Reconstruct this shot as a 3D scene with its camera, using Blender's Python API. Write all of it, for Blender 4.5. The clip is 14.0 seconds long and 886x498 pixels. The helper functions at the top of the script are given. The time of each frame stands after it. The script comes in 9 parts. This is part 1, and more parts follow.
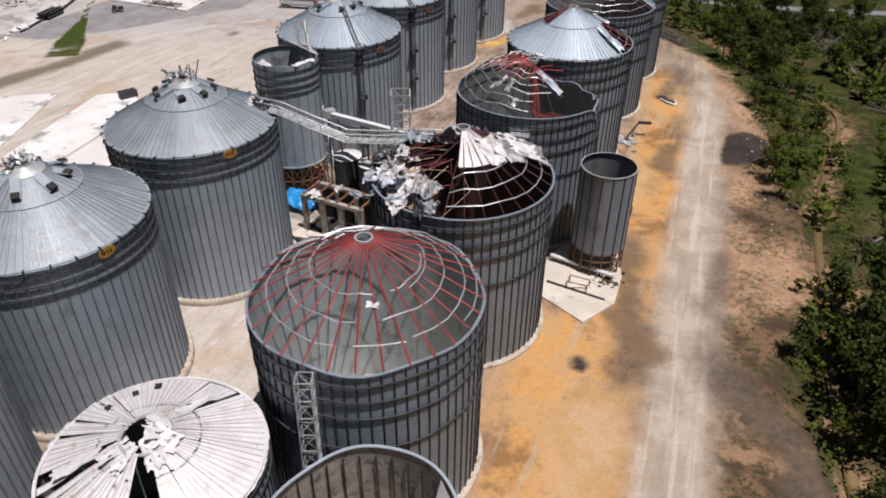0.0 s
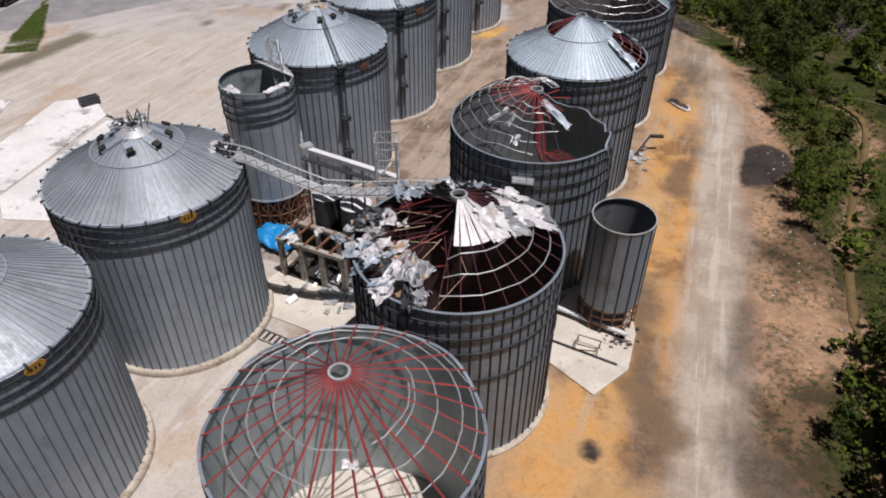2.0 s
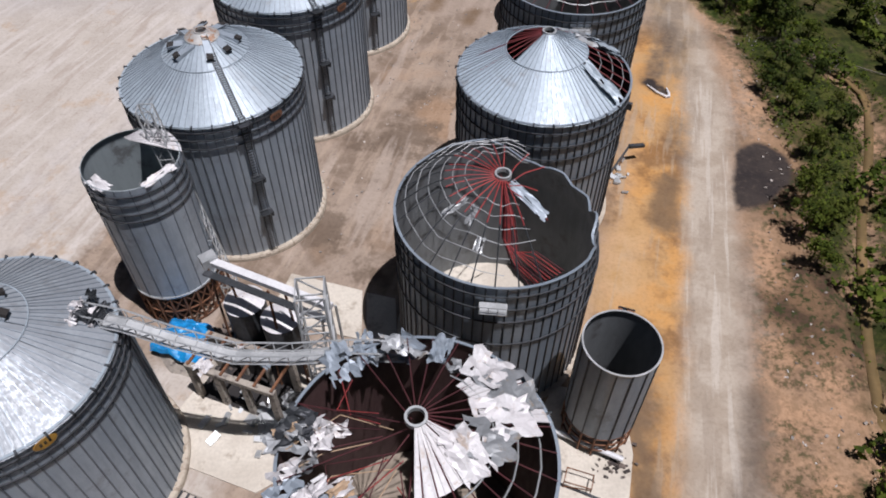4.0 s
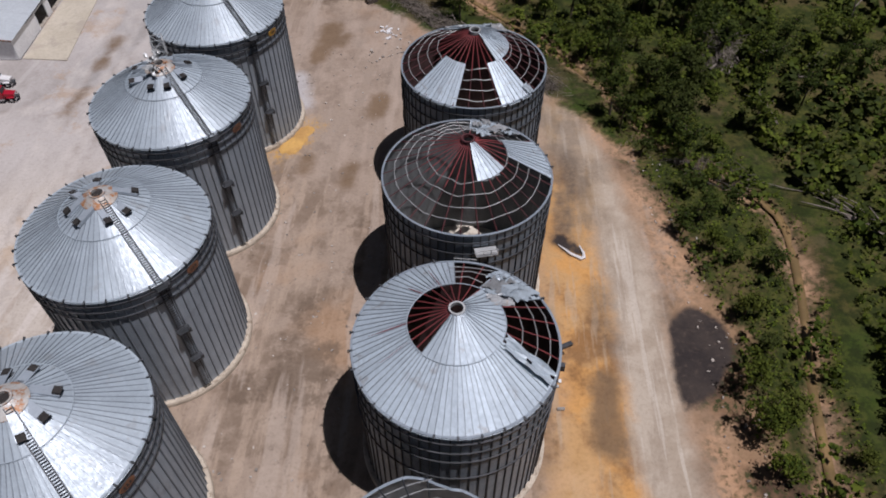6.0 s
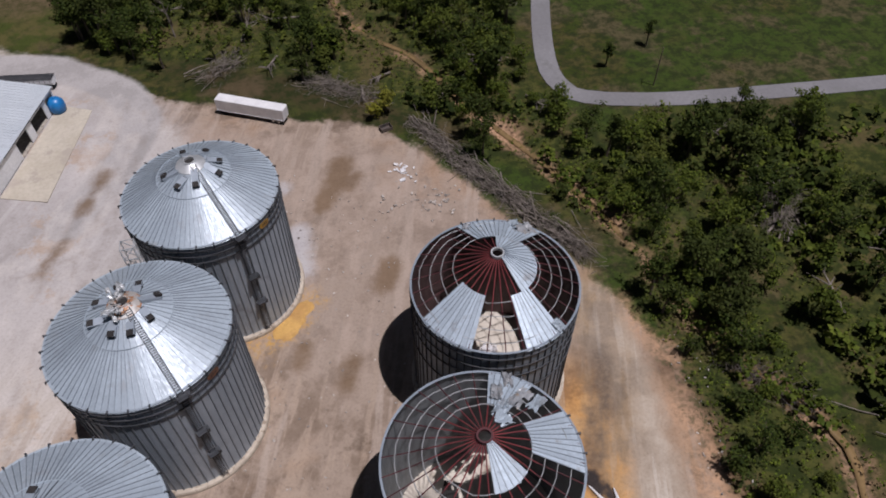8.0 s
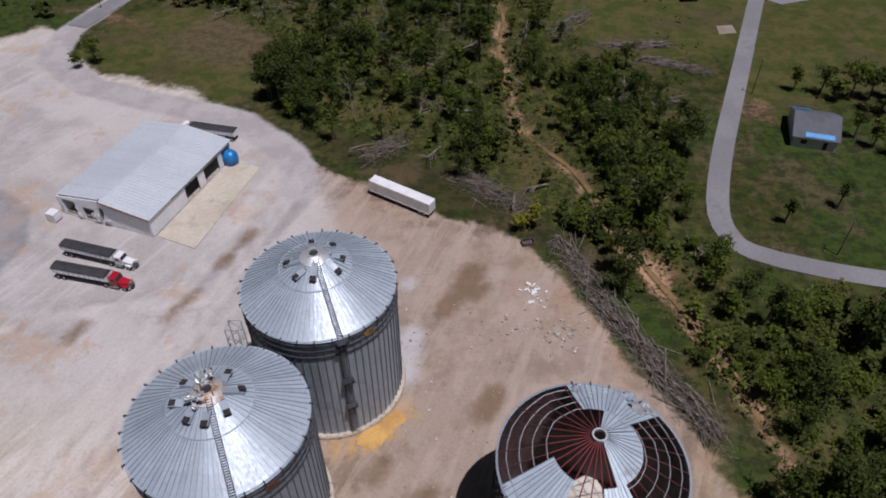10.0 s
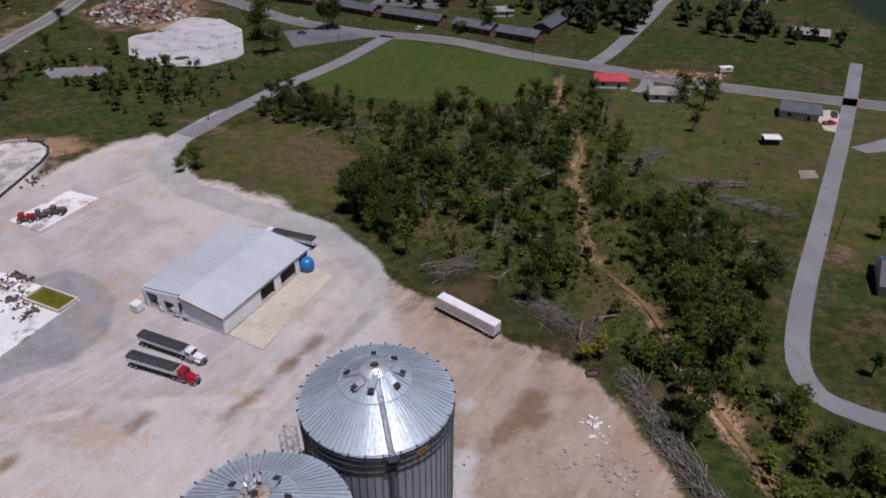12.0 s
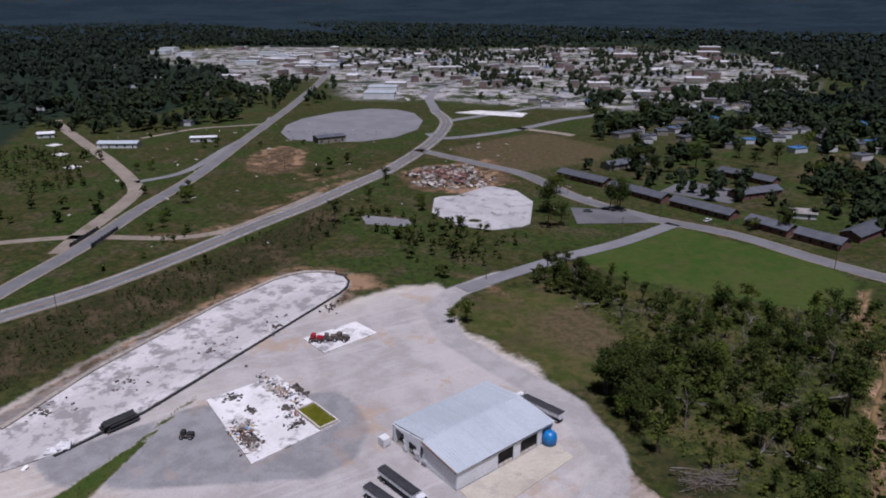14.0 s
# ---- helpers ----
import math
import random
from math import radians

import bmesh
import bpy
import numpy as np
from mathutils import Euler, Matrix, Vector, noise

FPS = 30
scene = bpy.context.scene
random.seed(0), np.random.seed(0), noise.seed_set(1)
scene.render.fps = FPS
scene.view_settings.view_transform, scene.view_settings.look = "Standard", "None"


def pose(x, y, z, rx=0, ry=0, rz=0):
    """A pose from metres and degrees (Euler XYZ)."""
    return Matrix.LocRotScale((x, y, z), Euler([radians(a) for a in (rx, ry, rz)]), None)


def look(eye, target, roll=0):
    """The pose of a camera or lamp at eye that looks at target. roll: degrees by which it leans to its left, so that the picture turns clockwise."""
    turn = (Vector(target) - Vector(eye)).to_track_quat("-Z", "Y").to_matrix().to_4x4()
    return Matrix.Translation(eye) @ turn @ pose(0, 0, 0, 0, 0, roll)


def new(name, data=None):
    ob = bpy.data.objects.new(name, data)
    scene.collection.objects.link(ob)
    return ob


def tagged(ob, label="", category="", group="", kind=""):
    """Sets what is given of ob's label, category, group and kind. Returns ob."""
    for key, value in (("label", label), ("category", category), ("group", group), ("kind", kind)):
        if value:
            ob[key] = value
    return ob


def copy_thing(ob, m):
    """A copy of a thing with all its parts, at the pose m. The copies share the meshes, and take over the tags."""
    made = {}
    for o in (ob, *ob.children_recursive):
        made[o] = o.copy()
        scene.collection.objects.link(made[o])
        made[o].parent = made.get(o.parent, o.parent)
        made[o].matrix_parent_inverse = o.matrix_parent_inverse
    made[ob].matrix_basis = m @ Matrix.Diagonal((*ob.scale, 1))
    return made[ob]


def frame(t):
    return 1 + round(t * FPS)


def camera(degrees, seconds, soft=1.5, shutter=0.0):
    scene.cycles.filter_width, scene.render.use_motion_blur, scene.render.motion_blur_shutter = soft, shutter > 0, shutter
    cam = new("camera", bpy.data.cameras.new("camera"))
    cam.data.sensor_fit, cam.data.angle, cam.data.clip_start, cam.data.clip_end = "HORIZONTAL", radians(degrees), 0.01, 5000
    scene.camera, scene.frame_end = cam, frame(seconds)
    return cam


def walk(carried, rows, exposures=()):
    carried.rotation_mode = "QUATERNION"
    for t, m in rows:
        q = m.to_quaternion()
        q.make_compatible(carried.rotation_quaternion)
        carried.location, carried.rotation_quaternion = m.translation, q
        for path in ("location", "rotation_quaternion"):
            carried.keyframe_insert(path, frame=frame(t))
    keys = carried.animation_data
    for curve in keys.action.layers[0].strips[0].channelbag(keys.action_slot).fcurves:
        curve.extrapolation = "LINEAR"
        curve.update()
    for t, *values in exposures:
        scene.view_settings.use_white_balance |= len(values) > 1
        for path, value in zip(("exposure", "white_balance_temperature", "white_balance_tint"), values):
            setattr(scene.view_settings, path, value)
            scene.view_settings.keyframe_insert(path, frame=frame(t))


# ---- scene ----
cam = camera(64.3, 14.0, 1.9)
METRES, EYE, TILT, LEAN, TURN = 158.0, 68.7, -34.5, -0.4, 0.0
ROWS = [
    (0.0, 0.0, 0.0, 0.0, 0.0, 0.0, -0.0),
    (0.5, -0.0, 0.0027, 0.0106, -0.73, -0.0, 0.53),
    (1.0, 0.0002, 0.0206, 0.0306, -0.72, -0.0, 0.55),
    (1.5, 0.0003, 0.0481, 0.0588, -0.63, -0.05, 0.45),
    (2.0, 0.0007, 0.0827, 0.0912, -0.54, -3.55, 0.32),
    (4.5, 0.0193, 0.2884, 0.311, -9.64, -14.57, 6.71),
    (5.0, 0.031, 0.3301, 0.3611, -14.43, -15.38, 10.02),
    (5.5, 0.0443, 0.3708, 0.4145, -15.14, -15.61, 10.52),
    (6.0, 0.0608, 0.4108, 0.4674, -15.14, -15.7, 10.55),
    (6.5, 0.0796, 0.4503, 0.5189, -15.1, -15.75, 10.58),
    (7.0, 0.0999, 0.4904, 0.5699, -15.07, -15.8, 10.6),
    (9.5, 0.1831, 0.6163, 0.7066, -3.05, -13.02, 2.98),
    (10.0, 0.1859, 0.6171, 0.7031, 1.57, -8.69, -0.35),
    (10.5, 0.1889, 0.6175, 0.6997, 4.98, -6.54, -2.71),
    (11.0, 0.19, 0.6182, 0.7001, 7.45, -4.11, -4.5),
    (11.5, 0.1896, 0.6163, 0.7022, 7.5, -2.38, -4.6),
    (12.0, 0.1905, 0.6134, 0.705, 7.53, 0.69, -4.59),
    (12.5, 0.1874, 0.6118, 0.7066, 10.52, 2.67, -6.63),
    (13.0, 0.1906, 0.6114, 0.7092, 19.92, 4.19, -12.56),
    (13.5, 0.1912, 0.6126, 0.7098, 24.75, 7.49, -15.44),
    (14.0, 0.1925, 0.6135, 0.7106, 27.7, 10.62, -17.19),
]
walk(cam, [(t, pose(0, 0, EYE, TILT, LEAN, TURN) @ pose(METRES * x, METRES * y, METRES * z, 90 + pitch, roll, yaw)) for t, x, y, z, yaw, pitch, roll in ROWS],
     [(0.0, 0.11, 6500, 16), (1.0, 0.03, 6450, 16), (2.0, -0.03, 6400, 16), (4.5, 0.01, 6150, 16), (5.5, -0.14, 6250, 17), (7.0, -0.26, 6250, 19), (9.5, -0.2, 6100, 20), (11.0, -0.24, 6050, 22), (13.0, -0.24, 5950, 23), (14.0, -0.22, 5750, 22)])

# ---- light ----
SUN_DIR = Vector((5.2, -5.0, 24.0)).normalized()
world = bpy.data.worlds.new("sky")
scene.world = world
world.use_nodes = True
wn, wl = world.node_tree.nodes, world.node_tree.links
sky = wn.new("ShaderNodeTexSky")
sky.sky_type, sky.sun_disc = "NISHITA", False
sky.sun_elevation = math.asin(SUN_DIR.z)
sky.sun_rotation = math.atan2(SUN_DIR.x, SUN_DIR.y)
wl.new(sky.outputs[0], wn["Background"].inputs[0])
wn["Background"].inputs[1].default_value = 0.0155
sun = new("sun", bpy.data.lights.new("sun", "SUN"))
sun.data.energy, sun.data.angle, sun.data.color = 4.6, radians(0.53), (1.0, 0.965, 0.93)
sun.matrix_world = look(SUN_DIR * 300, (0, 0, 0))

# ---- materials ----
def ramp_mix(nt, fac, a, b, blend="MIX"):
    mix = nt.nodes.new("ShaderNodeMix")
    mix.data_type, mix.blend_type = "RGBA", blend
    for socket, value in ((mix.inputs[0], fac), (mix.inputs[6], a), (mix.inputs[7], b)):
        if isinstance(value, (int, float)):
            socket.default_value = value
        elif isinstance(value, tuple):
            socket.default_value = (*value, 1)
        else:
            nt.links.new(value, socket)
    return mix.outputs[2]


def noise_at(nt, scale, detail=4, rough=0.6, stretch=None):
    co = nt.nodes.new("ShaderNodeNewGeometry").outputs["Position"]
    if stretch:
        mp = nt.nodes.new("ShaderNodeMapping")
        mp.inputs["Scale"].default_value = stretch
        nt.links.new(co, mp.inputs[0])
        co = mp.outputs[0]
    n = nt.nodes.new("ShaderNodeTexNoise")
    n.inputs["Scale"].default_value, n.inputs["Detail"].default_value, n.inputs["Roughness"].default_value = scale, detail, rough
    nt.links.new(co, n.inputs["Vector"])
    return n.outputs[0]


def span(nt, value, lo, hi, a=0.0, b=1.0, smooth=True):
    m = nt.nodes.new("ShaderNodeMapRange")
    m.interpolation_type = "SMOOTHSTEP" if smooth else "LINEAR"
    nt.links.new(value, m.inputs[0])
    for i, v in enumerate((lo, hi, a, b)):
        m.inputs[i + 1].default_value = v
    return m.outputs[0]


def calc(nt, op, a, b=0.0):
    m = nt.nodes.new("ShaderNodeMath")
    m.operation = op
    for socket, value in zip(m.inputs, (a, b)):
        if isinstance(value, (int, float)):
            socket.default_value = value
        else:
            nt.links.new(value, socket)
    return m.outputs[0]


def blank(name):
    m = bpy.data.materials.new(name)
    m.use_nodes = True
    return m, m.node_tree, m.node_tree.nodes["Principled BSDF"]


def surface(name, base, other=None, rough=0.8, metal=0.0, coarse=0.3, fine=6.0, bump=0.15, island=0.0, piece=0.0, stretch=None, stain=None, stain_at=(0.55, 0.7), depth=0.05):
    """A weathered surface: two colours mixed by coarse noise, fine grain, relief, optional stains and variation from piece to piece."""
    m, nt, p = blank(name)
    other = other or tuple(c * 0.75 for c in base)
    col = ramp_mix(nt, span(nt, noise_at(nt, coarse, 5, 0.6, stretch), 0.4, 0.6), base, other)
    grain = noise_at(nt, fine, 3, 0.65, stretch)
    col = ramp_mix(nt, span(nt, grain, 0.25, 0.75, 0.0, 0.35), col, tuple(c * 0.55 for c in base))
    if stain:
        col = ramp_mix(nt, span(nt, noise_at(nt, coarse * 2.3, 6, 0.7), *(0.5 + (v - 0.5) * 0.6 for v in stain_at)), col, stain)
    for amount, source in ((island, "Random Per Island"), (piece, "Random")):
        if amount:
            node = nt.nodes.new("ShaderNodeNewGeometry" if source == "Random Per Island" else "ShaderNodeObjectInfo")
            hsv = nt.nodes.new("ShaderNodeHueSaturation")
            nt.links.new(span(nt, node.outputs[source], 0, 1, 1 - amount, 1 + amount, False), hsv.inputs["Value"])
            nt.links.new(col, hsv.inputs["Color"])
            col = hsv.outputs[0]
    nt.links.new(col, p.inputs["Base Color"])
    p.inputs["Metallic"].default_value = metal
    nt.links.new(span(nt, grain, 0.2, 0.8, max(rough - 0.12, 0.05), min(rough + 0.1, 1)), p.inputs["Roughness"])
    if bump:
        b = nt.nodes.new("ShaderNodeBump")
        b.inputs["Strength"].default_value, b.inputs["Distance"].default_value = bump, depth
        nt.links.new(grain, b.inputs["Height"])
        nt.links.new(b.outputs[0], p.inputs["Normal"])
    return m


STEEL_WALL = surface("galvanised_wall", (0.37, 0.425, 0.485), (0.31, 0.36, 0.415), 0.5, 0.22, 0.12, 1.4, 0.05, piece=0.03, stretch=(1, 1, 0.2), stain=(0.25, 0.275, 0.305), stain_at=(0.58, 0.85))
STEEL_OLD = surface("dull_bin_wall", (0.255, 0.30, 0.35), (0.20, 0.24, 0.285), 0.55, 0.22, 0.12, 1.4, 0.05, piece=0.03, stretch=(1, 1, 0.2), stain=(0.16, 0.18, 0.205), stain_at=(0.58, 0.85))
STEEL_IN = surface("galvanised_inside", (0.41, 0.465, 0.485), (0.33, 0.38, 0.40), 0.5, 0.1, 0.1, 1.2, 0.05, stretch=(1, 1, 0.3), stain=(0.17, 0.18, 0.185), stain_at=(0.55, 0.8))
# Darker copy of the inner steel; the bins' inner shade is in its colour.
STEEL_DIM = surface("shaded_bin_lining", (0.215, 0.23, 0.24), (0.15, 0.16, 0.168), 0.6, 0.1, 0.1, 1.2, 0.05, stretch=(1, 1, 0.3), stain=(0.10, 0.10, 0.10), stain_at=(0.55, 0.8))
# Dark red lining, its colour lowered to hold the shade inside the bins.
MAROON_IN = surface("shaded_red_lining", (0.10, 0.055, 0.055), (0.065, 0.035, 0.036), 0.65, 0.2, 0.1, 1.2, 0.05, stretch=(1, 1, 0.3))
# Dusty tan floor, painted darker for the shadow at the bottom of the bin.
DUSTY_SHADED = surface("shaded_dusty_floor", (0.30, 0.25, 0.2), (0.2, 0.165, 0.13), 0.95, 0, 0.2, 2, 0.2)
TORN = surface("torn_sheet_steel", (0.37, 0.385, 0.40), (0.27, 0.285, 0.30), 0.5, 0.25, 0.3, 2.5, 0.06, piece=0.2, stain=(0.3, 0.25, 0.2), stain_at=(0.6, 0.8))
TRACK = surface("gravel_track", (0.27, 0.225, 0.18), (0.21, 0.175, 0.14), 0.95, 0, 0.06, 1.5, 0.2, stain=(0.13, 0.12, 0.07), stain_at=(0.58, 0.75))
STEEL_DARK = surface("stiffener_steel", (0.07, 0.075, 0.085), (0.04, 0.045, 0.05), 0.6, 0.4, 0.4, 3, 0.05)
STEEL_SEAM = surface("wall_stiffener", (0.205, 0.235, 0.265), (0.15, 0.17, 0.195), 0.55, 0.4, 0.4, 3, 0.0)
WHITE_RIB = surface("white_roof_seam", (0.60, 0.59, 0.60), (0.52, 0.5, 0.5), 0.6, 0.1, 0.4, 3, 0.0)
def dented(m, scale, depth, strength):
    """Adds broad buckles, fixed in the place, to a sheet metal."""
    nt = m.node_tree
    p = nt.nodes["Principled BSDF"]
    pos = nt.nodes.new("ShaderNodeNewGeometry").outputs["Position"]
    n = nt.nodes.new("ShaderNodeTexNoise")
    n.inputs["Scale"].default_value, n.inputs["Detail"].default_value, n.inputs["Roughness"].default_value = scale, 4, 0.55
    nt.links.new(pos, n.inputs["Vector"])
    b = nt.nodes.new("ShaderNodeBump")
    b.inputs["Strength"].default_value, b.inputs["Distance"].default_value = strength, depth
    nt.links.new(n.outputs[0], b.inputs["Height"])
    nt.links.new(b.outputs[0], p.inputs["Normal"])
    return m


def streaked(m, strength):
    """Adds long shallow buckles that run down each roof sheet, other ones on every sheet."""
    nt = m.node_tree
    p = nt.nodes["Principled BSDF"]
    co = nt.nodes.new("ShaderNodeTexCoord").outputs["Object"]
    shift = nt.nodes.new("ShaderNodeCombineXYZ")
    nt.links.new(calc(nt, "MULTIPLY", nt.nodes.new("ShaderNodeObjectInfo").outputs["Random"], 90.0), shift.inputs[2])
    place = nt.nodes.new("ShaderNodeVectorMath")
    nt.links.new(co, place.inputs[0])
    nt.links.new(shift.outputs[0], place.inputs[1])
    mp = nt.nodes.new("ShaderNodeMapping")
    mp.inputs["Scale"].default_value = (0.32, 2.6, 1.0)
    nt.links.new(place.outputs[0], mp.inputs[0])
    n = nt.nodes.new("ShaderNodeTexNoise")
    n.inputs["Scale"].default_value, n.inputs["Detail"].default_value, n.inputs["Roughness"].default_value = 1.3, 3, 0.55
    nt.links.new(mp.outputs[0], n.inputs["Vector"])
    b = nt.nodes.new("ShaderNodeBump")
    b.inputs["Strength"].default_value, b.inputs["Distance"].default_value = strength, 0.25
    nt.links.new(n.outputs[0], b.inputs["Height"])
    nt.links.new(b.outputs[0], p.inputs["Normal"])
    return m


STEEL_ROOF = streaked(surface("galvanised_roof", (0.40, 0.47, 0.53), (0.34, 0.40, 0.455), 0.44, 0.16, 0.15, 2.0, 0.06, piece=0.07, stain=(0.31, 0.345, 0.375), stain_at=(0.6, 0.8)), 0.2)
PALE_SHEET = dented(surface("pale_blue_steel_sheet", (0.47, 0.555, 0.63), (0.41, 0.485, 0.555), 0.55, 0.2, 0.15, 2.0, 0.06, piece=0.10, stain=(0.3, 0.32, 0.34), stain_at=(0.6, 0.8)), 0.8, 0.3, 0.25)
STEEL_WHITE = surface("bright_roof_sheet", (0.70, 0.69, 0.70), (0.62, 0.60, 0.61), 0.5, 0.05, 0.35, 2.5, 0.06, piece=0.05, stain=(0.47, 0.4, 0.35), stain_at=(0.6, 0.78))
DULL_ROOF = streaked(surface("weathered_roof", (0.325, 0.355, 0.385), (0.265, 0.29, 0.32), 0.48, 0.14, 0.15, 2.0, 0.06, piece=0.09, stain=(0.22, 0.235, 0.25), stain_at=(0.55, 0.75)), 0.2)
STEEL_RIB = surface("roof_seam", (0.31, 0.355, 0.40), (0.24, 0.275, 0.31), 0.5, 0.5, 0.4, 3, 0.0)
GALV = surface("galvanised_bar", (0.62, 0.64, 0.65), (0.48, 0.5, 0.51), 0.45, 0.5, 0.5, 5, 0.0)
RED_DULL = surface("dull_red_primer", (0.235, 0.045, 0.048), (0.16, 0.035, 0.04), 0.65, 0.1, 0.4, 3, 0.05)
RED = surface("red_primer_steel", (0.36, 0.055, 0.05), (0.25, 0.045, 0.05), 0.6, 0.1, 0.4, 3, 0.05)
MAROON = surface("dark_red_primer", (0.10, 0.025, 0.03), (0.07, 0.02, 0.024), 0.7, 0.1, 0.4, 3, 0.05)
RUST_STAIN = surface("rust_stained_cap", (0.50, 0.50, 0.49), (0.40, 0.36, 0.32), 0.6, 0.3, 0.5, 3, 0.1, stain=(0.34, 0.16, 0.07), stain_at=(0.48, 0.66))
RUST = surface("rusty_steel", (0.22, 0.10, 0.05), (0.13, 0.06, 0.035), 0.85, 0.1, 0.6, 4, 0.2)
CONCRETE = surface("pale_concrete", (0.62, 0.57, 0.49), (0.52, 0.47, 0.40), 0.9, 0, 0.12, 2.5, 0.15, stain=(0.38, 0.33, 0.27), stain_at=(0.56, 0.75))
FOOTING = surface("dusty_footing", (0.52, 0.455, 0.37), (0.42, 0.36, 0.29), 0.92, 0, 0.4, 2.5, 0.15, stain=(0.26, 0.21, 0.16), stain_at=(0.54, 0.72))
SLAB = surface("bleached_slab", (0.74, 0.72, 0.71), (0.62, 0.60, 0.59), 0.9, 0, 0.06, 1.5, 0.1, stain=(0.27, 0.26, 0.26), stain_at=(0.54, 0.74))
OLD_CONCRETE = surface("dirty_concrete", (0.38, 0.34, 0.29), (0.27, 0.24, 0.21), 0.92, 0, 0.5, 4, 0.25, stain=(0.12, 0.1, 0.09), stain_at=(0.55, 0.75))
ASPHALT = surface("worn_asphalt", (0.205, 0.202, 0.21), (0.17, 0.167, 0.174), 0.9, 0, 0.05, 1.2, 0.1, stain=(0.15, 0.15, 0.15), stain_at=(0.58, 0.75))
ASPHALT_MID = surface("grey_asphalt", (0.16, 0.16, 0.165), (0.13, 0.13, 0.135), 0.9, 0, 0.05, 1.2, 0.1, stain=(0.1, 0.1, 0.1), stain_at=(0.58, 0.75))
ASPHALT_DARK = surface("dark_asphalt", (0.13, 0.13, 0.135), (0.10, 0.10, 0.105), 0.9, 0, 0.06, 1.5, 0.1)
PAINT_WHITE = surface("white_line", (0.75, 0.75, 0.72), None, 0.7, 0, 1.0, 6, 0)
WHITE = surface("white_paint", (0.74, 0.74, 0.75), (0.66, 0.66, 0.68), 0.5, 0, 0.3, 4, 0.03, stain=(0.5, 0.48, 0.45), stain_at=(0.65, 0.85))
METAL_ROOF = surface("pale_metal_roof", (0.638, 0.695, 0.741), (0.581, 0.638, 0.684), 0.45, 0.3, 0.08, 2, 0.02, piece=0.03)
METAL_WALL = surface("pale_metal_wall", (0.86, 0.88, 0.91), (0.78, 0.80, 0.83), 0.5, 0.05, 0.2, 2, 0.03)
BLACK = surface("black_rubber", (0.02, 0.02, 0.022), (0.03, 0.03, 0.03), 0.8, 0, 0.5, 5, 0.05)
TARP_BLACK = surface("black_tarpaulin", (0.03, 0.032, 0.036), (0.045, 0.045, 0.05), 0.55, 0, 0.6, 3, 0.25)
# Near black: painted shade of openings and insides; also lettering, doors and litter.
DARK = surface("painted_shade_and_dark_parts", (0.02, 0.018, 0.018), (0.03, 0.027, 0.026), 0.9, 0, 0.5, 4, 0.1)
RED_CAB = surface("red_cab_paint", (0.38, 0.012, 0.03), (0.30, 0.01, 0.024), 0.3, 0, 0.6, 5, 0)
BLUE = surface("blue_tarpaulin", (0.01, 0.27, 0.62), (0.015, 0.20, 0.48), 0.45, 0, 0.5, 2, 0.35)
BLUE_TANK = surface("blue_tank", (0.015, 0.19, 0.50), (0.012, 0.15, 0.4), 0.35, 0, 0.5, 2, 0.02)
CHROME = surface("bright_trim", (0.7, 0.7, 0.72), None, 0.2, 0.9, 0.5, 4, 0)
GLASS = surface("dark_glass", (0.02, 0.025, 0.03), None, 0.08, 0.0, 0.5, 4, 0)
YELLOW = surface("yellow_sign", (0.42, 0.23, 0.03), (0.3, 0.16, 0.03), 0.5, 0, 0.8, 4, 0)
GRAIN = surface("spilt_grain", (0.55, 0.33, 0.10), (0.42, 0.24, 0.08), 0.95, 0, 0.3, 3, 0.5)
APRON = surface("tan_concrete_apron", (0.50, 0.455, 0.375), (0.43, 0.385, 0.31), 0.9, 0, 0.08, 1.2, 0.08, stain=(0.36, 0.32, 0.27), stain_at=(0.52, 0.68))
WOOD_DEAD = surface("bare_dead_wood", (0.20, 0.172, 0.15), (0.105, 0.088, 0.072), 0.9, 0, 0.7, 6, 0.3, island=0.4)
BARK = surface("bark", (0.13, 0.10, 0.075), (0.08, 0.065, 0.05), 0.95, 0, 0.8, 6, 0.4)
BRICK = surface("brick_wall", (0.22, 0.11, 0.085), (0.17, 0.085, 0.07), 0.9, 0, 0.5, 5, 0.1)
SHINGLE = surface("dark_shingle", (0.085, 0.09, 0.105), (0.065, 0.07, 0.085), 0.85, 0, 0.3, 3, 0.15, piece=0.2)
SHINGLE_TAN = surface("worn_shingle", (0.24, 0.22, 0.20), (0.17, 0.16, 0.15), 0.85, 0, 0.3, 3, 0.15, piece=0.25)
RED_ROOF = surface("red_metal_roof", (0.45, 0.03, 0.04), (0.36, 0.025, 0.03), 0.5, 0.1, 0.3, 3, 0)
POOL = surface("algae_water", (0.085, 0.091, 0.007), (0.130, 0.124, 0.013), 0.15, 0, 0.25, 2, 0.02)
WATER = surface("muddy_water", (0.24, 0.16, 0.075), (0.15, 0.105, 0.05), 0.12, 0, 0.15, 2, 0.02)
RUBBLE = surface("broken_rubble", (0.42, 0.385, 0.35), (0.24, 0.21, 0.185), 0.9, 0, 0.5, 4, 0.2, island=0.5)
CHAR = surface("charred_scrap", (0.055, 0.046, 0.043), (0.10, 0.078, 0.066), 0.9, 0, 0.8, 5, 0.2, island=0.6)
PLY = surface("torn_plywood", (0.5, 0.36, 0.24), (0.4, 0.28, 0.18), 0.85, 0, 0.5, 3, 0.1)


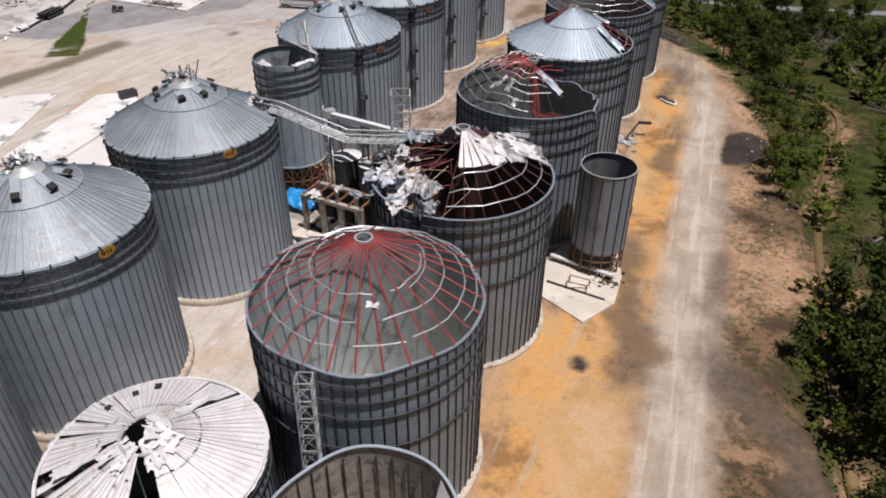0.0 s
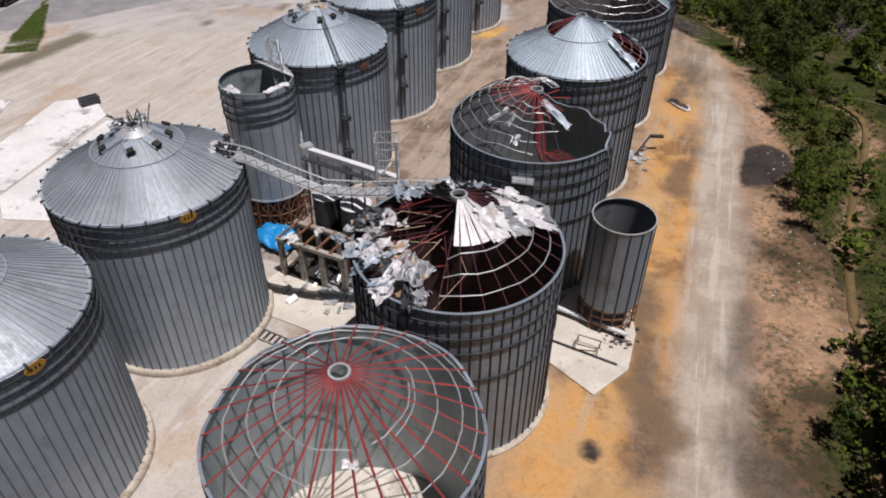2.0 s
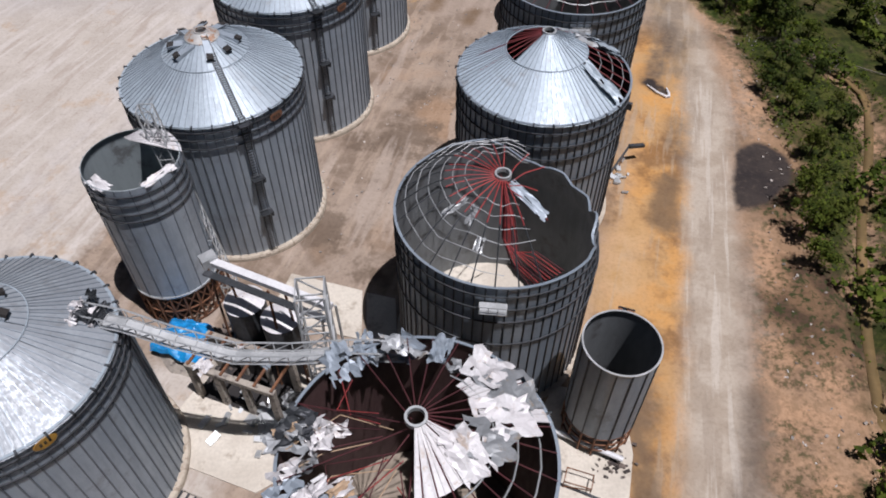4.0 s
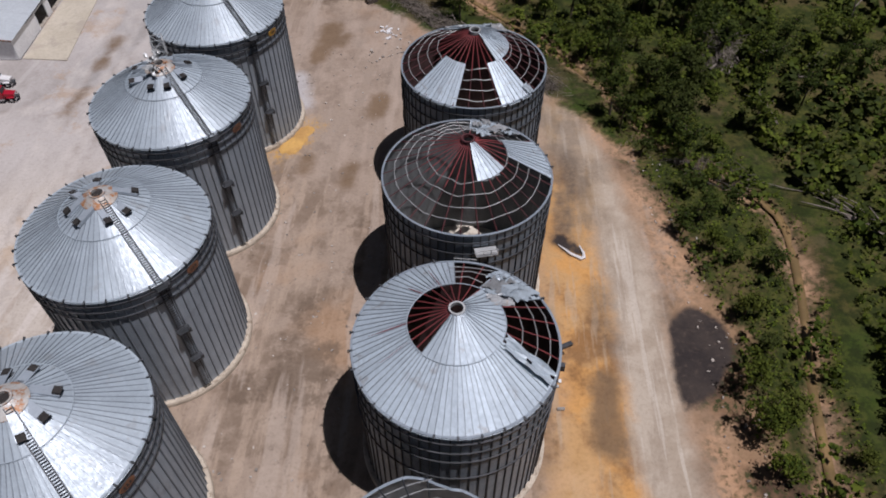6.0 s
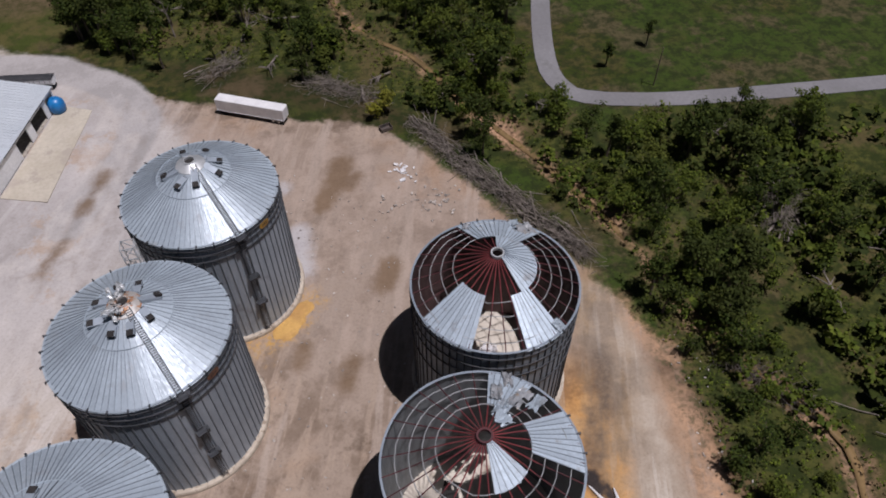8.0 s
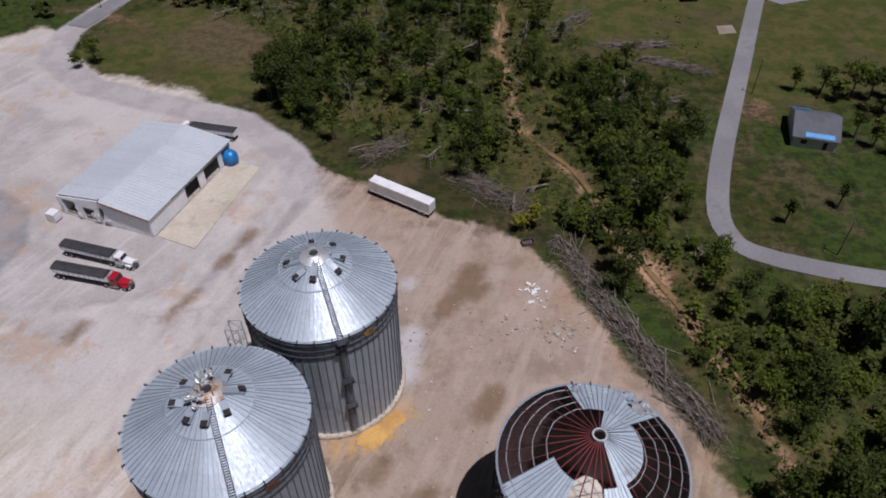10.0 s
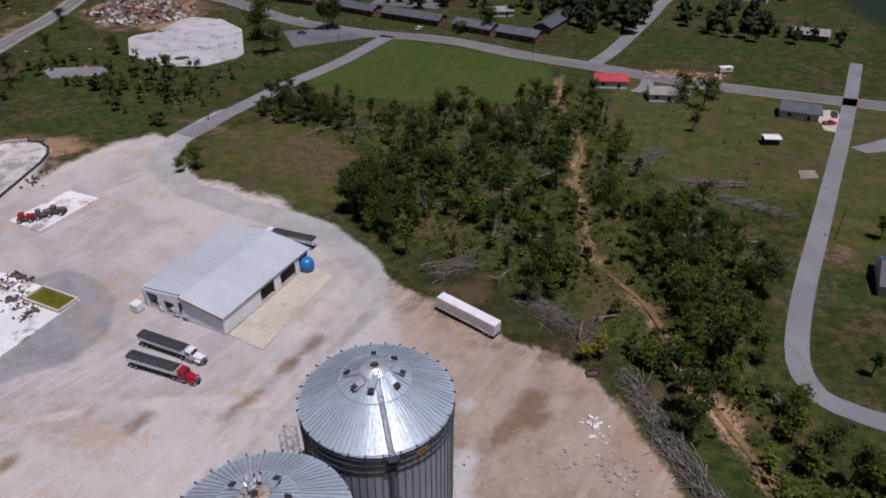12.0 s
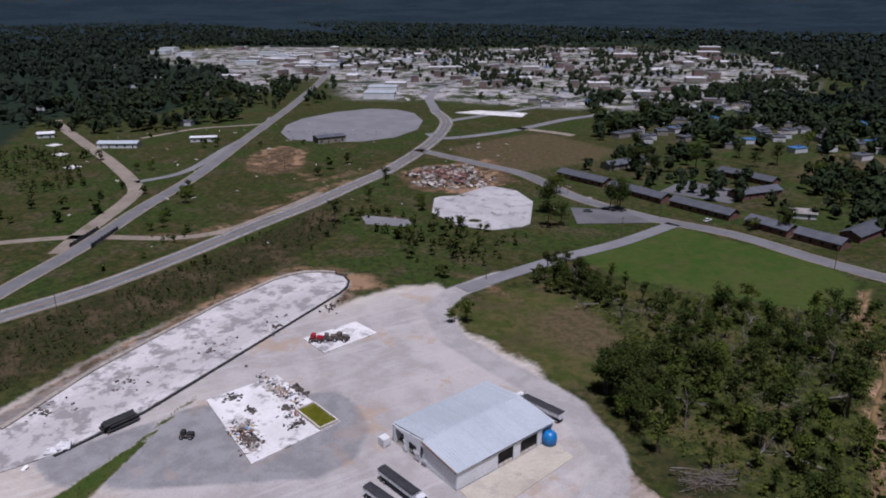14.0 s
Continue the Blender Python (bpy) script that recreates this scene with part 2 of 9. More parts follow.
def foliage(name, a, b, c, ragged=False):
    m, nt, p = blank(name)
    geo = nt.nodes.new("ShaderNodeNewGeometry")
    info = nt.nodes.new("ShaderNodeObjectInfo")
    col = ramp_mix(nt, geo.outputs["Random Per Island"], a, b)
    col = ramp_mix(nt, span(nt, info.outputs["Random"], 0.2, 1.0, 0.0, 0.6), col, c)
    col = ramp_mix(nt, span(nt, noise_at(nt, 0.5, 3), 0.35, 0.65, 0.0, 0.5), col, tuple(x * 0.5 for x in a))
    nt.links.new(col, p.inputs["Base Color"])
    p.inputs["Roughness"].default_value = 0.75
    p.inputs["Specular IOR Level"].default_value = 0.12
    if ragged:
        bump = nt.nodes.new("ShaderNodeBump")
        bump.inputs["Strength"].default_value, bump.inputs["Distance"].default_value = 1.0, 1.6
        nt.links.new(noise_at(nt, 0.55, 4, 0.7), bump.inputs["Height"])
        nt.links.new(bump.outputs[0], p.inputs["Normal"])
    else:
        thin, mix = nt.nodes.new("ShaderNodeBsdfTranslucent"), nt.nodes.new("ShaderNodeMixShader")
        nt.links.new(col, thin.inputs["Color"])
        mix.inputs[0].default_value = 0.2
        nt.links.new(p.outputs[0], mix.inputs[1])
        nt.links.new(thin.outputs[0], mix.inputs[2])
        nt.links.new(mix.outputs[0], nt.nodes["Material Output"].inputs["Surface"])
    return m


LEAF = foliage("leaves", (0.042, 0.068, 0.010), (0.126, 0.155, 0.021), (0.088, 0.094, 0.020))
LEAF_DARK = foliage("dark_leaves", (0.021, 0.037, 0.008), (0.070, 0.093, 0.015), (0.048, 0.056, 0.014))
LEAF_YELLOW = foliage("yellow_leaves", (0.17, 0.18, 0.02), (0.26, 0.24, 0.03), (0.16, 0.16, 0.03))
# Distance haze is put into this forest's blue base colours.
HAZED_CANOPY = surface("distant_forest_haze_tint", (0.018, 0.029, 0.038), (0.025, 0.038, 0.049), 1.0, 0, 0.003, 0.05, 0.0)
HAZED_CANOPY.node_tree.nodes["Principled BSDF"].inputs["Specular IOR Level"].default_value = 0.0
# Far crowns are tinted darker and bluer, haze mixed into the leaf colours.
LEAF_FAR = foliage("haze_blue_far_leaves", (0.010, 0.018, 0.012), (0.034, 0.047, 0.026), (0.020, 0.029, 0.021), True)
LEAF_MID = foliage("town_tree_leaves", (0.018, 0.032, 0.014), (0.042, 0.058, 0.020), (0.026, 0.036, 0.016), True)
TOWN_BRICK = surface("faded_town_brick", (0.24, 0.165, 0.145), (0.19, 0.14, 0.13), 0.9, 0, 0.1, 1.0, 0.0, piece=0.3)
BLUE_ROOF = surface("blue_roof_cover", (0.06, 0.17, 0.36), (0.05, 0.14, 0.3), 0.6, 0, 0.3, 2, 0.0)
BRUSH = foliage("brush_leaves", (0.066, 0.102, 0.012), (0.145, 0.182, 0.022), (0.108, 0.122, 0.022))
WEED = foliage("dry_weeds", (0.040, 0.042, 0.016), (0.080, 0.062, 0.028), (0.05, 0.05, 0.020))


def ground_material():
    """Bare yard, dirt lane, clay, gravel, brush soil and grass, blended by the signed distances stored on the ground."""
    m, nt, p = blank("ground")
    wob = noise_at(nt, 0.11, 6, 0.65)
    wob2 = noise_at(nt, 0.6, 5, 0.7)
    edge = calc(nt, "ADD", calc(nt, "MULTIPLY", calc(nt, "SUBTRACT", wob, 0.5), 14.0), calc(nt, "MULTIPLY", calc(nt, "SUBTRACT", wob2, 0.5), 5.0))

    def zone(attr, soft, rag=1.0):
        at = nt.nodes.new("ShaderNodeAttribute")
        at.attribute_name = attr
        return span(nt, calc(nt, "ADD", at.outputs["Fac"], calc(nt, "MULTIPLY", edge, rag)), -soft, soft)

    def drawn(scale, detail=5, squeeze=0.16, turn=-22.0):
        """Noise drawn out along the rows of bins, like wheel tracks."""
        co = nt.nodes.new("ShaderNodeTexCoord").outputs["Object"]
        mp = nt.nodes.new("ShaderNodeMapping")
        mp.vector_type = "TEXTURE"
        mp.inputs["Rotation"].default_value = (0, 0, radians(turn))
        mp.inputs["Scale"].default_value = (1.0, 1.0 / squeeze, 1.0)
        n = nt.nodes.new("ShaderNodeTexNoise")
        n.inputs["Scale"].default_value, n.inputs["Detail"].default_value, n.inputs["Roughness"].default_value = scale, detail, 0.6
        nt.links.new(co, mp.inputs[0])
        nt.links.new(mp.outputs[0], n.inputs["Vector"])
        return n.outputs[0]

    big = noise_at(nt, 0.018, 5, 0.6)
    mid = noise_at(nt, 0.14, 6, 0.65)
    patch = noise_at(nt, 0.05, 6, 0.7)
    fine = noise_at(nt, 2.0, 5, 0.7)
    speck = noise_at(nt, 0.9, 6, 0.75)
    track = drawn(0.35)
    track2 = drawn(0.5, 5, 0.07, -28.0)
    tuft = noise_at(nt, 0.32, 6, 0.72)
    grass = ramp_mix(nt, span(nt, mid, 0.44, 0.56), (0.034, 0.045, 0.009), (0.066, 0.058, 0.020))
    grass = ramp_mix(nt, span(nt, big, 0.46, 0.56, 0, 0.8), grass, (0.036, 0.060, 0.011))
    grass = ramp_mix(nt, span(nt, patch, 0.51, 0.59, 0, 0.7), grass, (0.090, 0.068, 0.040))
    grass = ramp_mix(nt, span(nt, tuft, 0.44, 0.60, 0, 0.8), grass, (0.018, 0.024, 0.008))
    grass = ramp_mix(nt, span(nt, speck, 0.525, 0.625, 0, 0.6), grass, (0.018, 0.022, 0.010))
    field = ramp_mix(nt, span(nt, mid, 0.4, 0.6), (0.036, 0.070, 0.011), (0.056, 0.074, 0.017))
    field = ramp_mix(nt, span(nt, big, 0.44, 0.56, 0, 0.7), field, (0.058, 0.078, 0.018))
    field = ramp_mix(nt, span(nt, patch, 0.52, 0.62, 0, 0.35), field, (0.080, 0.066, 0.032))
    field = ramp_mix(nt, span(nt, tuft, 0.45, 0.65, 0, 0.5), field, (0.030, 0.050, 0.010))
    lawn = ramp_mix(nt, span(nt, mid, 0.42, 0.58), (0.048, 0.060, 0.014), (0.082, 0.074, 0.026))
    lawn = ramp_mix(nt, span(nt, patch, 0.50, 0.62, 0, 0.6), lawn, (0.074, 0.056, 0.032))
    lawn = ramp_mix(nt, span(nt, tuft, 0.45, 0.65, 0, 0.5), lawn, (0.028, 0.038, 0.011))
    soil = ramp_mix(nt, span(nt, mid, 0.425, 0.575), (0.17, 0.105, 0.062), (0.075, 0.048, 0.032))
    soil = ramp_mix(nt, span(nt, speck, 0.5, 0.58), soil, (0.038, 0.045, 0.018))
    soil = ramp_mix(nt, span(nt, patch, 0.52, 0.57, 0, 0.8), soil, (0.30, 0.19, 0.115))
    yard = ramp_mix(nt, span(nt, mid, 0.40, 0.62), (0.31, 0.245, 0.195), (0.205, 0.155, 0.118))
    yard = ramp_mix(nt, span(nt, track, 0.49, 0.60, 0, 0.6), yard, (0.38, 0.30, 0.235))
    yard = ramp_mix(nt, span(nt, big, 0.5, 0.6, 0, 0.6), yard, (0.33, 0.205, 0.12))
    yard = ramp_mix(nt, span(nt, patch, 0.53, 0.61, 0, 0.7), yard, (0.125, 0.092, 0.068))
    yard = ramp_mix(nt, span(nt, drawn(0.22, 4, 0.12, -20.0), 0.55, 0.63, 0, 0.55), yard, (0.40, 0.335, 0.285))
    yard = ramp_mix(nt, span(nt, speck, 0.55, 0.68, 0, 0.4), yard, (0.11, 0.08, 0.06))
    pale = ramp_mix(nt, span(nt, mid, 0.41, 0.6), (0.475, 0.43, 0.385), (0.43, 0.385, 0.34))
    pale = ramp_mix(nt, span(nt, track2, 0.52, 0.60, 0, 0.5), pale, (0.56, 0.52, 0.49))
    pale = ramp_mix(nt, span(nt, patch, 0.54, 0.62, 0, 0.55), pale, (0.42, 0.31, 0.215))
    pale = ramp_mix(nt, span(nt, track, 0.55, 0.62, 0, 0.45), pale, (0.34, 0.28, 0.235))
    pale = ramp_mix(nt, span(nt, speck, 0.56, 0.68, 0, 0.4), pale, (0.28, 0.24, 0.21))
    clay = ramp_mix(nt, span(nt, mid, 0.42, 0.56), (0.52, 0.28, 0.10), (0.47, 0.285, 0.13))
    clay = ramp_mix(nt, span(nt, patch, 0.48, 0.6, 0, 0.8), clay, (0.20, 0.105, 0.048))
    clay = ramp_mix(nt, span(nt, drawn(0.4, 5, 0.1, -22.0), 0.54, 0.62, 0, 0.6), clay, (0.42, 0.32, 0.22))
    clay = ramp_mix(nt, span(nt, speck, 0.56, 0.66, 0, 0.3), clay, (0.22, 0.12, 0.055))
    dirt = ramp_mix(nt, span(nt, mid, 0.4, 0.6), (0.425, 0.365, 0.30), (0.345, 0.285, 0.225))
    dirt = ramp_mix(nt, span(nt, track, 0.52, 0.6, 0, 0.5), dirt, (0.29, 0.235, 0.185))
    dirt = ramp_mix(nt, span(nt, drawn(0.55, 4, 0.05, -20.0), 0.54, 0.62, 0, 0.5), dirt, (0.54, 0.49, 0.43))
    gravel = ramp_mix(nt, span(nt, mid, 0.4, 0.6), (0.27, 0.265, 0.27), (0.215, 0.21, 0.215))
    gravel = ramp_mix(nt, span(nt, patch, 0.56, 0.62, 0, 0.3), gravel, (0.36, 0.26, 0.19))
    ruin = ramp_mix(nt, span(nt, noise_at(nt, 0.03, 5, 0.7), 0.46, 0.55), (0.29, 0.28, 0.285), (0.06, 0.07, 0.032))
    ruin = ramp_mix(nt, span(nt, noise_at(nt, 0.05, 4, 0.7), 0.535, 0.59), ruin, (0.42, 0.39, 0.375))
    ruin = ramp_mix(nt, span(nt, noise_at(nt, 0.022, 5, 0.7), 0.53, 0.58), ruin, (0.030, 0.042, 0.020))
    col = grass
    col = ramp_mix(nt, zone("field", 2.5, 0.9), col, field)
    col = ramp_mix(nt, zone("lawn", 3.0, 1.0), col, lawn)
    dry = ramp_mix(nt, span(nt, tuft, 0.40, 0.60), (0.115, 0.082, 0.050), (0.068, 0.056, 0.026))
    dry = ramp_mix(nt, span(nt, speck, 0.52, 0.64, 0, 0.6), dry, (0.040, 0.040, 0.016))
    col = ramp_mix(nt, calc(nt, "MULTIPLY", zone("dry", 5.0, 1.1), 0.85), col, dry)
    bank = ramp_mix(nt, span(nt, tuft, 0.42, 0.58), (0.045, 0.038, 0.017), (0.022, 0.028, 0.009))
    bank = ramp_mix(nt, span(nt, patch, 0.5, 0.6, 0, 0.6), bank, (0.10, 0.07, 0.042))
    col = ramp_mix(nt, zone("bank", 4.0, 1.0), col, bank)
    brush = ramp_mix(nt, span(nt, tuft, 0.40, 0.56), (0.066, 0.070, 0.018), (0.026, 0.034, 0.009))
    brush = ramp_mix(nt, span(nt, patch, 0.5, 0.6, 0, 0.7), brush, (0.100, 0.076, 0.035))
    brush = ramp_mix(nt, span(nt, speck, 0.5, 0.62, 0, 0.7), brush, (0.022, 0.032, 0.009))
    col = ramp_mix(nt, zone("brush", 4.0, 1.2), col, brush)
    # Ground below the far woods painted near black, for the shade between crowns.
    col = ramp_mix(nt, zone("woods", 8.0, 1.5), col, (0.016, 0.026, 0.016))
    col = ramp_mix(nt, zone("ruin", 18.0, 3.0), col, ruin)
    col = ramp_mix(nt, zone("yard", 0.9, 0.55), col, yard)
    col = ramp_mix(nt, zone("pale", 2.0, 0.7), col, pale)
    col = ramp_mix(nt, zone("soil", 3.0), col, soil)
    grey = calc(nt, "MULTIPLY", zone("grey", 14.0), zone("yard", 0.9, 0.55))
    col = ramp_mix(nt, calc(nt, "MULTIPLY", grey, 0.8), col, ramp_mix(nt, span(nt, mid, 0.4, 0.6), (0.37, 0.352, 0.35), (0.31, 0.292, 0.288)))
    col = ramp_mix(nt, calc(nt, "MULTIPLY", grey, span(nt, big, 0.44, 0.58, 0, 0.75)), col, (0.46, 0.43, 0.415))
    col = ramp_mix(nt, calc(nt, "MULTIPLY", grey, span(nt, track2, 0.54, 0.66, 0, 0.35)), col, (0.48, 0.455, 0.445))
    col = ramp_mix(nt, calc(nt, "MULTIPLY", grey, span(nt, patch, 0.55, 0.62, 0, 0.6)), col, (0.38, 0.28, 0.2))
    col = ramp_mix(nt, calc(nt, "MULTIPLY", zone("bleach", 6.0, 0.8), span(nt, mid, 0.36, 0.6, 0.9, 0.45)), col, ramp_mix(nt, span(nt, track, 0.45, 0.6), (0.355, 0.285, 0.235), (0.285, 0.23, 0.19)))
    col = ramp_mix(nt, calc(nt, "MULTIPLY", zone("peach", 2.2, 0.7), span(nt, speck, 0.4, 0.6, 0.75, 0.2)), col, ramp_mix(nt, span(nt, mid, 0.4, 0.6), (0.50, 0.31, 0.19), (0.38, 0.25, 0.16)))
    col = ramp_mix(nt, zone("clay", 5.0, 0.4), col, clay)
    col = ramp_mix(nt, calc(nt, "MULTIPLY", zone("tan", 4.0, 0.5), 0.85), col, ramp_mix(nt, span(nt, mid, 0.4, 0.62), (0.47, 0.335, 0.205), (0.44, 0.27, 0.12)))
    col = ramp_mix(nt, zone("dirt", 2.0, 0.35), col, dirt)
    col = ramp_mix(nt, calc(nt, "MULTIPLY", zone("ochre", 3.6, 0.8), span(nt, track, 0.4, 0.6, 0.9, 0.45)), col, ramp_mix(nt, span(nt, mid, 0.42, 0.6), (0.27, 0.19, 0.115), (0.19, 0.145, 0.105)))
    col = ramp_mix(nt, calc(nt, "MULTIPLY", zone("smudge", 2.4, 0.45), 0.8), col, ramp_mix(nt, span(nt, speck, 0.42, 0.62), (0.085, 0.066, 0.055), (0.15, 0.115, 0.088)))
    col = ramp_mix(nt, calc(nt, "MULTIPLY", zone("dust", 1.6, 0.4), 0.8), col, (0.43, 0.42, 0.43))
    col = ramp_mix(nt, zone("gravel", 1.0, 0.25), col, gravel)
    col = ramp_mix(nt, zone("drive", 1.0, 0.2), col, ramp_mix(nt, span(nt, mid, 0.4, 0.6), (0.37, 0.352, 0.345), (0.31, 0.295, 0.288)))
    col = ramp_mix(nt, calc(nt, "MULTIPLY", zone("rut", 1.0, 0.2), span(nt, mid, 0.38, 0.55, 0, 0.7)), col, (0.52, 0.485, 0.46))
    col = ramp_mix(nt, calc(nt, "MULTIPLY", zone("wheel", 0.8, 0.16), span(nt, mid, 0.4, 0.58, 0, 0.5)), col, (0.24, 0.205, 0.18))
    col = ramp_mix(nt, calc(nt, "MULTIPLY", zone("mud", 1.3, 0.3), 0.85), col, ramp_mix(nt, mid, (0.21, 0.14, 0.085), (0.12, 0.08, 0.05)))
    col = ramp_mix(nt, calc(nt, "MULTIPLY", zone("wet", 2.0, 0.3), 0.85), col, ramp_mix(nt, mid, (0.10, 0.095, 0.06), (0.15, 0.125, 0.08)))
    col = ramp_mix(nt, calc(nt, "MULTIPLY", zone("grain", 1.4, 0.9), span(nt, speck, 0.36, 0.56, 0.95, 0.15)), col, ramp_mix(nt, speck, (0.52, 0.31, 0.09), (0.36, 0.22, 0.09)))
    ash = ramp_mix(nt, span(nt, mid, 0.35, 0.65), (0.032, 0.027, 0.027), (0.052, 0.042, 0.038))
    ash = ramp_mix(nt, span(nt, speck, 0.5, 0.75), ash, (0.085, 0.065, 0.055))
    col = ramp_mix(nt, zone("ash", 0.7, 0.22), col, ash)
    col = ramp_mix(nt, span(nt, fine, 0.42, 0.75, 0, 0.5), col, (0.66, 0.64, 0.6), "MULTIPLY")
    nt.links.new(col, p.inputs["Base Color"])
    p.inputs["Roughness"].default_value = 0.95
    p.inputs["Specular IOR Level"].default_value = 0.1
    b = nt.nodes.new("ShaderNodeBump")
    b.inputs["Strength"].default_value, b.inputs["Distance"].default_value = 0.3, 0.25
    nt.links.new(calc(nt, "ADD", fine, speck), b.inputs["Height"])
    nt.links.new(b.outputs[0], p.inputs["Normal"])
    return m


GROUND = ground_material()
LOT = surface("stained_lot", (0.46, 0.445, 0.445), (0.38, 0.365, 0.365), 0.9, 0, 0.05, 1.0, 0.1, stain=(0.24, 0.23, 0.235), stain_at=(0.55, 0.7))
STORAGE = surface("stained_storage_slab", (0.58, 0.55, 0.545), (0.45, 0.425, 0.42), 0.9, 0, 0.06, 1.2, 0.08, stretch=(1, 0.35, 1), stain=(0.25, 0.235, 0.23), stain_at=(0.47, 0.63))


# ---- building blocks ----
class Shape:
    """Collects vertices and faces of one mesh."""

    def __init__(self):
        self.v, self.f, self.marks = [], [], []

    def paint(self, slot):
        """Faces added from now on take this material slot."""
        self.marks.append((len(self.f), slot))
        return self

    def add(self, verts, faces):
        k = len(self.v)
        self.v += [tuple(p) for p in verts]
        self.f += [tuple(i + k for i in face) for face in faces]
        return self

    def box(self, c, s, rz=0.0, tilt=None):
        m = Matrix.Translation(c) @ (tilt if tilt else Matrix.Rotation(radians(rz), 4, "Z"))
        pts = [m @ Vector((x * s[0] / 2, y * s[1] / 2, z * s[2] / 2)) for x in (-1, 1) for y in (-1, 1) for z in (-1, 1)]
        return self.add(pts, [(0, 1, 3, 2), (4, 6, 7, 5), (0, 4, 5, 1), (2, 3, 7, 6), (0, 2, 6, 4), (1, 5, 7, 3)])

    def beam(self, p, q, w, h=None):
        p, q = Vector(p), Vector(q)
        d = q - p
        if d.length < 1e-4:
            return self
        m = d.to_track_quat("Z", "X").to_matrix().to_4x4()
        return self.box((p + q) / 2, (h or w, w, d.length), tilt=m)

    def tube(self, pts, radii, n=8, caps=True):
        base = len(self.v)
        pts = [Vector(p) for p in pts]
        for i, p in enumerate(pts):
            d = (pts[min(i + 1, len(pts) - 1)] - pts[max(i - 1, 0)]).normalized()
            q = d.to_track_quat("Z", "X")
            r = radii[i] if hasattr(radii, "__len__") else radii
            self.v += [tuple(p + q @ Vector((r * math.cos(2 * math.pi * k / n), r * math.sin(2 * math.pi * k / n), 0))) for k in range(n)]
        for i in range(len(pts) - 1):
            for k in range(n):
                a, b = base + i * n + k, base + i * n + (k + 1) % n
                self.f.append((a, b, b + n, a + n))
        if caps:
            self.f.append(tuple(base + k for k in reversed(range(n))))
            self.f.append(tuple(base + (len(pts) - 1) * n + k for k in range(n)))
        return self

    def lathe(self, rings, n=64, a0=0.0, a1=360.0):
        """Rings (radius, z) turned about the z axis; an open arc when the angles leave a gap."""
        base, full = len(self.v), a1 - a0 >= 359.9
        m = n if full else n + 1
        for r, z in rings:
            for k in range(m):
                a = radians(a0 + (a1 - a0) * k / n)
                self.v.append((r * math.cos(a), r * math.sin(a), z))
        for i in range(len(rings) - 1):
            for k in range(n):
                k2 = (k + 1) % m
                self.f.append((base + i * m + k, base + i * m + k2, base + (i + 1) * m + k2, base + (i + 1) * m + k))
        return self

    def slab(self, outline, z0, z1):
        n = len(outline)
        area = sum(outline[i][0] * outline[(i + 1) % n][1] - outline[(i + 1) % n][0] * outline[i][1] for i in range(n))
        pts = outline if area > 0 else outline[::-1]
        faces = [tuple(range(n, 2 * n)), tuple(reversed(range(n)))] + [(i, (i + 1) % n, n + (i + 1) % n, n + i) for i in range(n)]
        return self.add([(x, y, z0) for x, y in pts] + [(x, y, z1) for x, y in pts], faces)

    def mesh(self, name, material, bevel=0.0, smooth=False):
        me = bpy.data.meshes.new(name)
        me.from_pydata(self.v, [], self.f)
        for start, slot in self.marks:
            for poly in me.polygons[start:]:
                poly.material_index = slot
        if bevel:
            bm = bmesh.new()
            bm.from_mesh(me)
            bmesh.ops.bevel(bm, geom=bm.edges[:], offset=bevel, segments=1, affect="EDGES")
            bm.to_mesh(me)
            bm.free()
        for mat in material if isinstance(material, (list, tuple)) else (material,):
            me.materials.append(mat)
        if smooth:
            me.polygons.foreach_set("use_smooth", [True] * len(me.polygons))
        me.update()
        return me


def thing(name, x, y, z=0.0, rz=0.0, label="", category="", group="", kind=""):
    ob = new(name)
    ob.empty_display_size = 0.3
    ob.matrix_basis = pose(x, y, z, 0, 0, rz)
    return tagged(ob, label, category, group, kind)


def part(name, data, parent, material=None, label="", bevel=0.0, smooth=False, at=None):
    """One mesh object under a thing or a part; data is a Shape or a shared mesh."""
    me = data.mesh(name, material, bevel, smooth) if isinstance(data, Shape) else data
    ob = new(name, me)
    ob.parent = parent
    if at is not None:
        ob.matrix_basis = at
    return tagged(ob, label)


def piece(name, shape, material, label="", category="", group="", kind="", bevel=0.0, smooth=False, at=None):
    """One mesh object that is a thing or a piece of the setting by itself."""
    ob = new(name, shape.mesh(name, material, bevel, smooth) if isinstance(shape, Shape) else shape)
    if at is not None:
        ob.matrix_basis = at
    return tagged(ob, label, category, group, kind)


def inside(poly, X, Y):
    """Signed distance to a closed outline, positive inside."""
    X, Y = np.asarray(X, float), np.asarray(Y, float)
    best, odd = np.full(X.shape, 1e9), np.zeros(X.shape, bool)
    for (x0, y0), (x1, y1) in zip(poly, poly[1:] + poly[:1]):
        dx, dy = x1 - x0, y1 - y0
        t = np.clip(((X - x0) * dx + (Y - y0) * dy) / (dx * dx + dy * dy), 0, 1)
        best = np.minimum(best, np.hypot(X - x0 - t * dx, Y - y0 - t * dy))
        if dy:
            odd ^= ((Y < y0) != (Y < y1)) & (X < x0 + (Y - y0) * dx / dy)
    return np.where(odd, best, -best)


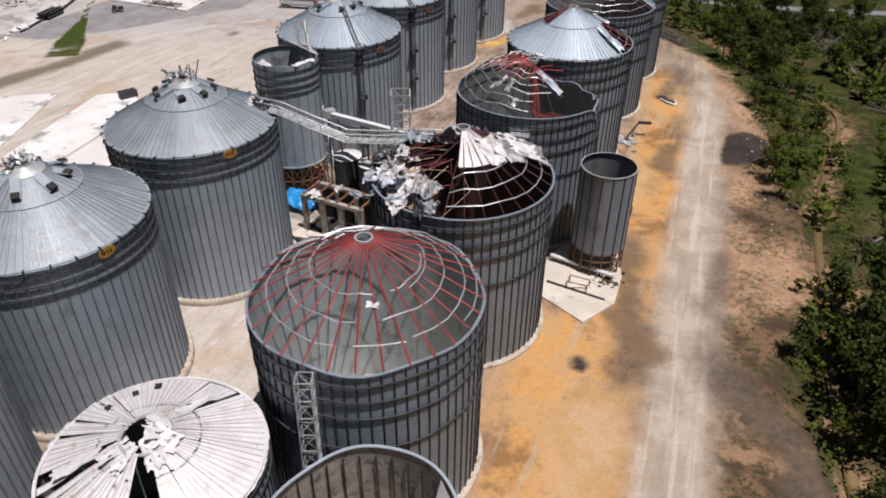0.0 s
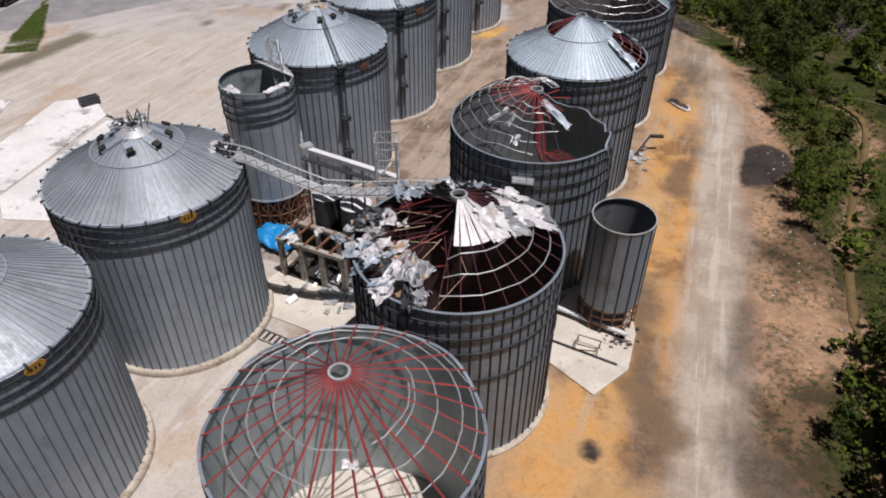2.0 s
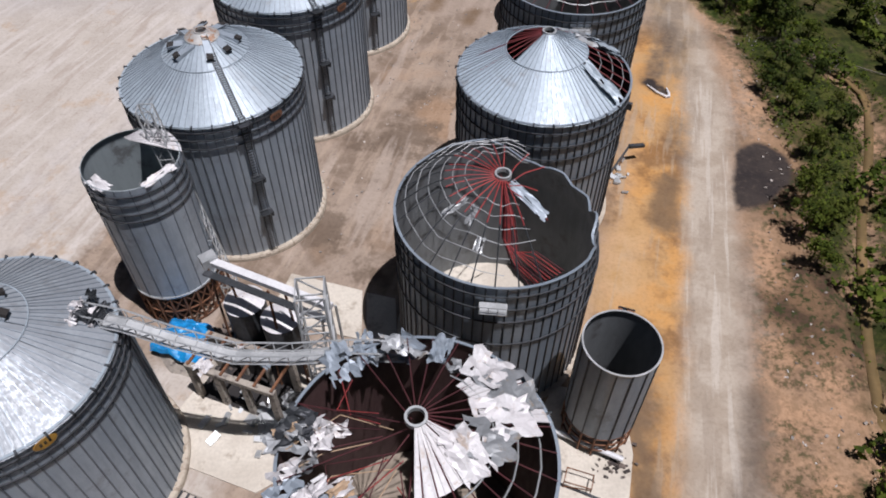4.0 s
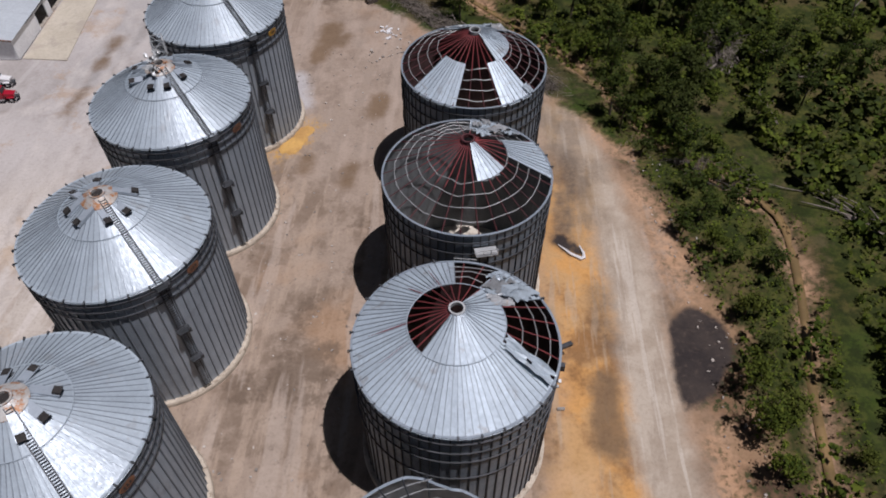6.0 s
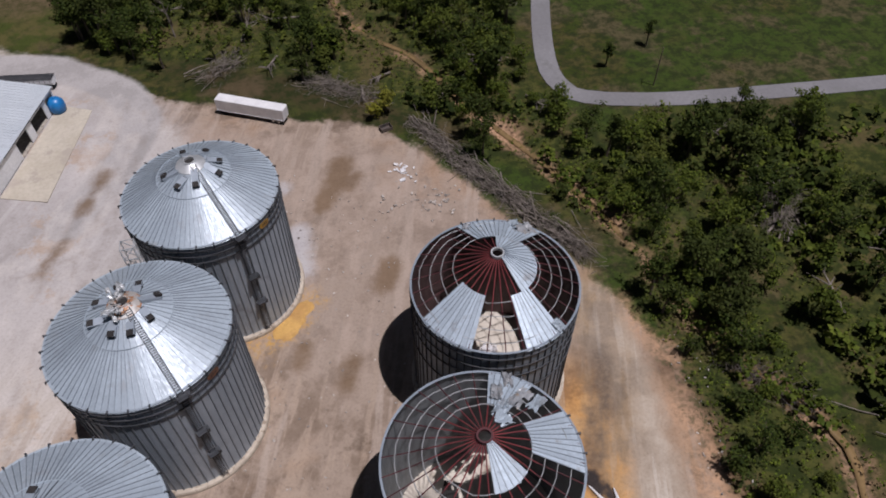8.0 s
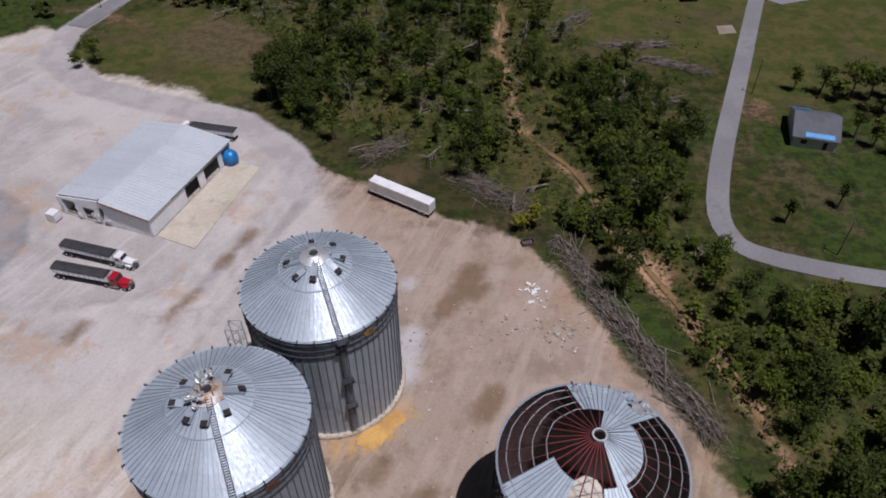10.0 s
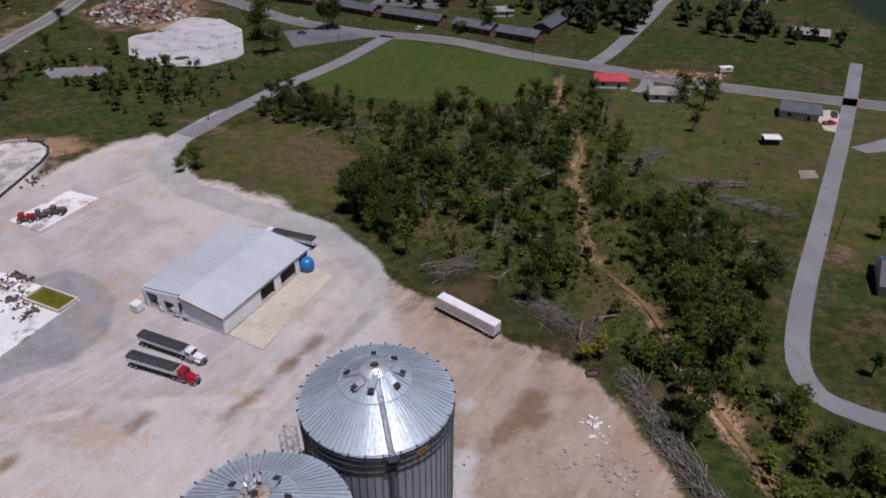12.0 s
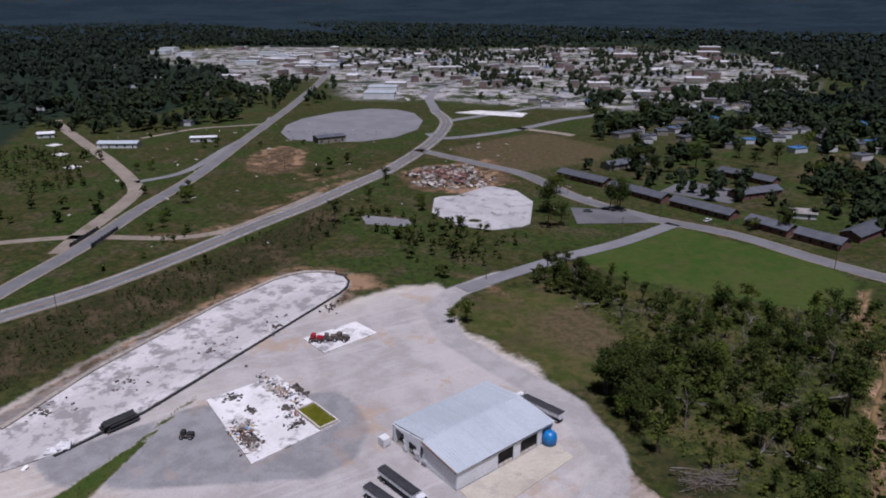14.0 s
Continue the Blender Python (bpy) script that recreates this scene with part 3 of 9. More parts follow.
def along(line, X, Y):
    """Distance to an open line."""
    X, Y = np.asarray(X, float), np.asarray(Y, float)
    best = np.full(X.shape, 1e9)
    for (x0, y0), (x1, y1) in zip(line, line[1:]):
        dx, dy = x1 - x0, y1 - y0
        t = np.clip(((X - x0) * dx + (Y - y0) * dy) / (dx * dx + dy * dy), 0, 1)
        best = np.minimum(best, np.hypot(X - x0 - t * dx, Y - y0 - t * dy))
    return best


def curve_through(line, step):
    """The line as a smooth run of points about one step apart."""
    p = [Vector((*q, 0)) for q in line]
    p = [p[0] * 2 - p[1]] + p + [p[-1] * 2 - p[-2]]
    out = []
    for a, b, c, d in zip(p, p[1:], p[2:], p[3:]):
        n = max(2, int((c - b).length / step))
        for i in range(n):
            t = i / n
            out.append(0.5 * (2 * b + (c - a) * t + (2 * a - 5 * b + 4 * c - d) * t * t + (3 * b - a - 3 * c + d) * t ** 3))
    return out + [p[-2]]


def strip(line, width, z, step=6.0, shift=0.0):
    """A thin flat band along a smooth line."""
    pts = curve_through(line, step)
    s = Shape()
    for i, p in enumerate(pts):
        d = (pts[min(i + 1, len(pts) - 1)] - pts[max(i - 1, 0)]).normalized()
        nrm = Vector((-d.y, d.x, 0))
        for side in (0.5, -0.5):
            q = p + nrm * (side * width + shift)
            s.v += [(q.x, q.y, z), (q.x, q.y, z - 0.1)]
    for i in range(len(pts) - 1):
        a, b = i * 4, i * 4 + 4
        s.f += [(a + 2, b + 2, b, a), (a, b, b + 1, a + 1), (a + 3, b + 3, b + 2, a + 2)]
    return s


# ---- ground ----
CREEK = [(48, 50), (56, 75), (63, 93), (69, 108), (79, 128), (90, 146), (97, 162), (92, 175), (86, 190), (84, 207), (77, 233), (66, 260), (58, 285), (45, 306), (41, 346), (43, 376), (34, 410), (35, 446)]
LANE = [(24, 20), (26, 50), (32, 66), (40, 91), (51, 122), (60, 148), (66, 168), (69, 185), (69, 200)]
CLAY_LINE = [(9, 38), (14, 60), (21, 76), (32, 100), (42, 122), (49, 140), (56, 160), (61, 180)]
YARD = [(36, 10), (38, 50), (44, 70), (54, 91), (64, 112), (68, 130), (74, 148), (77, 172), (79, 185), (76, 192), (72.5, 198), (72, 207), (67, 217), (58, 232), (50, 250), (39, 262), (25, 267), (6, 279), (-7, 284), (-15, 296), (-34, 310), (-55, 318), (-82, 327), (-97, 340), (-101, 356), (-107, 358), (-117, 346), (-123, 331), (-127, 321), (-133, 317), (-134, 331), (-138, 341), (-146, 347), (-166, 334), (-166, 265), (-158, 215), (-158, 100), (-150, -40), (20, -40)]
PALE_EDGE = [(-300, 60), (-75, 60), (-58, 100), (-42, 140), (-34, 165), (-22, 195), (-12, 222), (0, 240), (6, 255), (-2, 270), (-12, 290), (-60, 330), (-110, 360), (-300, 360)]
PALE_APRON = [(-60, 62), (-25, 60), (-20, 95), (-4, 104), (0, 112), (-22, 112), (-40, 112)]
GRAVEL = [(-90, 277), (-78, 273), (-70, 266), (-66, 256), (-69, 244), (-82, 234), (-100, 220), (-118, 210), (-132, 212), (-118, 250)]
DRIVE = [(-92, 381), (-99, 356), (-97, 338), (-78, 322), (-54, 313), (-30, 305), (-14, 290), (-9, 276), (-14, 262), (-24, 246)]
FIELD = [(-74, 417), (-49, 484), (16, 466), (30, 450), (30, 410), (-7, 406), (-50, 404)]
FIELD_EAST = [(104, 306), (112, 345), (80, 340), (62, 360), (50, 400), (60, 445), (220, 420), (220, 330), (130, 318)]
FIELD_OVAL = [(-92, 336), (-70, 325), (-36, 314), (-26, 325), (-32, 352), (-62, 377), (-84, 371)]
SOIL_EAST = [(29, 20), (31, 50), (38, 70), (46, 91), (56, 117), (63, 135), (70, 152), (75, 172), (76, 190), (78, 190), (79, 180), (78, 160), (75, 142), (68, 122), (70, 112), (66, 98), (56, 84), (48, 72), (46, 50), (46, 20)]
BROWN_OVAL = [(-67, 350), (-59, 366), (-46, 372), (-30, 356), (-28, 335), (-42, 333), (-54, 339)]
TAN_FIELD = [(-16, 640), (-6, 690), (-1, 722), (40, 716), (90, 705), (88, 630), (61, 622), (19, 634)]
DRY_EDGE = [(-8, 298), (6, 284), (26, 271), (44, 260), (58, 250), (60, 258), (46, 274), (30, 289), (10, 302)]
BROWN_FIELD = [(-245, 588), (-218, 680), (-196, 676), (-136, 645), (-134, 604), (-162, 548), (-191, 539)]
RUIN = [(-760, 1040), (-560, 910), (-420, 820), (-300, 800), (-60, 900), (-60, 1250), (-200, 1600), (-500, 1750), (-800, 1500), (-1250, 1250), (-1230, 1050), (-950, 1050)]
SHOPS_WEST = [(-1290, 1105), (-1244, 1293), (-1056, 1404), (-787, 1440), (-381, 795), (-481, 760), (-629, 905), (-688, 912), (-598, 746), (-704, 781), (-850, 910), (-1043, 944)]
STREET = [(-262, 570), (-199, 553), (-159, 541), (-111, 508), (-65, 491), (-22, 485), (16, 468), (50, 456), (88, 442), (143, 430), (220, 415), (420, 380)]
HIGHWAY = [(-235, 120), (-228, 200), (-224, 252), (-220, 284), (-221, 322), (-226, 375), (-229, 418), (-235, 460), (-241, 505), (-257, 565), (-279, 626), (-310, 688), (-352, 735)]
RAIL = [(-190, 130), (-222, 215), (-246, 263), (-270, 313), (-300, 364), (-336, 431), (-416, 556), (-504, 695), (-642, 897), (-806, 1112), (-900, 1230), (-1024, 1339)]
EAST_ROAD = [(166, 478), (149.3, 431.7), (134.9, 393), (124.2, 365.5), (113.8, 338.6), (105, 316), (97.5, 296.7), (91.8, 280.2), (88.8, 268), (89.6, 260.5), (93, 256), (106, 251), (131, 246), (200, 236), (330, 220)]
ENTRANCE = [(-51, 487), (-64, 446), (-78, 415), (-90, 383), (-98, 360)]
FAR_WEST = [(-440, 330), (-640, 500), (-560, 560), (-620, 690), (-690, 850), (-900, 1040), (-1250, 1000), (-1500, 1300), (-1000, 1350), (-1200, 1700), (-2600, 2100), (-3000, 300), (-700, 100)]
FAR_NORTH = [(-1200, 1700), (-950, 1400), (-800, 1560), (-500, 1820), (-180, 1660), (-20, 1280), (40, 1150), (600, 900), (1400, 1600), (800, 2400), (-2400, 2600)]
FAR_EAST = [(-20, 880), (-130, 930), (-20, 1100), (40, 1180), (520, 1050), (560, 320), (420, 330), (260, 440), (200, 500), (190, 600), (130, 650), (110, 740), (60, 800)]
GREEN_STRIP = [(-112, 194), (-114.5, 207), (-116.3, 218), (-117, 229), (-120, 241), (-122.5, 254), (-121.5, 254), (-118.6, 241), (-115.2, 232), (-110.6, 219.5), (-107, 210), (-103, 196)]
SHRUBS = [(57, 325), (75, 345), (90, 323), (86, 290), (82, 268), (88, 240), (78, 246), (62, 255), (66, 272), (60, 295)]
WOOD_MID = [(-78, 381), (-50, 392), (-30, 398), (0, 402), (28, 410), (33, 430), (48, 425), (55, 380), (72, 335), (84, 300), (82, 268), (88, 245), (98, 200), (88, 205), (78, 222), (68, 240), (58, 258), (46, 268), (30, 284), (8, 296), (-12, 303), (-26, 320), (-30, 352), (-60, 380)]
WOOD_EAST = [(54, 20), (58, 60), (68, 85), (82, 112), (96, 140), (104, 160), (104, 185), (100, 205), (92, 240), (98, 247), (130, 242), (170, 232), (170, 20)]
BANK = [(46, 20), (46, 60), (52, 78), (64, 96), (67, 112), (65, 124), (74, 142), (73, 150), (78, 172), (78, 192), (82, 209), (72, 228), (84, 236), (96, 205), (100, 160), (88, 135), (78, 112), (68, 95), (62, 75), (58, 20)]
FRINGE = [(-146, 200), (-158, 215), (-166, 245), (-169, 268), (-172, 300), (-172, 332), (-166, 346), (-154, 352), (-138, 352), (-124, 346), (-130, 338), (-128, 320), (-140, 336), (-160, 330), (-156, 250)]


def graded(lo, hi, a, b, step, grow, limit):
    """Coordinates that are even between a and b and widen outward."""
    mid = list(np.arange(a, b + step / 2, step))
    out, left = mid, [mid[0]]
    s = step
    while left[-1] > lo:
        s = min(s * grow, limit)
        left.append(left[-1] - s)
    right, s = [mid[-1]], step
    while right[-1] < hi:
        s = min(s * grow, limit)
        right.append(right[-1] + s)
    return np.array(left[:0:-1] + out + right[1:])


gx = graded(-3800, 3800, -140, 130, 1.9, 1.06, 160)
gy = graded(-1500, 4600, 20, 330, 1.9, 1.06, 160)
GX, GY = np.meshgrid(gx, gy)
rise = 0.25 * np.sin(GX * 0.11 + 1.3) * np.sin(GY * 0.083) + 0.15 * np.sin(GX * 0.31) * np.sin(GY * 0.27 + 2)
far = np.hypot(GX, GY - 200)
ROAD_LINES = (HIGHWAY, STREET, RAIL, EAST_ROAD, ENTRANCE)
flat = np.clip((inside(YARD, GX, GY) + 10) / 20, 0, 1)
for line in ROAD_LINES:
    flat = np.maximum(flat, np.clip(1.6 - along(line, GX, GY) / 25, 0, 1.25))
creek_d = along(CREEK, GX, GY) + 0.9 * np.sin(GX * 0.35) * np.sin(GY * 0.29)
ditch = -1.3 * np.clip(1 - (creek_d - 1.2) / 3.2, 0, 1) ** 1.5
GZ = rise * (1 - 0.8 * np.clip(flat, 0, 1.25)) * np.clip(1 - far / 900, 0, 1) + ditch - 0.12
nx, ny = len(gx), len(gy)
gm = bpy.data.meshes.new("ground")
idx = np.arange(nx * ny).reshape(ny, nx)
quads = np.stack([idx[:-1, :-1], idx[:-1, 1:], idx[1:, 1:], idx[1:, :-1]], -1).reshape(-1, 4)
gm.vertices.add(nx * ny)
gm.vertices.foreach_set("co", np.stack([GX, GY, GZ], -1).ravel())
gm.loops.add(quads.size)
gm.loops.foreach_set("vertex_index", quads.ravel())
gm.polygons.add(len(quads))
gm.polygons.foreach_set("loop_start", np.arange(len(quads)) * 4)
gm.polygons.foreach_set("use_smooth", [True] * len(quads))
gm.update(calc_edges=True)
ZONES = {
    "yard": inside(YARD, GX, GY),
    "pale": np.maximum(np.minimum(inside(PALE_EDGE, GX, GY), inside(YARD, GX, GY) + 4), inside(PALE_APRON, GX, GY)),
    "grey": np.minimum(np.minimum(inside(PALE_EDGE, GX, GY), inside(YARD, GX, GY)) - 2, np.minimum(GY - 215, -inside(GREEN_STRIP, GX, GY))),
    "clay": np.maximum(7.6 - along(CLAY_LINE, GX, GY), 9.5 - along([(10, 30), (14, 60), (20, 76)], GX, GY)),
    "dirt": 4.0 - along(LANE, GX, GY),
    "gravel": inside(GRAVEL, GX, GY),
    "field": inside(FIELD, GX, GY),
    "lawn": np.maximum.reduce([inside(p, GX, GY) for p in (FIELD_EAST, FIELD_OVAL, TAN_FIELD)]),
    "dry": np.maximum.reduce([inside(p, GX, GY) for p in (BROWN_OVAL, BROWN_FIELD, TAN_FIELD)]),
    "brush": np.maximum.reduce([inside(p, GX, GY) for p in (WOOD_MID, WOOD_EAST, BANK, SHRUBS)]),
    "drive": 4.6 - along(DRIVE, GX, GY),
    "bank": np.maximum(inside(DRY_EDGE, GX, GY), inside([(-205, 130), (-214, 260), (-210, 320), (-214, 380), (-222, 420), (-190, 400), (-176, 345), (-174, 290), (-172, 230), (-170, 130)], GX, GY)),
    "ruin": np.maximum(inside(RUIN, GX, GY), inside(SHOPS_WEST, GX, GY)),
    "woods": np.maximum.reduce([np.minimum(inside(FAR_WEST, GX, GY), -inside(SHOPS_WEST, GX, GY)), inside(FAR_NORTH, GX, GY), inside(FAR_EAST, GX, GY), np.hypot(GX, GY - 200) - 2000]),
    "soil": np.maximum.reduce([inside(SOIL_EAST, GX, GY), 1.2 + 0.9 * np.sin(GX * 0.17 + GY * 0.11) + 0.9 * np.sin(GY * 0.23) - creek_d, inside(FRINGE, GX, GY), 2.6 - along([(-266, 329), (-242, 349), (-235, 388), (-238, 430), (-247, 488), (-254, 535)], GX, GY), inside([(-323, 457), (-357, 499), (-362, 533), (-324, 520), (-292, 477), (-298, 458)], GX, GY), 2.5 - along([(-323, 487), (-295, 475), (-268, 459), (-247, 449)], GX, GY), inside([(-218, 542), (-201, 573), (-157, 525), (-163, 497)], GX, GY), inside([(-228, 498), (-231, 530), (-202, 548), (-165, 515), (-164, 480), (-198, 474)], GX, GY), inside([(68, 444), (90, 442), (108, 448), (106, 458), (70, 456)], GX, GY), 2.2 - along([(-112, 373), (-104, 374), (-90, 368), (-76, 362)], GX, GY), 1.6 - along([(-240, 338), (-230, 352), (-237, 372), (-245, 412), (-257, 452), (-265, 503)], GX, GY), inside([(104, 318), (114, 315), (113, 308), (103, 311)], GX, GY) + 1]),
}
SPILL = [(59, 131), (61, 139), (64.5, 146), (70, 148.5), (73, 144), (71.5, 138), (66, 133.5)]
HOLLOWS = ((-45, 230.2, 1.8), (-55.7, 232, 1.0), (-27.8, 235.2, 1.4), (-25.1, 240.3, 1.4), (-20.9, 250.7, 1.7), (-17.6, 258.2, 1.8), (-63.9, 217, 1.5), (31.5, 245.7, 3.2), (27.2, 238.9, 2.4), (34, 243, 1.6), (24, 196, 2.2), (35, 215.6, 2.6), (16.9, 202.3, 1.8))
ZONES["ash"] = np.maximum.reduce([inside(SPILL, GX, GY), 1.5 - np.hypot(GX - 19.3, GY - 72.0), 1.3 - along([(57.0, 164.8), (55.4, 168.2)], GX, GY)])
ZONES["mud"] = np.maximum.reduce([0.85 * r - along([(x - 0.4 * r, y - 0.9 * r), (x + 0.4 * r, y + 0.9 * r)], GX, GY) for x, y, r in HOLLOWS] + [2.2 - along([(46, 130), (50, 140)], GX, GY), 1.8 - along([(29, 86), (31, 98)], GX, GY), 2.4 - along([(30, 74), (27, 82)], GX, GY)])
TRAIL = [(-7, 311), (-7, 291), (-13, 271), (-18, 254), (-22, 239), (-27, 223), (-34, 200), (-44, 170), (-58, 135)]
LOOP = [(-17, 258), (-13, 273), (-9, 293), (-10, 304), (-21, 312), (-37, 318), (-61, 325), (-84, 332)]
CROSS = [(-22, 240), (-45, 236), (-70, 226), (-100, 205), (-140, 190)]
ZONES["rut"] = np.maximum.reduce([0.8 - along([(x + d, y + 0.4 * d) for x, y in line], GX, GY) for line, offs in ((TRAIL, (0, 2.6, -5, -8)), (LOOP, (0, -3)), (CROSS, (0, 3, -6))) for d in offs])
ZONES["wheel"] = np.maximum.reduce([0.5 - along([(x + d, y - 0.5 * d) for x, y in line], GX, GY) for line, offs in ((TRAIL, (1.4, -3.2, 4.2)), (LOOP, (-1.5,)), (CROSS, (-2.6, 5))) for d in offs])
for key in ("rut", "wheel"):
    ZONES[key] = np.minimum(ZONES[key], inside(YARD, GX, GY) - 4)
SMUDGES = ((25.0, 70, 29, 80, 2.2), (27.5, 79, 30, 86, 1.8), (32.2, 97, 34, 104, 2.4), (30, 86, 32, 95, 1.2), (38, 74, 42, 60, 2.6), (43, 60, 43, 48, 2.4), (36.5, 66, 38.5, 78, 1.0), (41, 84, 48, 98, 1.2), (63, 178, 66, 188, 1.6), (56, 169, 60, 178, 1.5), (53.5, 146, 57, 156, 1.3))
ZONES["smudge"] = np.maximum.reduce([w - along([(x0, y0), (x1, y1)], GX, GY) for x0, y0, x1, y1, w in SMUDGES])
ZONES["tan"] = np.maximum.reduce([inside([(11, 20), (13, 62), (19, 70), (25, 66), (22, 50), (22, 20)], GX, GY), 2.4 - along([(36, 118), (40, 127)], GX, GY)])
ZONES["peach"] = np.maximum.reduce([4.2 - along([(52, 88), (58, 99)], GX, GY), 2.6 - along([(46, 84), (54, 106)], GX, GY), 2.4 - along([(71, 150), (75, 176)], GX, GY), 2.0 - along([(58, 118), (62, 128)], GX, GY), 0.9 + 0.7 * np.sin(GX * 0.17 + GY * 0.11) + 0.6 * np.sin(GY * 0.23) - creek_d, 1.8 - along([(77, 186), (72, 200)], GX, GY)])
ZONES["ochre"] = 4.6 - along([(62, 172), (66, 184), (68.5, 196), (68, 206)], GX, GY)
ZONES["bleach"] = inside([(14, 206), (24, 190), (36, 204), (62, 208), (66, 214), (57, 230), (47, 248), (25, 262), (4, 272), (-2, 256), (12, 238), (20, 226)], GX, GY)
ZONES["dust"] = np.maximum(2.6 - along([(19.5, 221), (20.5, 231)], GX, GY), 1.6 - np.hypot(GX - 18.6, GY - 245))
ZONES["wet"] = 3.4 - along([(-135, 150), (-116, 172), (-104, 190), (-96, 206)], GX, GY)
ZONES["grain"] = np.maximum(3.0 - along([(11, 207.0), (16, 209.0), (19.4, 213.5)], GX, GY), 2.0 - along([(10.6, 204.5), (12, 206)], GX, GY))
ZONES["yard"] = np.minimum(ZONES["yard"], -inside(GREEN_STRIP, GX, GY))
for key in ("yard", "pale", "gravel", "wet"):
    ZONES[key] = np.minimum(ZONES[key], -inside(GREEN_STRIP, GX, GY) * 3)
ZONES["field"] = np.maximum(ZONES["field"], inside(GREEN_STRIP, GX, GY) + 1)
for key, value in ZONES.items():
    gm.attributes.new(key, "FLOAT", "POINT").data.foreach_set("value", np.clip(value, -25, 25).ravel().astype(np.float32))
gm.materials.append(GROUND)
ground = tagged(new("ground", gm), "bare dirt yard, clay, grass and brush soil", "ground", kind="structure")


def ground_z(x, y):
    c = float(along(CREEK, np.array([x]), np.array([y]))[0])
    return -0.12 - 1.3 * min(max(1 - (c - 1.2) / 3.2, 0), 1) ** 1.5


piece("water", strip(CREEK, 1.5, -1.1, 4.0), WATER, "muddy brown creek in a shallow ditch", "creek", kind="structure", smooth=True)


# ---- grain bins ----
RAD, RISE, COLLAR, SPLIT = 12.1, 6.8, 0.85, 0.46
STIFF, RAFTERS, OUTER, INNER = 66, 30, 90, 45
SHARED = {}


def shared(key, make):
    if key not in SHARED:
        SHARED[key] = make()
    return SHARED[key]


def roof_z(r, rad=RAD, rise=RISE):
    return rise * (1 - r / rad)


def sheet_mesh(name, count, r0, r1, rad, rise, mat, ribs=1):
    """One tapered roof sheet with raised seams, lying along the x axis of a roof whose eave is at z 0."""
    s, a = Shape(), math.pi / count
    rows = [r0 + (r1 - r0) * i / 3 for i in range(4)]
    top = [(r * math.cos(b), r * math.sin(b), roof_z(r, rad, rise)) for r in rows for b in (-a, a)]
    low = [(x, y, z - 0.035) for x, y, z in top]
    s.v = top + low
    for i in range(3):
        k = 2 * i
        s.f += [(k, k + 2, k + 3, k + 1), (k + 8, k + 9, k + 11, k + 10)]
    s.f += [(0, 1, 9, 8), (6, 14, 15, 7), (0, 8, 14, 6), (1, 7, 15, 9)]
    s.paint(1)
    for j in range(ribs):
        b = -a + 2 * a * j / ribs
        d = Vector((math.cos(b), math.sin(b), 0))
        s.beam(d * r0 + Vector((0, 0, roof_z(r0, rad, rise) + 0.03)), d * r1 + Vector((0, 0, roof_z(r1, rad, rise) + 0.03)), 0.09, 0.10)
    return s.mesh(name, [mat, WHITE_RIB if mat is STEEL_WHITE else STEEL_RIB])


def crumple_mesh(seed, w, h, amp, mat, cells=9):
    """A torn, buckled sheet of metal lying about the xy plane."""
    rnd = random.Random(seed)
    off = Vector((rnd.uniform(-50, 50), rnd.uniform(-50, 50), 0))
    s, n = Shape(), cells
    for layer in (0.0, -0.03):
        for i in range(n + 1):
            for j in range(n + 1):
                u, v = i / n - 0.5, j / n - 0.5
                q = Vector((u * 3, v * 3, 0)) + off
                fold = noise.noise(q * 0.9) * amp + abs(noise.noise(q * 1.7 + Vector((9, 0, 0)))) * amp * 0.7
                edge = 1 + 0.35 * noise.noise(Vector((u * 4, v * 4, seed)))
                s.v.append((u * w * edge + 0.25 * amp * noise.noise(q * 2.1), v * h * edge, fold + layer))
    m = (n + 1) ** 2
    for i in range(n):
        for j in range(n):
            if noise.noise(Vector((i * 0.6, j * 0.6, seed * 1.7))) > 0.42:
                continue
            a = i * (n + 1) + j
            s.f += [(a, a + n + 1, a + n + 2, a + 1), (m + a, m + a + 1, m + a + n + 2, m + a + n + 1)]
    return s.mesh("crumpled_sheet", mat)


def wall_shape(rad, height, bend=None, tiers=21, cols=132, inside_too=True):
    """Bolted tiers of curved sheets (outside) and the inner face; bend(az, share of height) gives (inward push, drop)."""
    outer, inner = [], Shape()
    bend = bend or (lambda az, u: (0.0, 0.0))

    def at(k, i, r):
        az = 360.0 * k / cols
        push, drop = bend(az % 360, i / tiers)
        a = radians(az)
        return ((r - push) * math.cos(a), (r - push) * math.sin(a), height * i / tiers - drop)

    for i in range(tiers):
        s = Shape()
        r = rad + (0.015 if i % 2 else 0.0)
        s.v = [at(k, i + e, r) for e in (0, 1) for k in range(cols)]
        s.f = [(k, (k + 1) % cols, cols + (k + 1) % cols, cols + k) for k in range(cols)]
        outer.append(s)
    for i in range(tiers + 1):
        inner.v += [at(k, i, rad - 0.09) for k in range(cols)]
    for i in range(tiers):
        for k in range(cols):
            a, b = i * cols + k, i * cols + (k + 1) % cols
            inner.f.append((b, a, a + cols, b + cols))
    rim = [at(k, tiers, rad) for k in range(cols)]
    n0 = len(inner.v)
    inner.v += rim
    inner.f += [(n0 - cols + k, n0 - cols + (k + 1) % cols, n0 + (k + 1) % cols, n0 + k) for k in range(cols)]
    return outer, inner


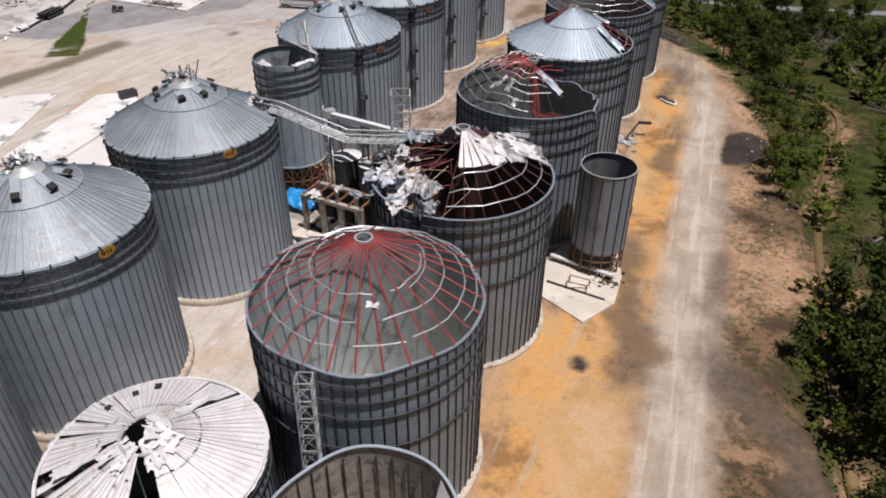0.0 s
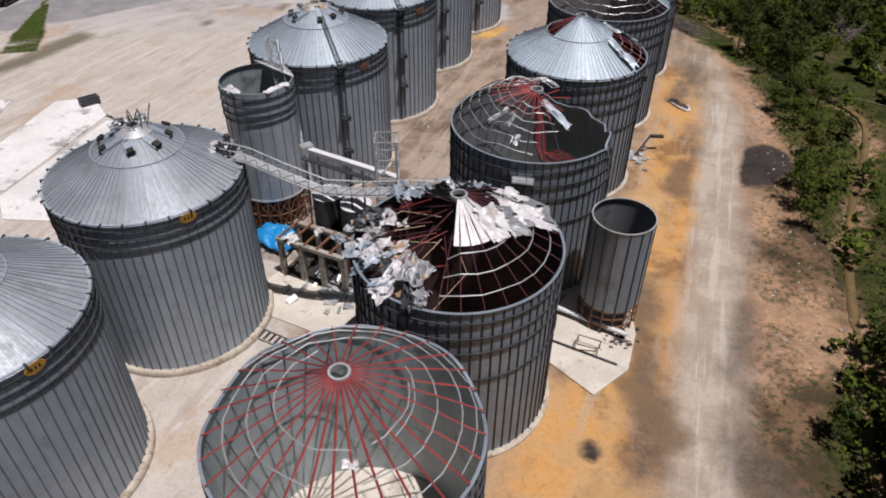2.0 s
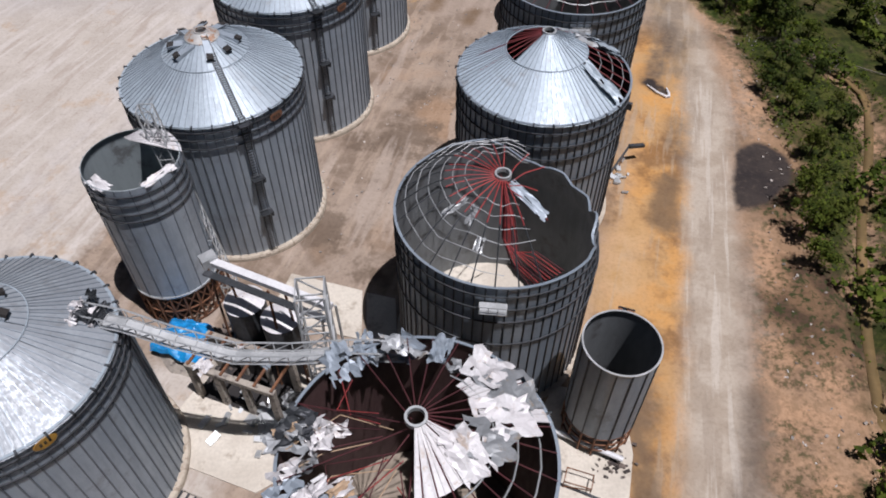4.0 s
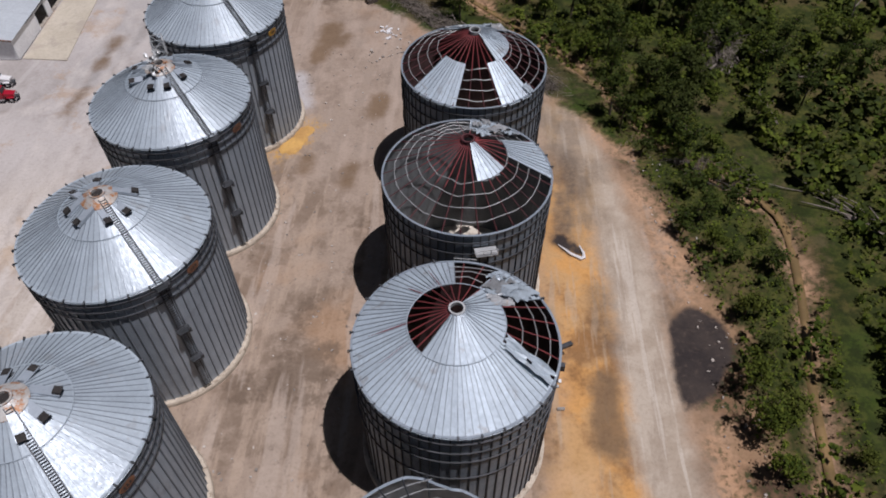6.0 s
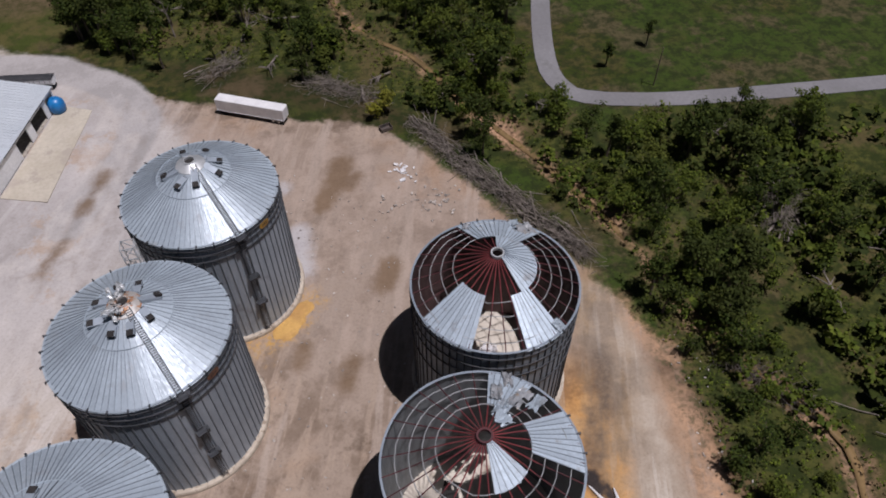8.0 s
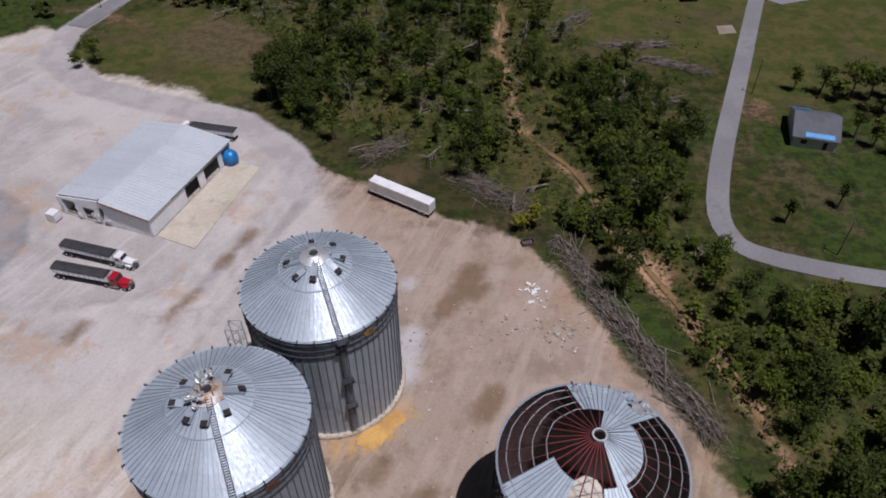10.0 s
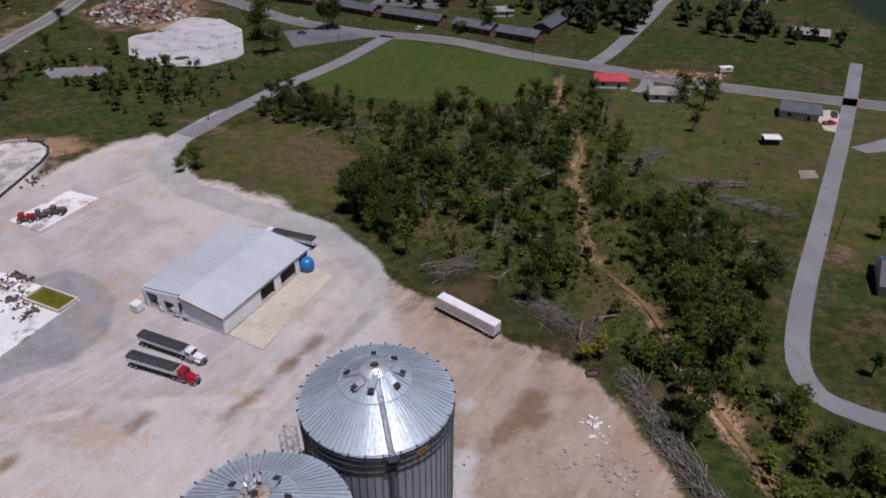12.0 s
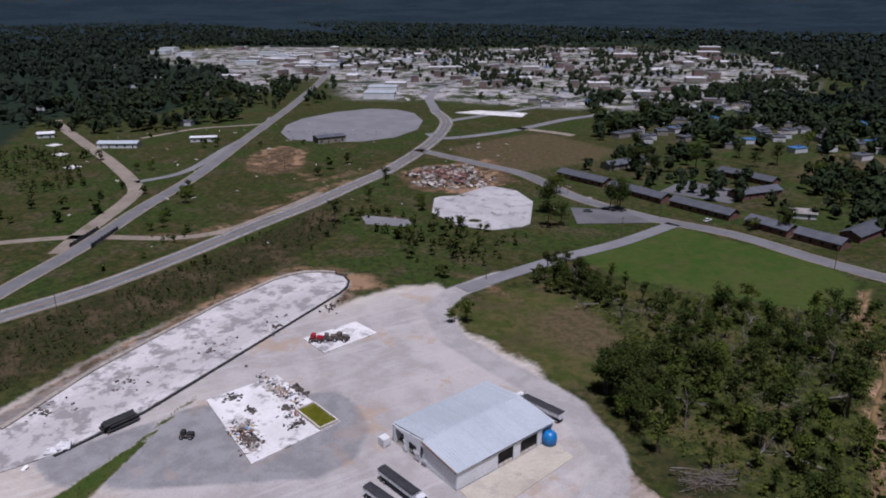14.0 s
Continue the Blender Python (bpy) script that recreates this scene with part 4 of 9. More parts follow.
def ring_shape(rad, z, w, h, bend=None, height=24.0, n=132):
    s = Shape()
    for k in range(n):
        push, drop = bend(360.0 * k / n, z / height) if bend else (0, 0)
        a = 2 * math.pi * k / n
        for dr, dz in ((0, -h / 2), (w, -h / 2), (w, h / 2), (0, h / 2)):
            s.v.append(((rad - push + dr) * math.cos(a), (rad - push + dr) * math.sin(a), z - drop + dz))
    for k in range(n):
        a, b = 4 * k, 4 * ((k + 1) % n)
        s.f += [(a + j, b + j, b + (j + 1) % 4, a + (j + 1) % 4) for j in range(4)]
    return s


def ladder_shape(p, q, side, gap=0.6, rung=0.5, w=0.07):
    p, q, side = Vector(p), Vector(q), Vector(side).normalized() * gap / 2
    s = Shape().beam(p - side, q - side, w).beam(p + side, q + side, w)
    n = int((q - p).length / rung)
    for i in range(1, n):
        c = p + (q - p) * i / n
        s.beam(c - side, c + side, w * 0.8)
    return s


def polar(az, r, z):
    return Vector((r * math.cos(radians(az)), r * math.sin(radians(az)), z))


def bin_body(x, y, eave, label, rings, rad=RAD, bend=None, floor=False, base=0.3, group="round steel grain bins", lining=None, tiers=21, name="grain_bin", seam=None, steel=None, lip=None):
    steel = steel or STEEL_WALL
    seam = seam or STEEL_DARK
    lining = lining or STEEL_IN
    bin_ = thing(name, x, y, 0, 0, label, "grain bin", group)
    part("foundation", Shape().lathe([(rad - 0.6, -0.3), (rad + 0.75, -0.3), (rad + 0.75, base * 0.6), (rad + 0.6, base), (rad - 0.6, base)], 96), bin_, FOOTING, "dusty pale concrete ring foundation")
    up = pose(0, 0, base)
    h = eave - base
    outer, inner = wall_shape(rad, h, bend, tiers)
    for i, tier in enumerate(outer):
        me = tier.mesh("wall_ring", steel, smooth=True) if bend else shared(("tier", rad, h, i, steel.name), lambda: tier.mesh("wall_ring", steel, smooth=True))
        part("wall_ring", me, bin_, at=up)
    part("wall_lining", inner, bin_, lining, at=up, smooth=True)
    if bend:
        for k in range(STIFF):
            az = 360 * (k + 0.5) / STIFF
            s, pts = Shape(), []
            for i in range(13):
                push, drop = bend(az, i / 12)
                pts.append(polar(az, rad + 0.09 - push, h * i / 12 - drop))
            s.tube(pts, 0.1, 4)
            part("stiffener", s, bin_, seam, at=up)
    else:
        st = shared(("stiffener", h, seam.name), lambda: Shape().box((0, 0, h / 2), (0.17, 0.14, h)).mesh("stiffener", seam, 0.02))
        for k in range(STIFF):
            az = 360 * (k + 0.5) / STIFF
            part("stiffener", st, bin_, at=Matrix.Translation(polar(az, rad + 0.09, base)) @ pose(0, 0, 0, 0, 0, az))
    for z in rings:
        part("wind_ring", ring_shape(rad + 0.12, z - base, 0.16, 0.16, bend, h), bin_, STEEL_DARK, at=up)
    part("eave_rim", ring_shape(rad - 0.1, h, 0.3, 0.14, bend, h), bin_, lip or (steel if floor else STEEL_ROOF), at=up)
    if floor:
        part("floor", Shape().lathe([(0.01, 0.36), (rad - 0.1, 0.36)], 64), bin_, floor if floor is not True else CONCRETE, "dusty concrete floor")
    return bin_


def roof_sheets(bin_, eave, keep, rad=RAD, rise=RISE, mat=None, tilt_seed=0):
    mat = mat or STEEL_ROOF
    o = shared(("outer", mat.name, rad), lambda: sheet_mesh("roof_sheet", OUTER, rad * SPLIT, rad + 0.25, rad, rise, mat))
    i_ = shared(("inner", mat.name, rad), lambda: sheet_mesh("roof_sheet", INNER, COLLAR, rad * SPLIT + 0.12, rad, rise, mat))
    rnd = random.Random(tilt_seed)
    for k in range(OUTER):
        az = 360 * (k + 0.5) / OUTER
        if keep("outer", az):
            part("roof_sheet", o, bin_, at=pose(0, 0, eave + rnd.uniform(0, 0.02), rnd.uniform(-0.8, 0.8), rnd.uniform(-0.15, 0.1), az))
    for k in range(INNER):
        az = 360 * (k + 0.5) / INNER
        if keep("inner", az):
            part("roof_sheet", i_, bin_, at=pose(0, 0, eave + 0.05 + rnd.uniform(0, 0.02), rnd.uniform(-0.8, 0.8), rnd.uniform(-0.15, 0.1), az))
    clip = shared("clip", lambda: Shape().box((0.1, 0, 0), (0.55, 0.22, 0.22)).box((0.32, 0, -0.15), (0.1, 0.2, 0.4)).mesh("eave_bracket", STEEL_DARK))
    for k in range(RAFTERS):
        az = 360 * k / RAFTERS
        if keep("outer", az):
            part("eave_bracket", clip, bin_, at=Matrix.Translation(polar(az, rad + 0.12, eave + 0.06)) @ pose(0, 0, 0, 0, 0, az))
    if keep("seam", 0):
        part("roof_seam_ring", ring_shape(rad * SPLIT, 0, 0.1, 0.07), bin_, STEEL_ROOF, at=pose(0, 0, eave + roof_z(rad * SPLIT, rad, rise) + 0.1))


def collar(bin_, eave, mat, rad=RAD, rise=RISE):
    z = eave + roof_z(COLLAR, rad, rise)
    s = Shape().lathe([(COLLAR - 0.12, z - 0.25), (COLLAR + 0.1, z - 0.25), (COLLAR + 0.1, z + 0.25), (COLLAR - 0.12, z + 0.25), (COLLAR - 0.12, z - 0.25)], 24)
    return part("peak_ring", s, bin_, mat)


def skeleton(bin_, eave, rings, rafter_mat, ring_mat, keep=lambda az: True, sag=lambda az, u: 0.0, ring_span=lambda f: [(0, 360)], rad=RAD, rise=RISE, w=0.12, wave=0.22, outer_mat=None, hoop=0.062):
    """Bare roof frame: rafters from the eave to the peak ring and hoops between them."""
    ring_no = bin_.location.y * 0.37

    def spot(az, f):
        r = COLLAR + (rad - COLLAR) * f
        slack = 0.35 * math.sin(math.pi * f) * noise.noise(Vector((az * 0.09, f * 2, eave + ring_no)))
        return polar(az + 2.0 * slack, r, eave + roof_z(r, rad, rise) - sag(az, f) + slack)
    for k in range(RAFTERS):
        az = 360 * (k + 0.5) / RAFTERS
        if keep(az):
            part("rafter", Shape().tube([spot(az, i / 8) for i in range(5)], w * 0.68, 4), bin_, rafter_mat)
            part("rafter", Shape().tube([spot(az, i / 8) for i in range(4, 9)], w * 0.68, 4), bin_, outer_mat or rafter_mat)
    for f in rings:
        for a0, a1 in ring_span(f):
            n = max(2, int((a1 - a0) / 12))
            pts = [spot(a0 + (a1 - a0) * i / n, f) + Vector((0, 0, 0.1 + wave * math.sin(i * 1.9 + f * 9))) for i in range(n + 1)]
            part("hoop", Shape().tube(pts, hoop, 4), bin_, ring_mat)


def vent_mesh(bent):
    """A storm-bent roof vent: a long shallow hood, lifted at its lower end, over a mouth whose shade is painted near
    black.
    """
    tilt = pose(0, 0, 0, 0, 29 - bent, 0)
    s = Shape().box((-0.1, 0, 0.26), (2.1, 0.74, 0.06), tilt=tilt).box((-0.1, 0.35, 0.13), (2.0, 0.05, 0.26), tilt=tilt)
    if bent < 12:
        s.box((-0.1, -0.35, 0.13), (2.0, 0.05, 0.26), tilt=tilt)
    s.paint(1).box((0.7, 0, 0.08), (0.6, 0.62, 0.26), tilt=tilt).box((0.0, 0, 0.0), (1.5, 0.5, 0.1), tilt=pose(0, 0, 0, 0, 29, 0))
    return s.mesh("roof_vent", [STEEL_WALL, DARK])


def closed_bin(x, y, label, eave=25.0, vents=8, vent_skip=(), rust=False, ladder=True, wreck=False, seed=0, sign_az=316, sign_drop=1.5, roof=None):
    b = bin_body(x, y, eave, label, [eave - 0.9, eave - 2.1, eave - 3.5], base=0.75, seam=STEEL_SEAM)
    roof_sheets(b, eave, lambda ring, az: True, tilt_seed=seed, mat=roof)
    collar(b, eave, RUST_STAIN if rust else GALV)
    # Black disc closes the hole and stands in for the shade below it.
    part("peak_opening", Shape().lathe([(0.02, eave + 6.25), (COLLAR - 0.1, eave + 6.25)], 20), b, DARK, "near-black disc painted as shade in the open filling hole")
    part("peak_cap", Shape().lathe([(COLLAR + 0.1, eave + 6.42), (COLLAR + 1.4, eave + 5.73), (COLLAR + 1.42, eave + 5.6)], 30), b, RUST_STAIN if rust else GALV)
    rnd = random.Random(seed + 5)
    for k in range(vents):
        if k in vent_skip:
            continue
        az = 360 * k / vents + 12 + rnd.uniform(-7, 7)
        r = 3.3 + rnd.uniform(-0.3, 0.3)
        bent = rnd.choice((2, 6, 14, 20))
        v = shared(("vent", bent), lambda: vent_mesh(bent))
        part("roof_vent", v, b, at=Matrix.Translation(polar(az, r, eave + roof_z(r))) @ pose(0, 0, 0, rnd.uniform(-14, 14), rnd.uniform(-4, 6), az + rnd.uniform(-28, 28)) @ Matrix.Scale(1.4, 4))
    if wreck:
        for k in range(9):
            me = shared(("wreck", k % 3), lambda: crumple_mesh(40 + k, 1.6, 0.7, 0.5, GALV, 5))
            part("torn_sheet", me, b, at=Matrix.Translation(polar(rnd.uniform(60, 250), rnd.uniform(0.6, 3.0), eave + 6.4 + rnd.uniform(-0.6, 0.8))) @ pose(0, 0, 0, rnd.uniform(-50, 50), rnd.uniform(-50, 50), rnd.uniform(0, 360)))
        for k in range(9):
            p0 = polar(rnd.uniform(0, 360), rnd.uniform(0.3, 1.8), eave + 5.9)
            part("bent_bar", Shape().beam(p0, p0 + Vector((rnd.uniform(-1.2, 1.2), rnd.uniform(-1.2, 1.2), rnd.uniform(0.5, 2.0) * (1.7 if seed == 2 else 0.8))), 0.1), b, STEEL_DARK)
    if ladder:
        az = 293.5
        side = polar(az + 90, 1, 0)
        part("roof_ladder", ladder_shape(polar(az, 1.2, eave + roof_z(1.2) + 0.22), polar(az, RAD + 0.2, eave + 0.22), side, 0.75, 0.32, 0.11), b, STEEL_DARK)
        part("wall_ladder", ladder_shape(polar(az, RAD + 0.65, 1.2), polar(az, RAD + 0.65, eave + 1.0), side, 0.8, 0.45, 0.1), b, STEEL_DARK)
        for z in (eave - 0.2, eave * 0.62, eave * 0.36):
            spot_ = Matrix.Translation(polar(az, RAD + 0.85, z)) @ pose(0, 0, 0, 0, 0, az)
            part("platform", Shape().box((0, 0, 0), (1.1, 1.5, 0.12)), b, STEEL_DARK, "small railed rest platform", at=spot_)
            part("guard_rail", Shape().tube([(0.5, -0.7, 0), (0.5, -0.7, 1.1), (0.5, 0.7, 1.1), (0.5, 0.7, 0)], 0.05, 4), b, STEEL_DARK, at=spot_)
            part("junction_box", Shape().box((-0.1, 0.9, -0.35), (0.8, 0.35, 0.8)), b, STEEL_DARK, at=spot_)
    sg = part("sign", Shape().lathe([(0.01, 0.06), (0.75, 0.06), (0.8, 0.0), (0.01, 0.0)], 20), b, RUST if rust else YELLOW, "oval sign plate on the wall, weathered",
              at=Matrix.Translation(polar(sign_az, RAD + 0.22, eave - sign_drop)) @ pose(0, 0, 0, 0, 0, sign_az) @ pose(0, 0, 0, 0, 90, 0) @ Matrix.Diagonal((0.85, 1.35, 1, 1)))
    part("lettering", Shape().box((-0.02, -0.3, 0.07), (0.5, 0.16, 0.03)).box((-0.02, 0, 0.07), (0.5, 0.16, 0.03)).box((-0.02, 0.3, 0.07), (0.5, 0.16, 0.03)), sg, DARK)
    return b


def between(az, a, b):
    return (az - a) % 360 <= (b - a) % 360


# West row: roofs mostly whole.
closed_bin(-54.0, 44.5, "grey steel grain bin with ladder tower at its side", seed=9)
closed_bin(-47.0, 70.5, "grey steel grain bin with whole conical roof and torn peak", seed=1, wreck=True, sign_az=327, sign_drop=0.75, ladder=False, roof=DULL_ROOF)
closed_bin(-37.0, 97.0, "grey steel grain bin with whole roof and wrecked catwalk head", seed=2, wreck=True, sign_az=310, sign_drop=0.75, ladder=False, roof=DULL_ROOF)
closed_bin(-20.5, 141.6, "grey steel grain bin with whole roof and roof ladder", seed=3, rust=True)
closed_bin(-11.5, 168.8, "grey steel grain bin with rusty peak and bent roof vents", seed=4, rust=True, vent_skip=(1,))
closed_bin(-2.46, 195.3, "grey steel grain bin with bent vents and rust stain", seed=5, rust=True, wreck=True)
closed_bin(7.1, 220.5, "grey steel grain bin with clean roof beside the yard", seed=6, vent_skip=(3,))

R_RINGS = [22.6, 20.4, 18.2, 14.0]

# East row, first bin: bare red frame with wavy hoops over an empty floor.
b1 = bin_body(-7.5, 57.5, 24.0, "roofless grey steel bin with bare red roof frame", R_RINGS, steel=STEEL_OLD, floor=True,
              bend=lambda az, u: (0.25 * max(0, u - 0.7) / 0.3 * (1 + math.sin(radians(az * 5))) * 0.5, 0.22 * max(0, u - 0.8) / 0.2 * (1 + math.sin(radians(az * 7)))))
skeleton(b1, 24.0, (0.42, 0.46, 0.63, 0.82, 0.93), RED, GALV, ring_span=lambda f: {0.42: [(118, 282), (300, 372)], 0.46: [(318, 392)], 0.63: [(20, 268), (286, 380)], 0.93: [(20, 150), (330, 378)]}.get(f, [(-60, 258), (268, 296)]), wave=0.2, hoop=0.075, w=0.155)
collar(b1, 24.0, GALV)
part("torn_sheet", crumple_mesh(7, 1.2, 0.8, 0.3, STEEL_WHITE, 6), b1, at=Matrix.Translation(polar(281, 6.6, 27.3)))

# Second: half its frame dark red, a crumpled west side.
b2 = bin_body(2.85, 83.2, 24.0, "grey steel bin with half its roof torn and crumpled", R_RINGS, steel=STEEL_OLD, floor=DUSTY_SHADED, lining=MAROON_IN)
skeleton(b2, 24.0, (0.5, 0.68, 0.86), MAROON, GALV, keep=lambda az: not between(az, 120, 262) or az % 36 < 13, sag=lambda az, u: 1.6 * (1 - u) if between(az, 110, 262) else 0.0,
         ring_span=lambda f: [(258, 418)], w=0.1, wave=0.09, hoop=0.08)
roof_sheets(b2, 24.0, lambda ring, az: ring == "inner" and between(az, 262, 344) or ring == "outer" and between(az, 8, 46), mat=STEEL_WHITE)
collar(b2, 24.0, GALV)

# Third: frame bent, one side of the rim torn down.
def bend_third(az, u):
    """The east side of the rim, folded in and torn down in a few straight runs."""
    d = (az - 20 + 180) % 360 - 180
    k = min(1.0, max(0.0, 1 - abs(d) / 68) * 3.0) * max(0.0, (u - 0.74) / 0.26)
    jag = abs((az * 0.041) % 1.0 - 0.5)
    return (k * (0.7 + 1.1 * jag), k * (1.5 + 1.6 * abs((az * 0.029 + 0.2) % 1.0 - 0.5) + 0.25 * math.sin(radians(az * 9))))


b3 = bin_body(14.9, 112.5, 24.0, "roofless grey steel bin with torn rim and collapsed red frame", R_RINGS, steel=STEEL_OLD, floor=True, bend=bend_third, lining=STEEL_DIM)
skeleton(b3, 24.0, (0.3, 0.42, 0.54, 0.66, 0.78, 0.9), RED, GALV, keep=lambda az: between(az, 78, 286), sag=lambda az, u: 1.5 * (1 - u) - 1.9 * math.sin(math.pi * u) * (0.6 + 0.4 * math.cos(radians(az - 165))), ring_span=lambda f: [(18 + 64 * f, 286 - 26 * f * (f > 0.7))], wave=0.36, outer_mat=STEEL_DARK, hoop=0.055)
collar(b3, 22.6, GALV)

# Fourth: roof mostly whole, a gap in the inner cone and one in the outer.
b4 = bin_body(25.5, 138.6, 24.0, "grey steel bin with pale roof torn open at two places", R_RINGS, steel=STEEL_OLD, floor=DUSTY_SHADED, lining=MAROON_IN)
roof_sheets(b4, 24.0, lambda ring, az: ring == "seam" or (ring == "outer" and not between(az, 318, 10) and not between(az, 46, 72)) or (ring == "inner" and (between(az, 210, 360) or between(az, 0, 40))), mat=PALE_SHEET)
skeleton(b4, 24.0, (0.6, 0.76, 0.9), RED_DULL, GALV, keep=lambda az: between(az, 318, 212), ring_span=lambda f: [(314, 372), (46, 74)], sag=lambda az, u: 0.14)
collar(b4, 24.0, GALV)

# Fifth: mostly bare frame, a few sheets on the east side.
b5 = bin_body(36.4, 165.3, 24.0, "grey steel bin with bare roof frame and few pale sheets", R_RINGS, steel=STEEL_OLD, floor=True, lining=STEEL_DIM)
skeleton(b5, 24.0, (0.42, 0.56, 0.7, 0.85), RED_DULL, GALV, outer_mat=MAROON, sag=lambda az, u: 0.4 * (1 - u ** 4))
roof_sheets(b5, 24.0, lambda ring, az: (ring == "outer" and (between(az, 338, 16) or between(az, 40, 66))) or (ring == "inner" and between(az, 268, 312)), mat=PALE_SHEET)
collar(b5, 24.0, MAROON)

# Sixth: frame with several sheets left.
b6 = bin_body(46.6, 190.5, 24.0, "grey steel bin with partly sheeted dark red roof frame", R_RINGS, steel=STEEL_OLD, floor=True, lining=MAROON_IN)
skeleton(b6, 24.0, (0.47, 0.62, 0.76, 0.9), RED_DULL, GALV, outer_mat=MAROON, sag=lambda az, u: 0.4 * (1 - u ** 4))
roof_sheets(b6, 24.0, lambda ring, az: (ring == "outer" and (between(az, 196, 236) or between(az, 272, 300) or between(az, 38, 100))) or (ring == "inner" and (between(az, 292, 360) or between(az, 0, 74))), mat=PALE_SHEET)
collar(b6, 24.0, GALV)


# ---- shop, trucks, trailer ----
def frame_from(origin, along_):
    d = Vector((along_[0] - origin[0], along_[1] - origin[1], 0))
    return math.degrees(math.atan2(d.y, d.x)), d.length


def shop():
    """Long metal shed; local x runs along its open east side from the south corner."""
    rz, ln = frame_from((-38.5, 257.8), (-28.4, 288.3))
    b = thing("metal_shop", -38.5, 257.8, 0, rz, "low pale grey metal shed with storm-torn gable and open bays", "shed")
    w, h, top, t = 25.0, 5.0, 6.6, 0.25
    bays = [(13.0, 18.2), (20.6, 26.6), (28.2, 31.6)]
    x = 0.0
    for a, c in bays:
        part("wall_panel", Shape().box(((x + a) / 2, t / 2, h / 2), (a - x, t, h)), b, METAL_WALL)
        part("bay_lintel", Shape().box(((a + c) / 2, t / 2, h - 0.45), (c - a, t, 0.9)), b, METAL_WALL)
        x = c
    part("wall_panel", Shape().box(((x + ln) / 2, t / 2, h / 2), (ln - x, t, h)), b, METAL_WALL)
    part("west_wall", Shape().box((ln / 2, w - t / 2, h / 2), (ln, t, h)), b, METAL_WALL)
    doors = [(12.4, 13.6, 4.6), (15.2, 18.4, 3.6), (20.2, 23.8, 4.5)]
    y = t
    for a, c, dh in doors:
        part("wall_panel", Shape().box((t / 2, (y + a) / 2, h / 2), (t, a - y, h)), b, METAL_WALL)
        part("door_lintel", Shape().box((t / 2, (a + c) / 2, (dh + h) / 2), (t, c - a, h - dh)), b, METAL_WALL)
        y = c
    part("wall_panel", Shape().box((t / 2, (y + w) / 2, h / 2), (t, w - y, h)), b, METAL_WALL)
    part("gable", Shape().add([(0.02, 0, h), (0.02, w, h), (0.02, w / 2, top), (t, 0, h), (t, w, h), (t, w / 2, top)], [(0, 1, 2), (5, 4, 3), (0, 2, 5, 3), (1, 4, 5, 2)]), b, METAL_WALL)
    part("north_wall", Shape().box((ln - t / 2, w / 2, h / 2), (t, w - 2 * t, h)), b, METAL_WALL)
    part("floor", Shape().box((ln / 2, w / 2, 0.03), (ln, w, 0.06)), b, OLD_CONCRETE)
    sheet = {}
    n = 36
    for side in (0, 1):
        s = Shape()
        a, c = Vector((0, -0.4 if side == 0 else w + 0.4, h)), Vector((0, w / 2, top))
        d = (c - a)
        wd = (ln + 0.8) / n
        for px in (0, wd - 0.02):
            for q in (a, c):
                for dz in (0.0, 0.07):
                    s.v.append((px, q.y, q.z + dz + 0.02))
        s.f += [(0, 2, 3, 1), (4, 5, 7, 6), (0, 1, 5, 4), (2, 6, 7, 3), (1, 3, 7, 5), (0, 4, 6, 2)]
        s.beam((0.02, a.y, a.z + 0.09), (0.02, c.y, c.z + 0.09), 0.045)
        sheet[side] = s.mesh("roof_sheet", METAL_ROOF)
        for k in range(n):
            if side == 1 and k < 1:
                continue
            part("roof_sheet", sheet[side], b, at=pose(-0.4 + k * wd, 0, 0))
    part("ridge_cap", Shape().box((ln / 2, w / 2, top + 0.13), (ln + 0.8, 0.5, 0.06)), b, METAL_ROOF)
    part("roof_edge_trim", Shape().beam((-0.45, -0.4, h + 0.05), (-0.45, w / 2, top + 0.08), 0.25).beam((-0.45, w / 2, top + 0.08), (0.7, w / 2 + 0.6, top + 0.12), 0.18), b, RUST, "torn dark red gable trim")
    part("torn_sheet", crumple_mesh(61, 2.4, 1.4, 0.5, METAL_WALL, 7), b, at=pose(-0.5, 11.6, 2.4, 0, 80, 0))
    part("torn_sheet", crumple_mesh(62, 2.0, 1.2, 0.5, METAL_WALL, 7), b, at=pose(-0.5, 14.6, 2.2, 0, 80, 20))
    for py, pz, ph in ((13.9, 2.3, 3.6), (19.4, 2.0, 3.2)):
        part("torn_sheet", crumple_mesh(int(63 + py), 1.0, ph, 0.35, METAL_WALL, 6), b, at=pose(-0.45, py, pz, 90, 0, 80))
    part("door_track", Shape().box((ln * 0.55, -0.15, h - 0.2), (ln * 0.62, 0.3, 0.25)), b, STEEL_DARK)
    return b


shop()
piece("pavement", Shape().slab([(-38.0, 258.2), (-28.4, 254.2), (-20.6, 283.8), (-28.0, 288.0)], -0.1, 0.05), APRON, "pale tan concrete apron before the shed", "apron", kind="structure")


def tank():
    b = thing("blue_tank", -28.0, 285.8, 0, 20, "round blue plastic tank standing in a bay of the shed", "tank")
    b.scale = (0.8, 0.8, 0.84)
    part("shell", Shape().lathe([(0.05, 0.05), (1.9, 0.05), (2.3, 0.9), (2.4, 2.0), (2.2, 3.2), (1.3, 4.2), (0.05, 4.4)], 28), b, BLUE_TANK, smooth=True)
    part("lid", Shape().lathe([(0.45, 4.3), (0.5, 4.55), (0.05, 4.6)], 16), b, BLUE_TANK)


tank()
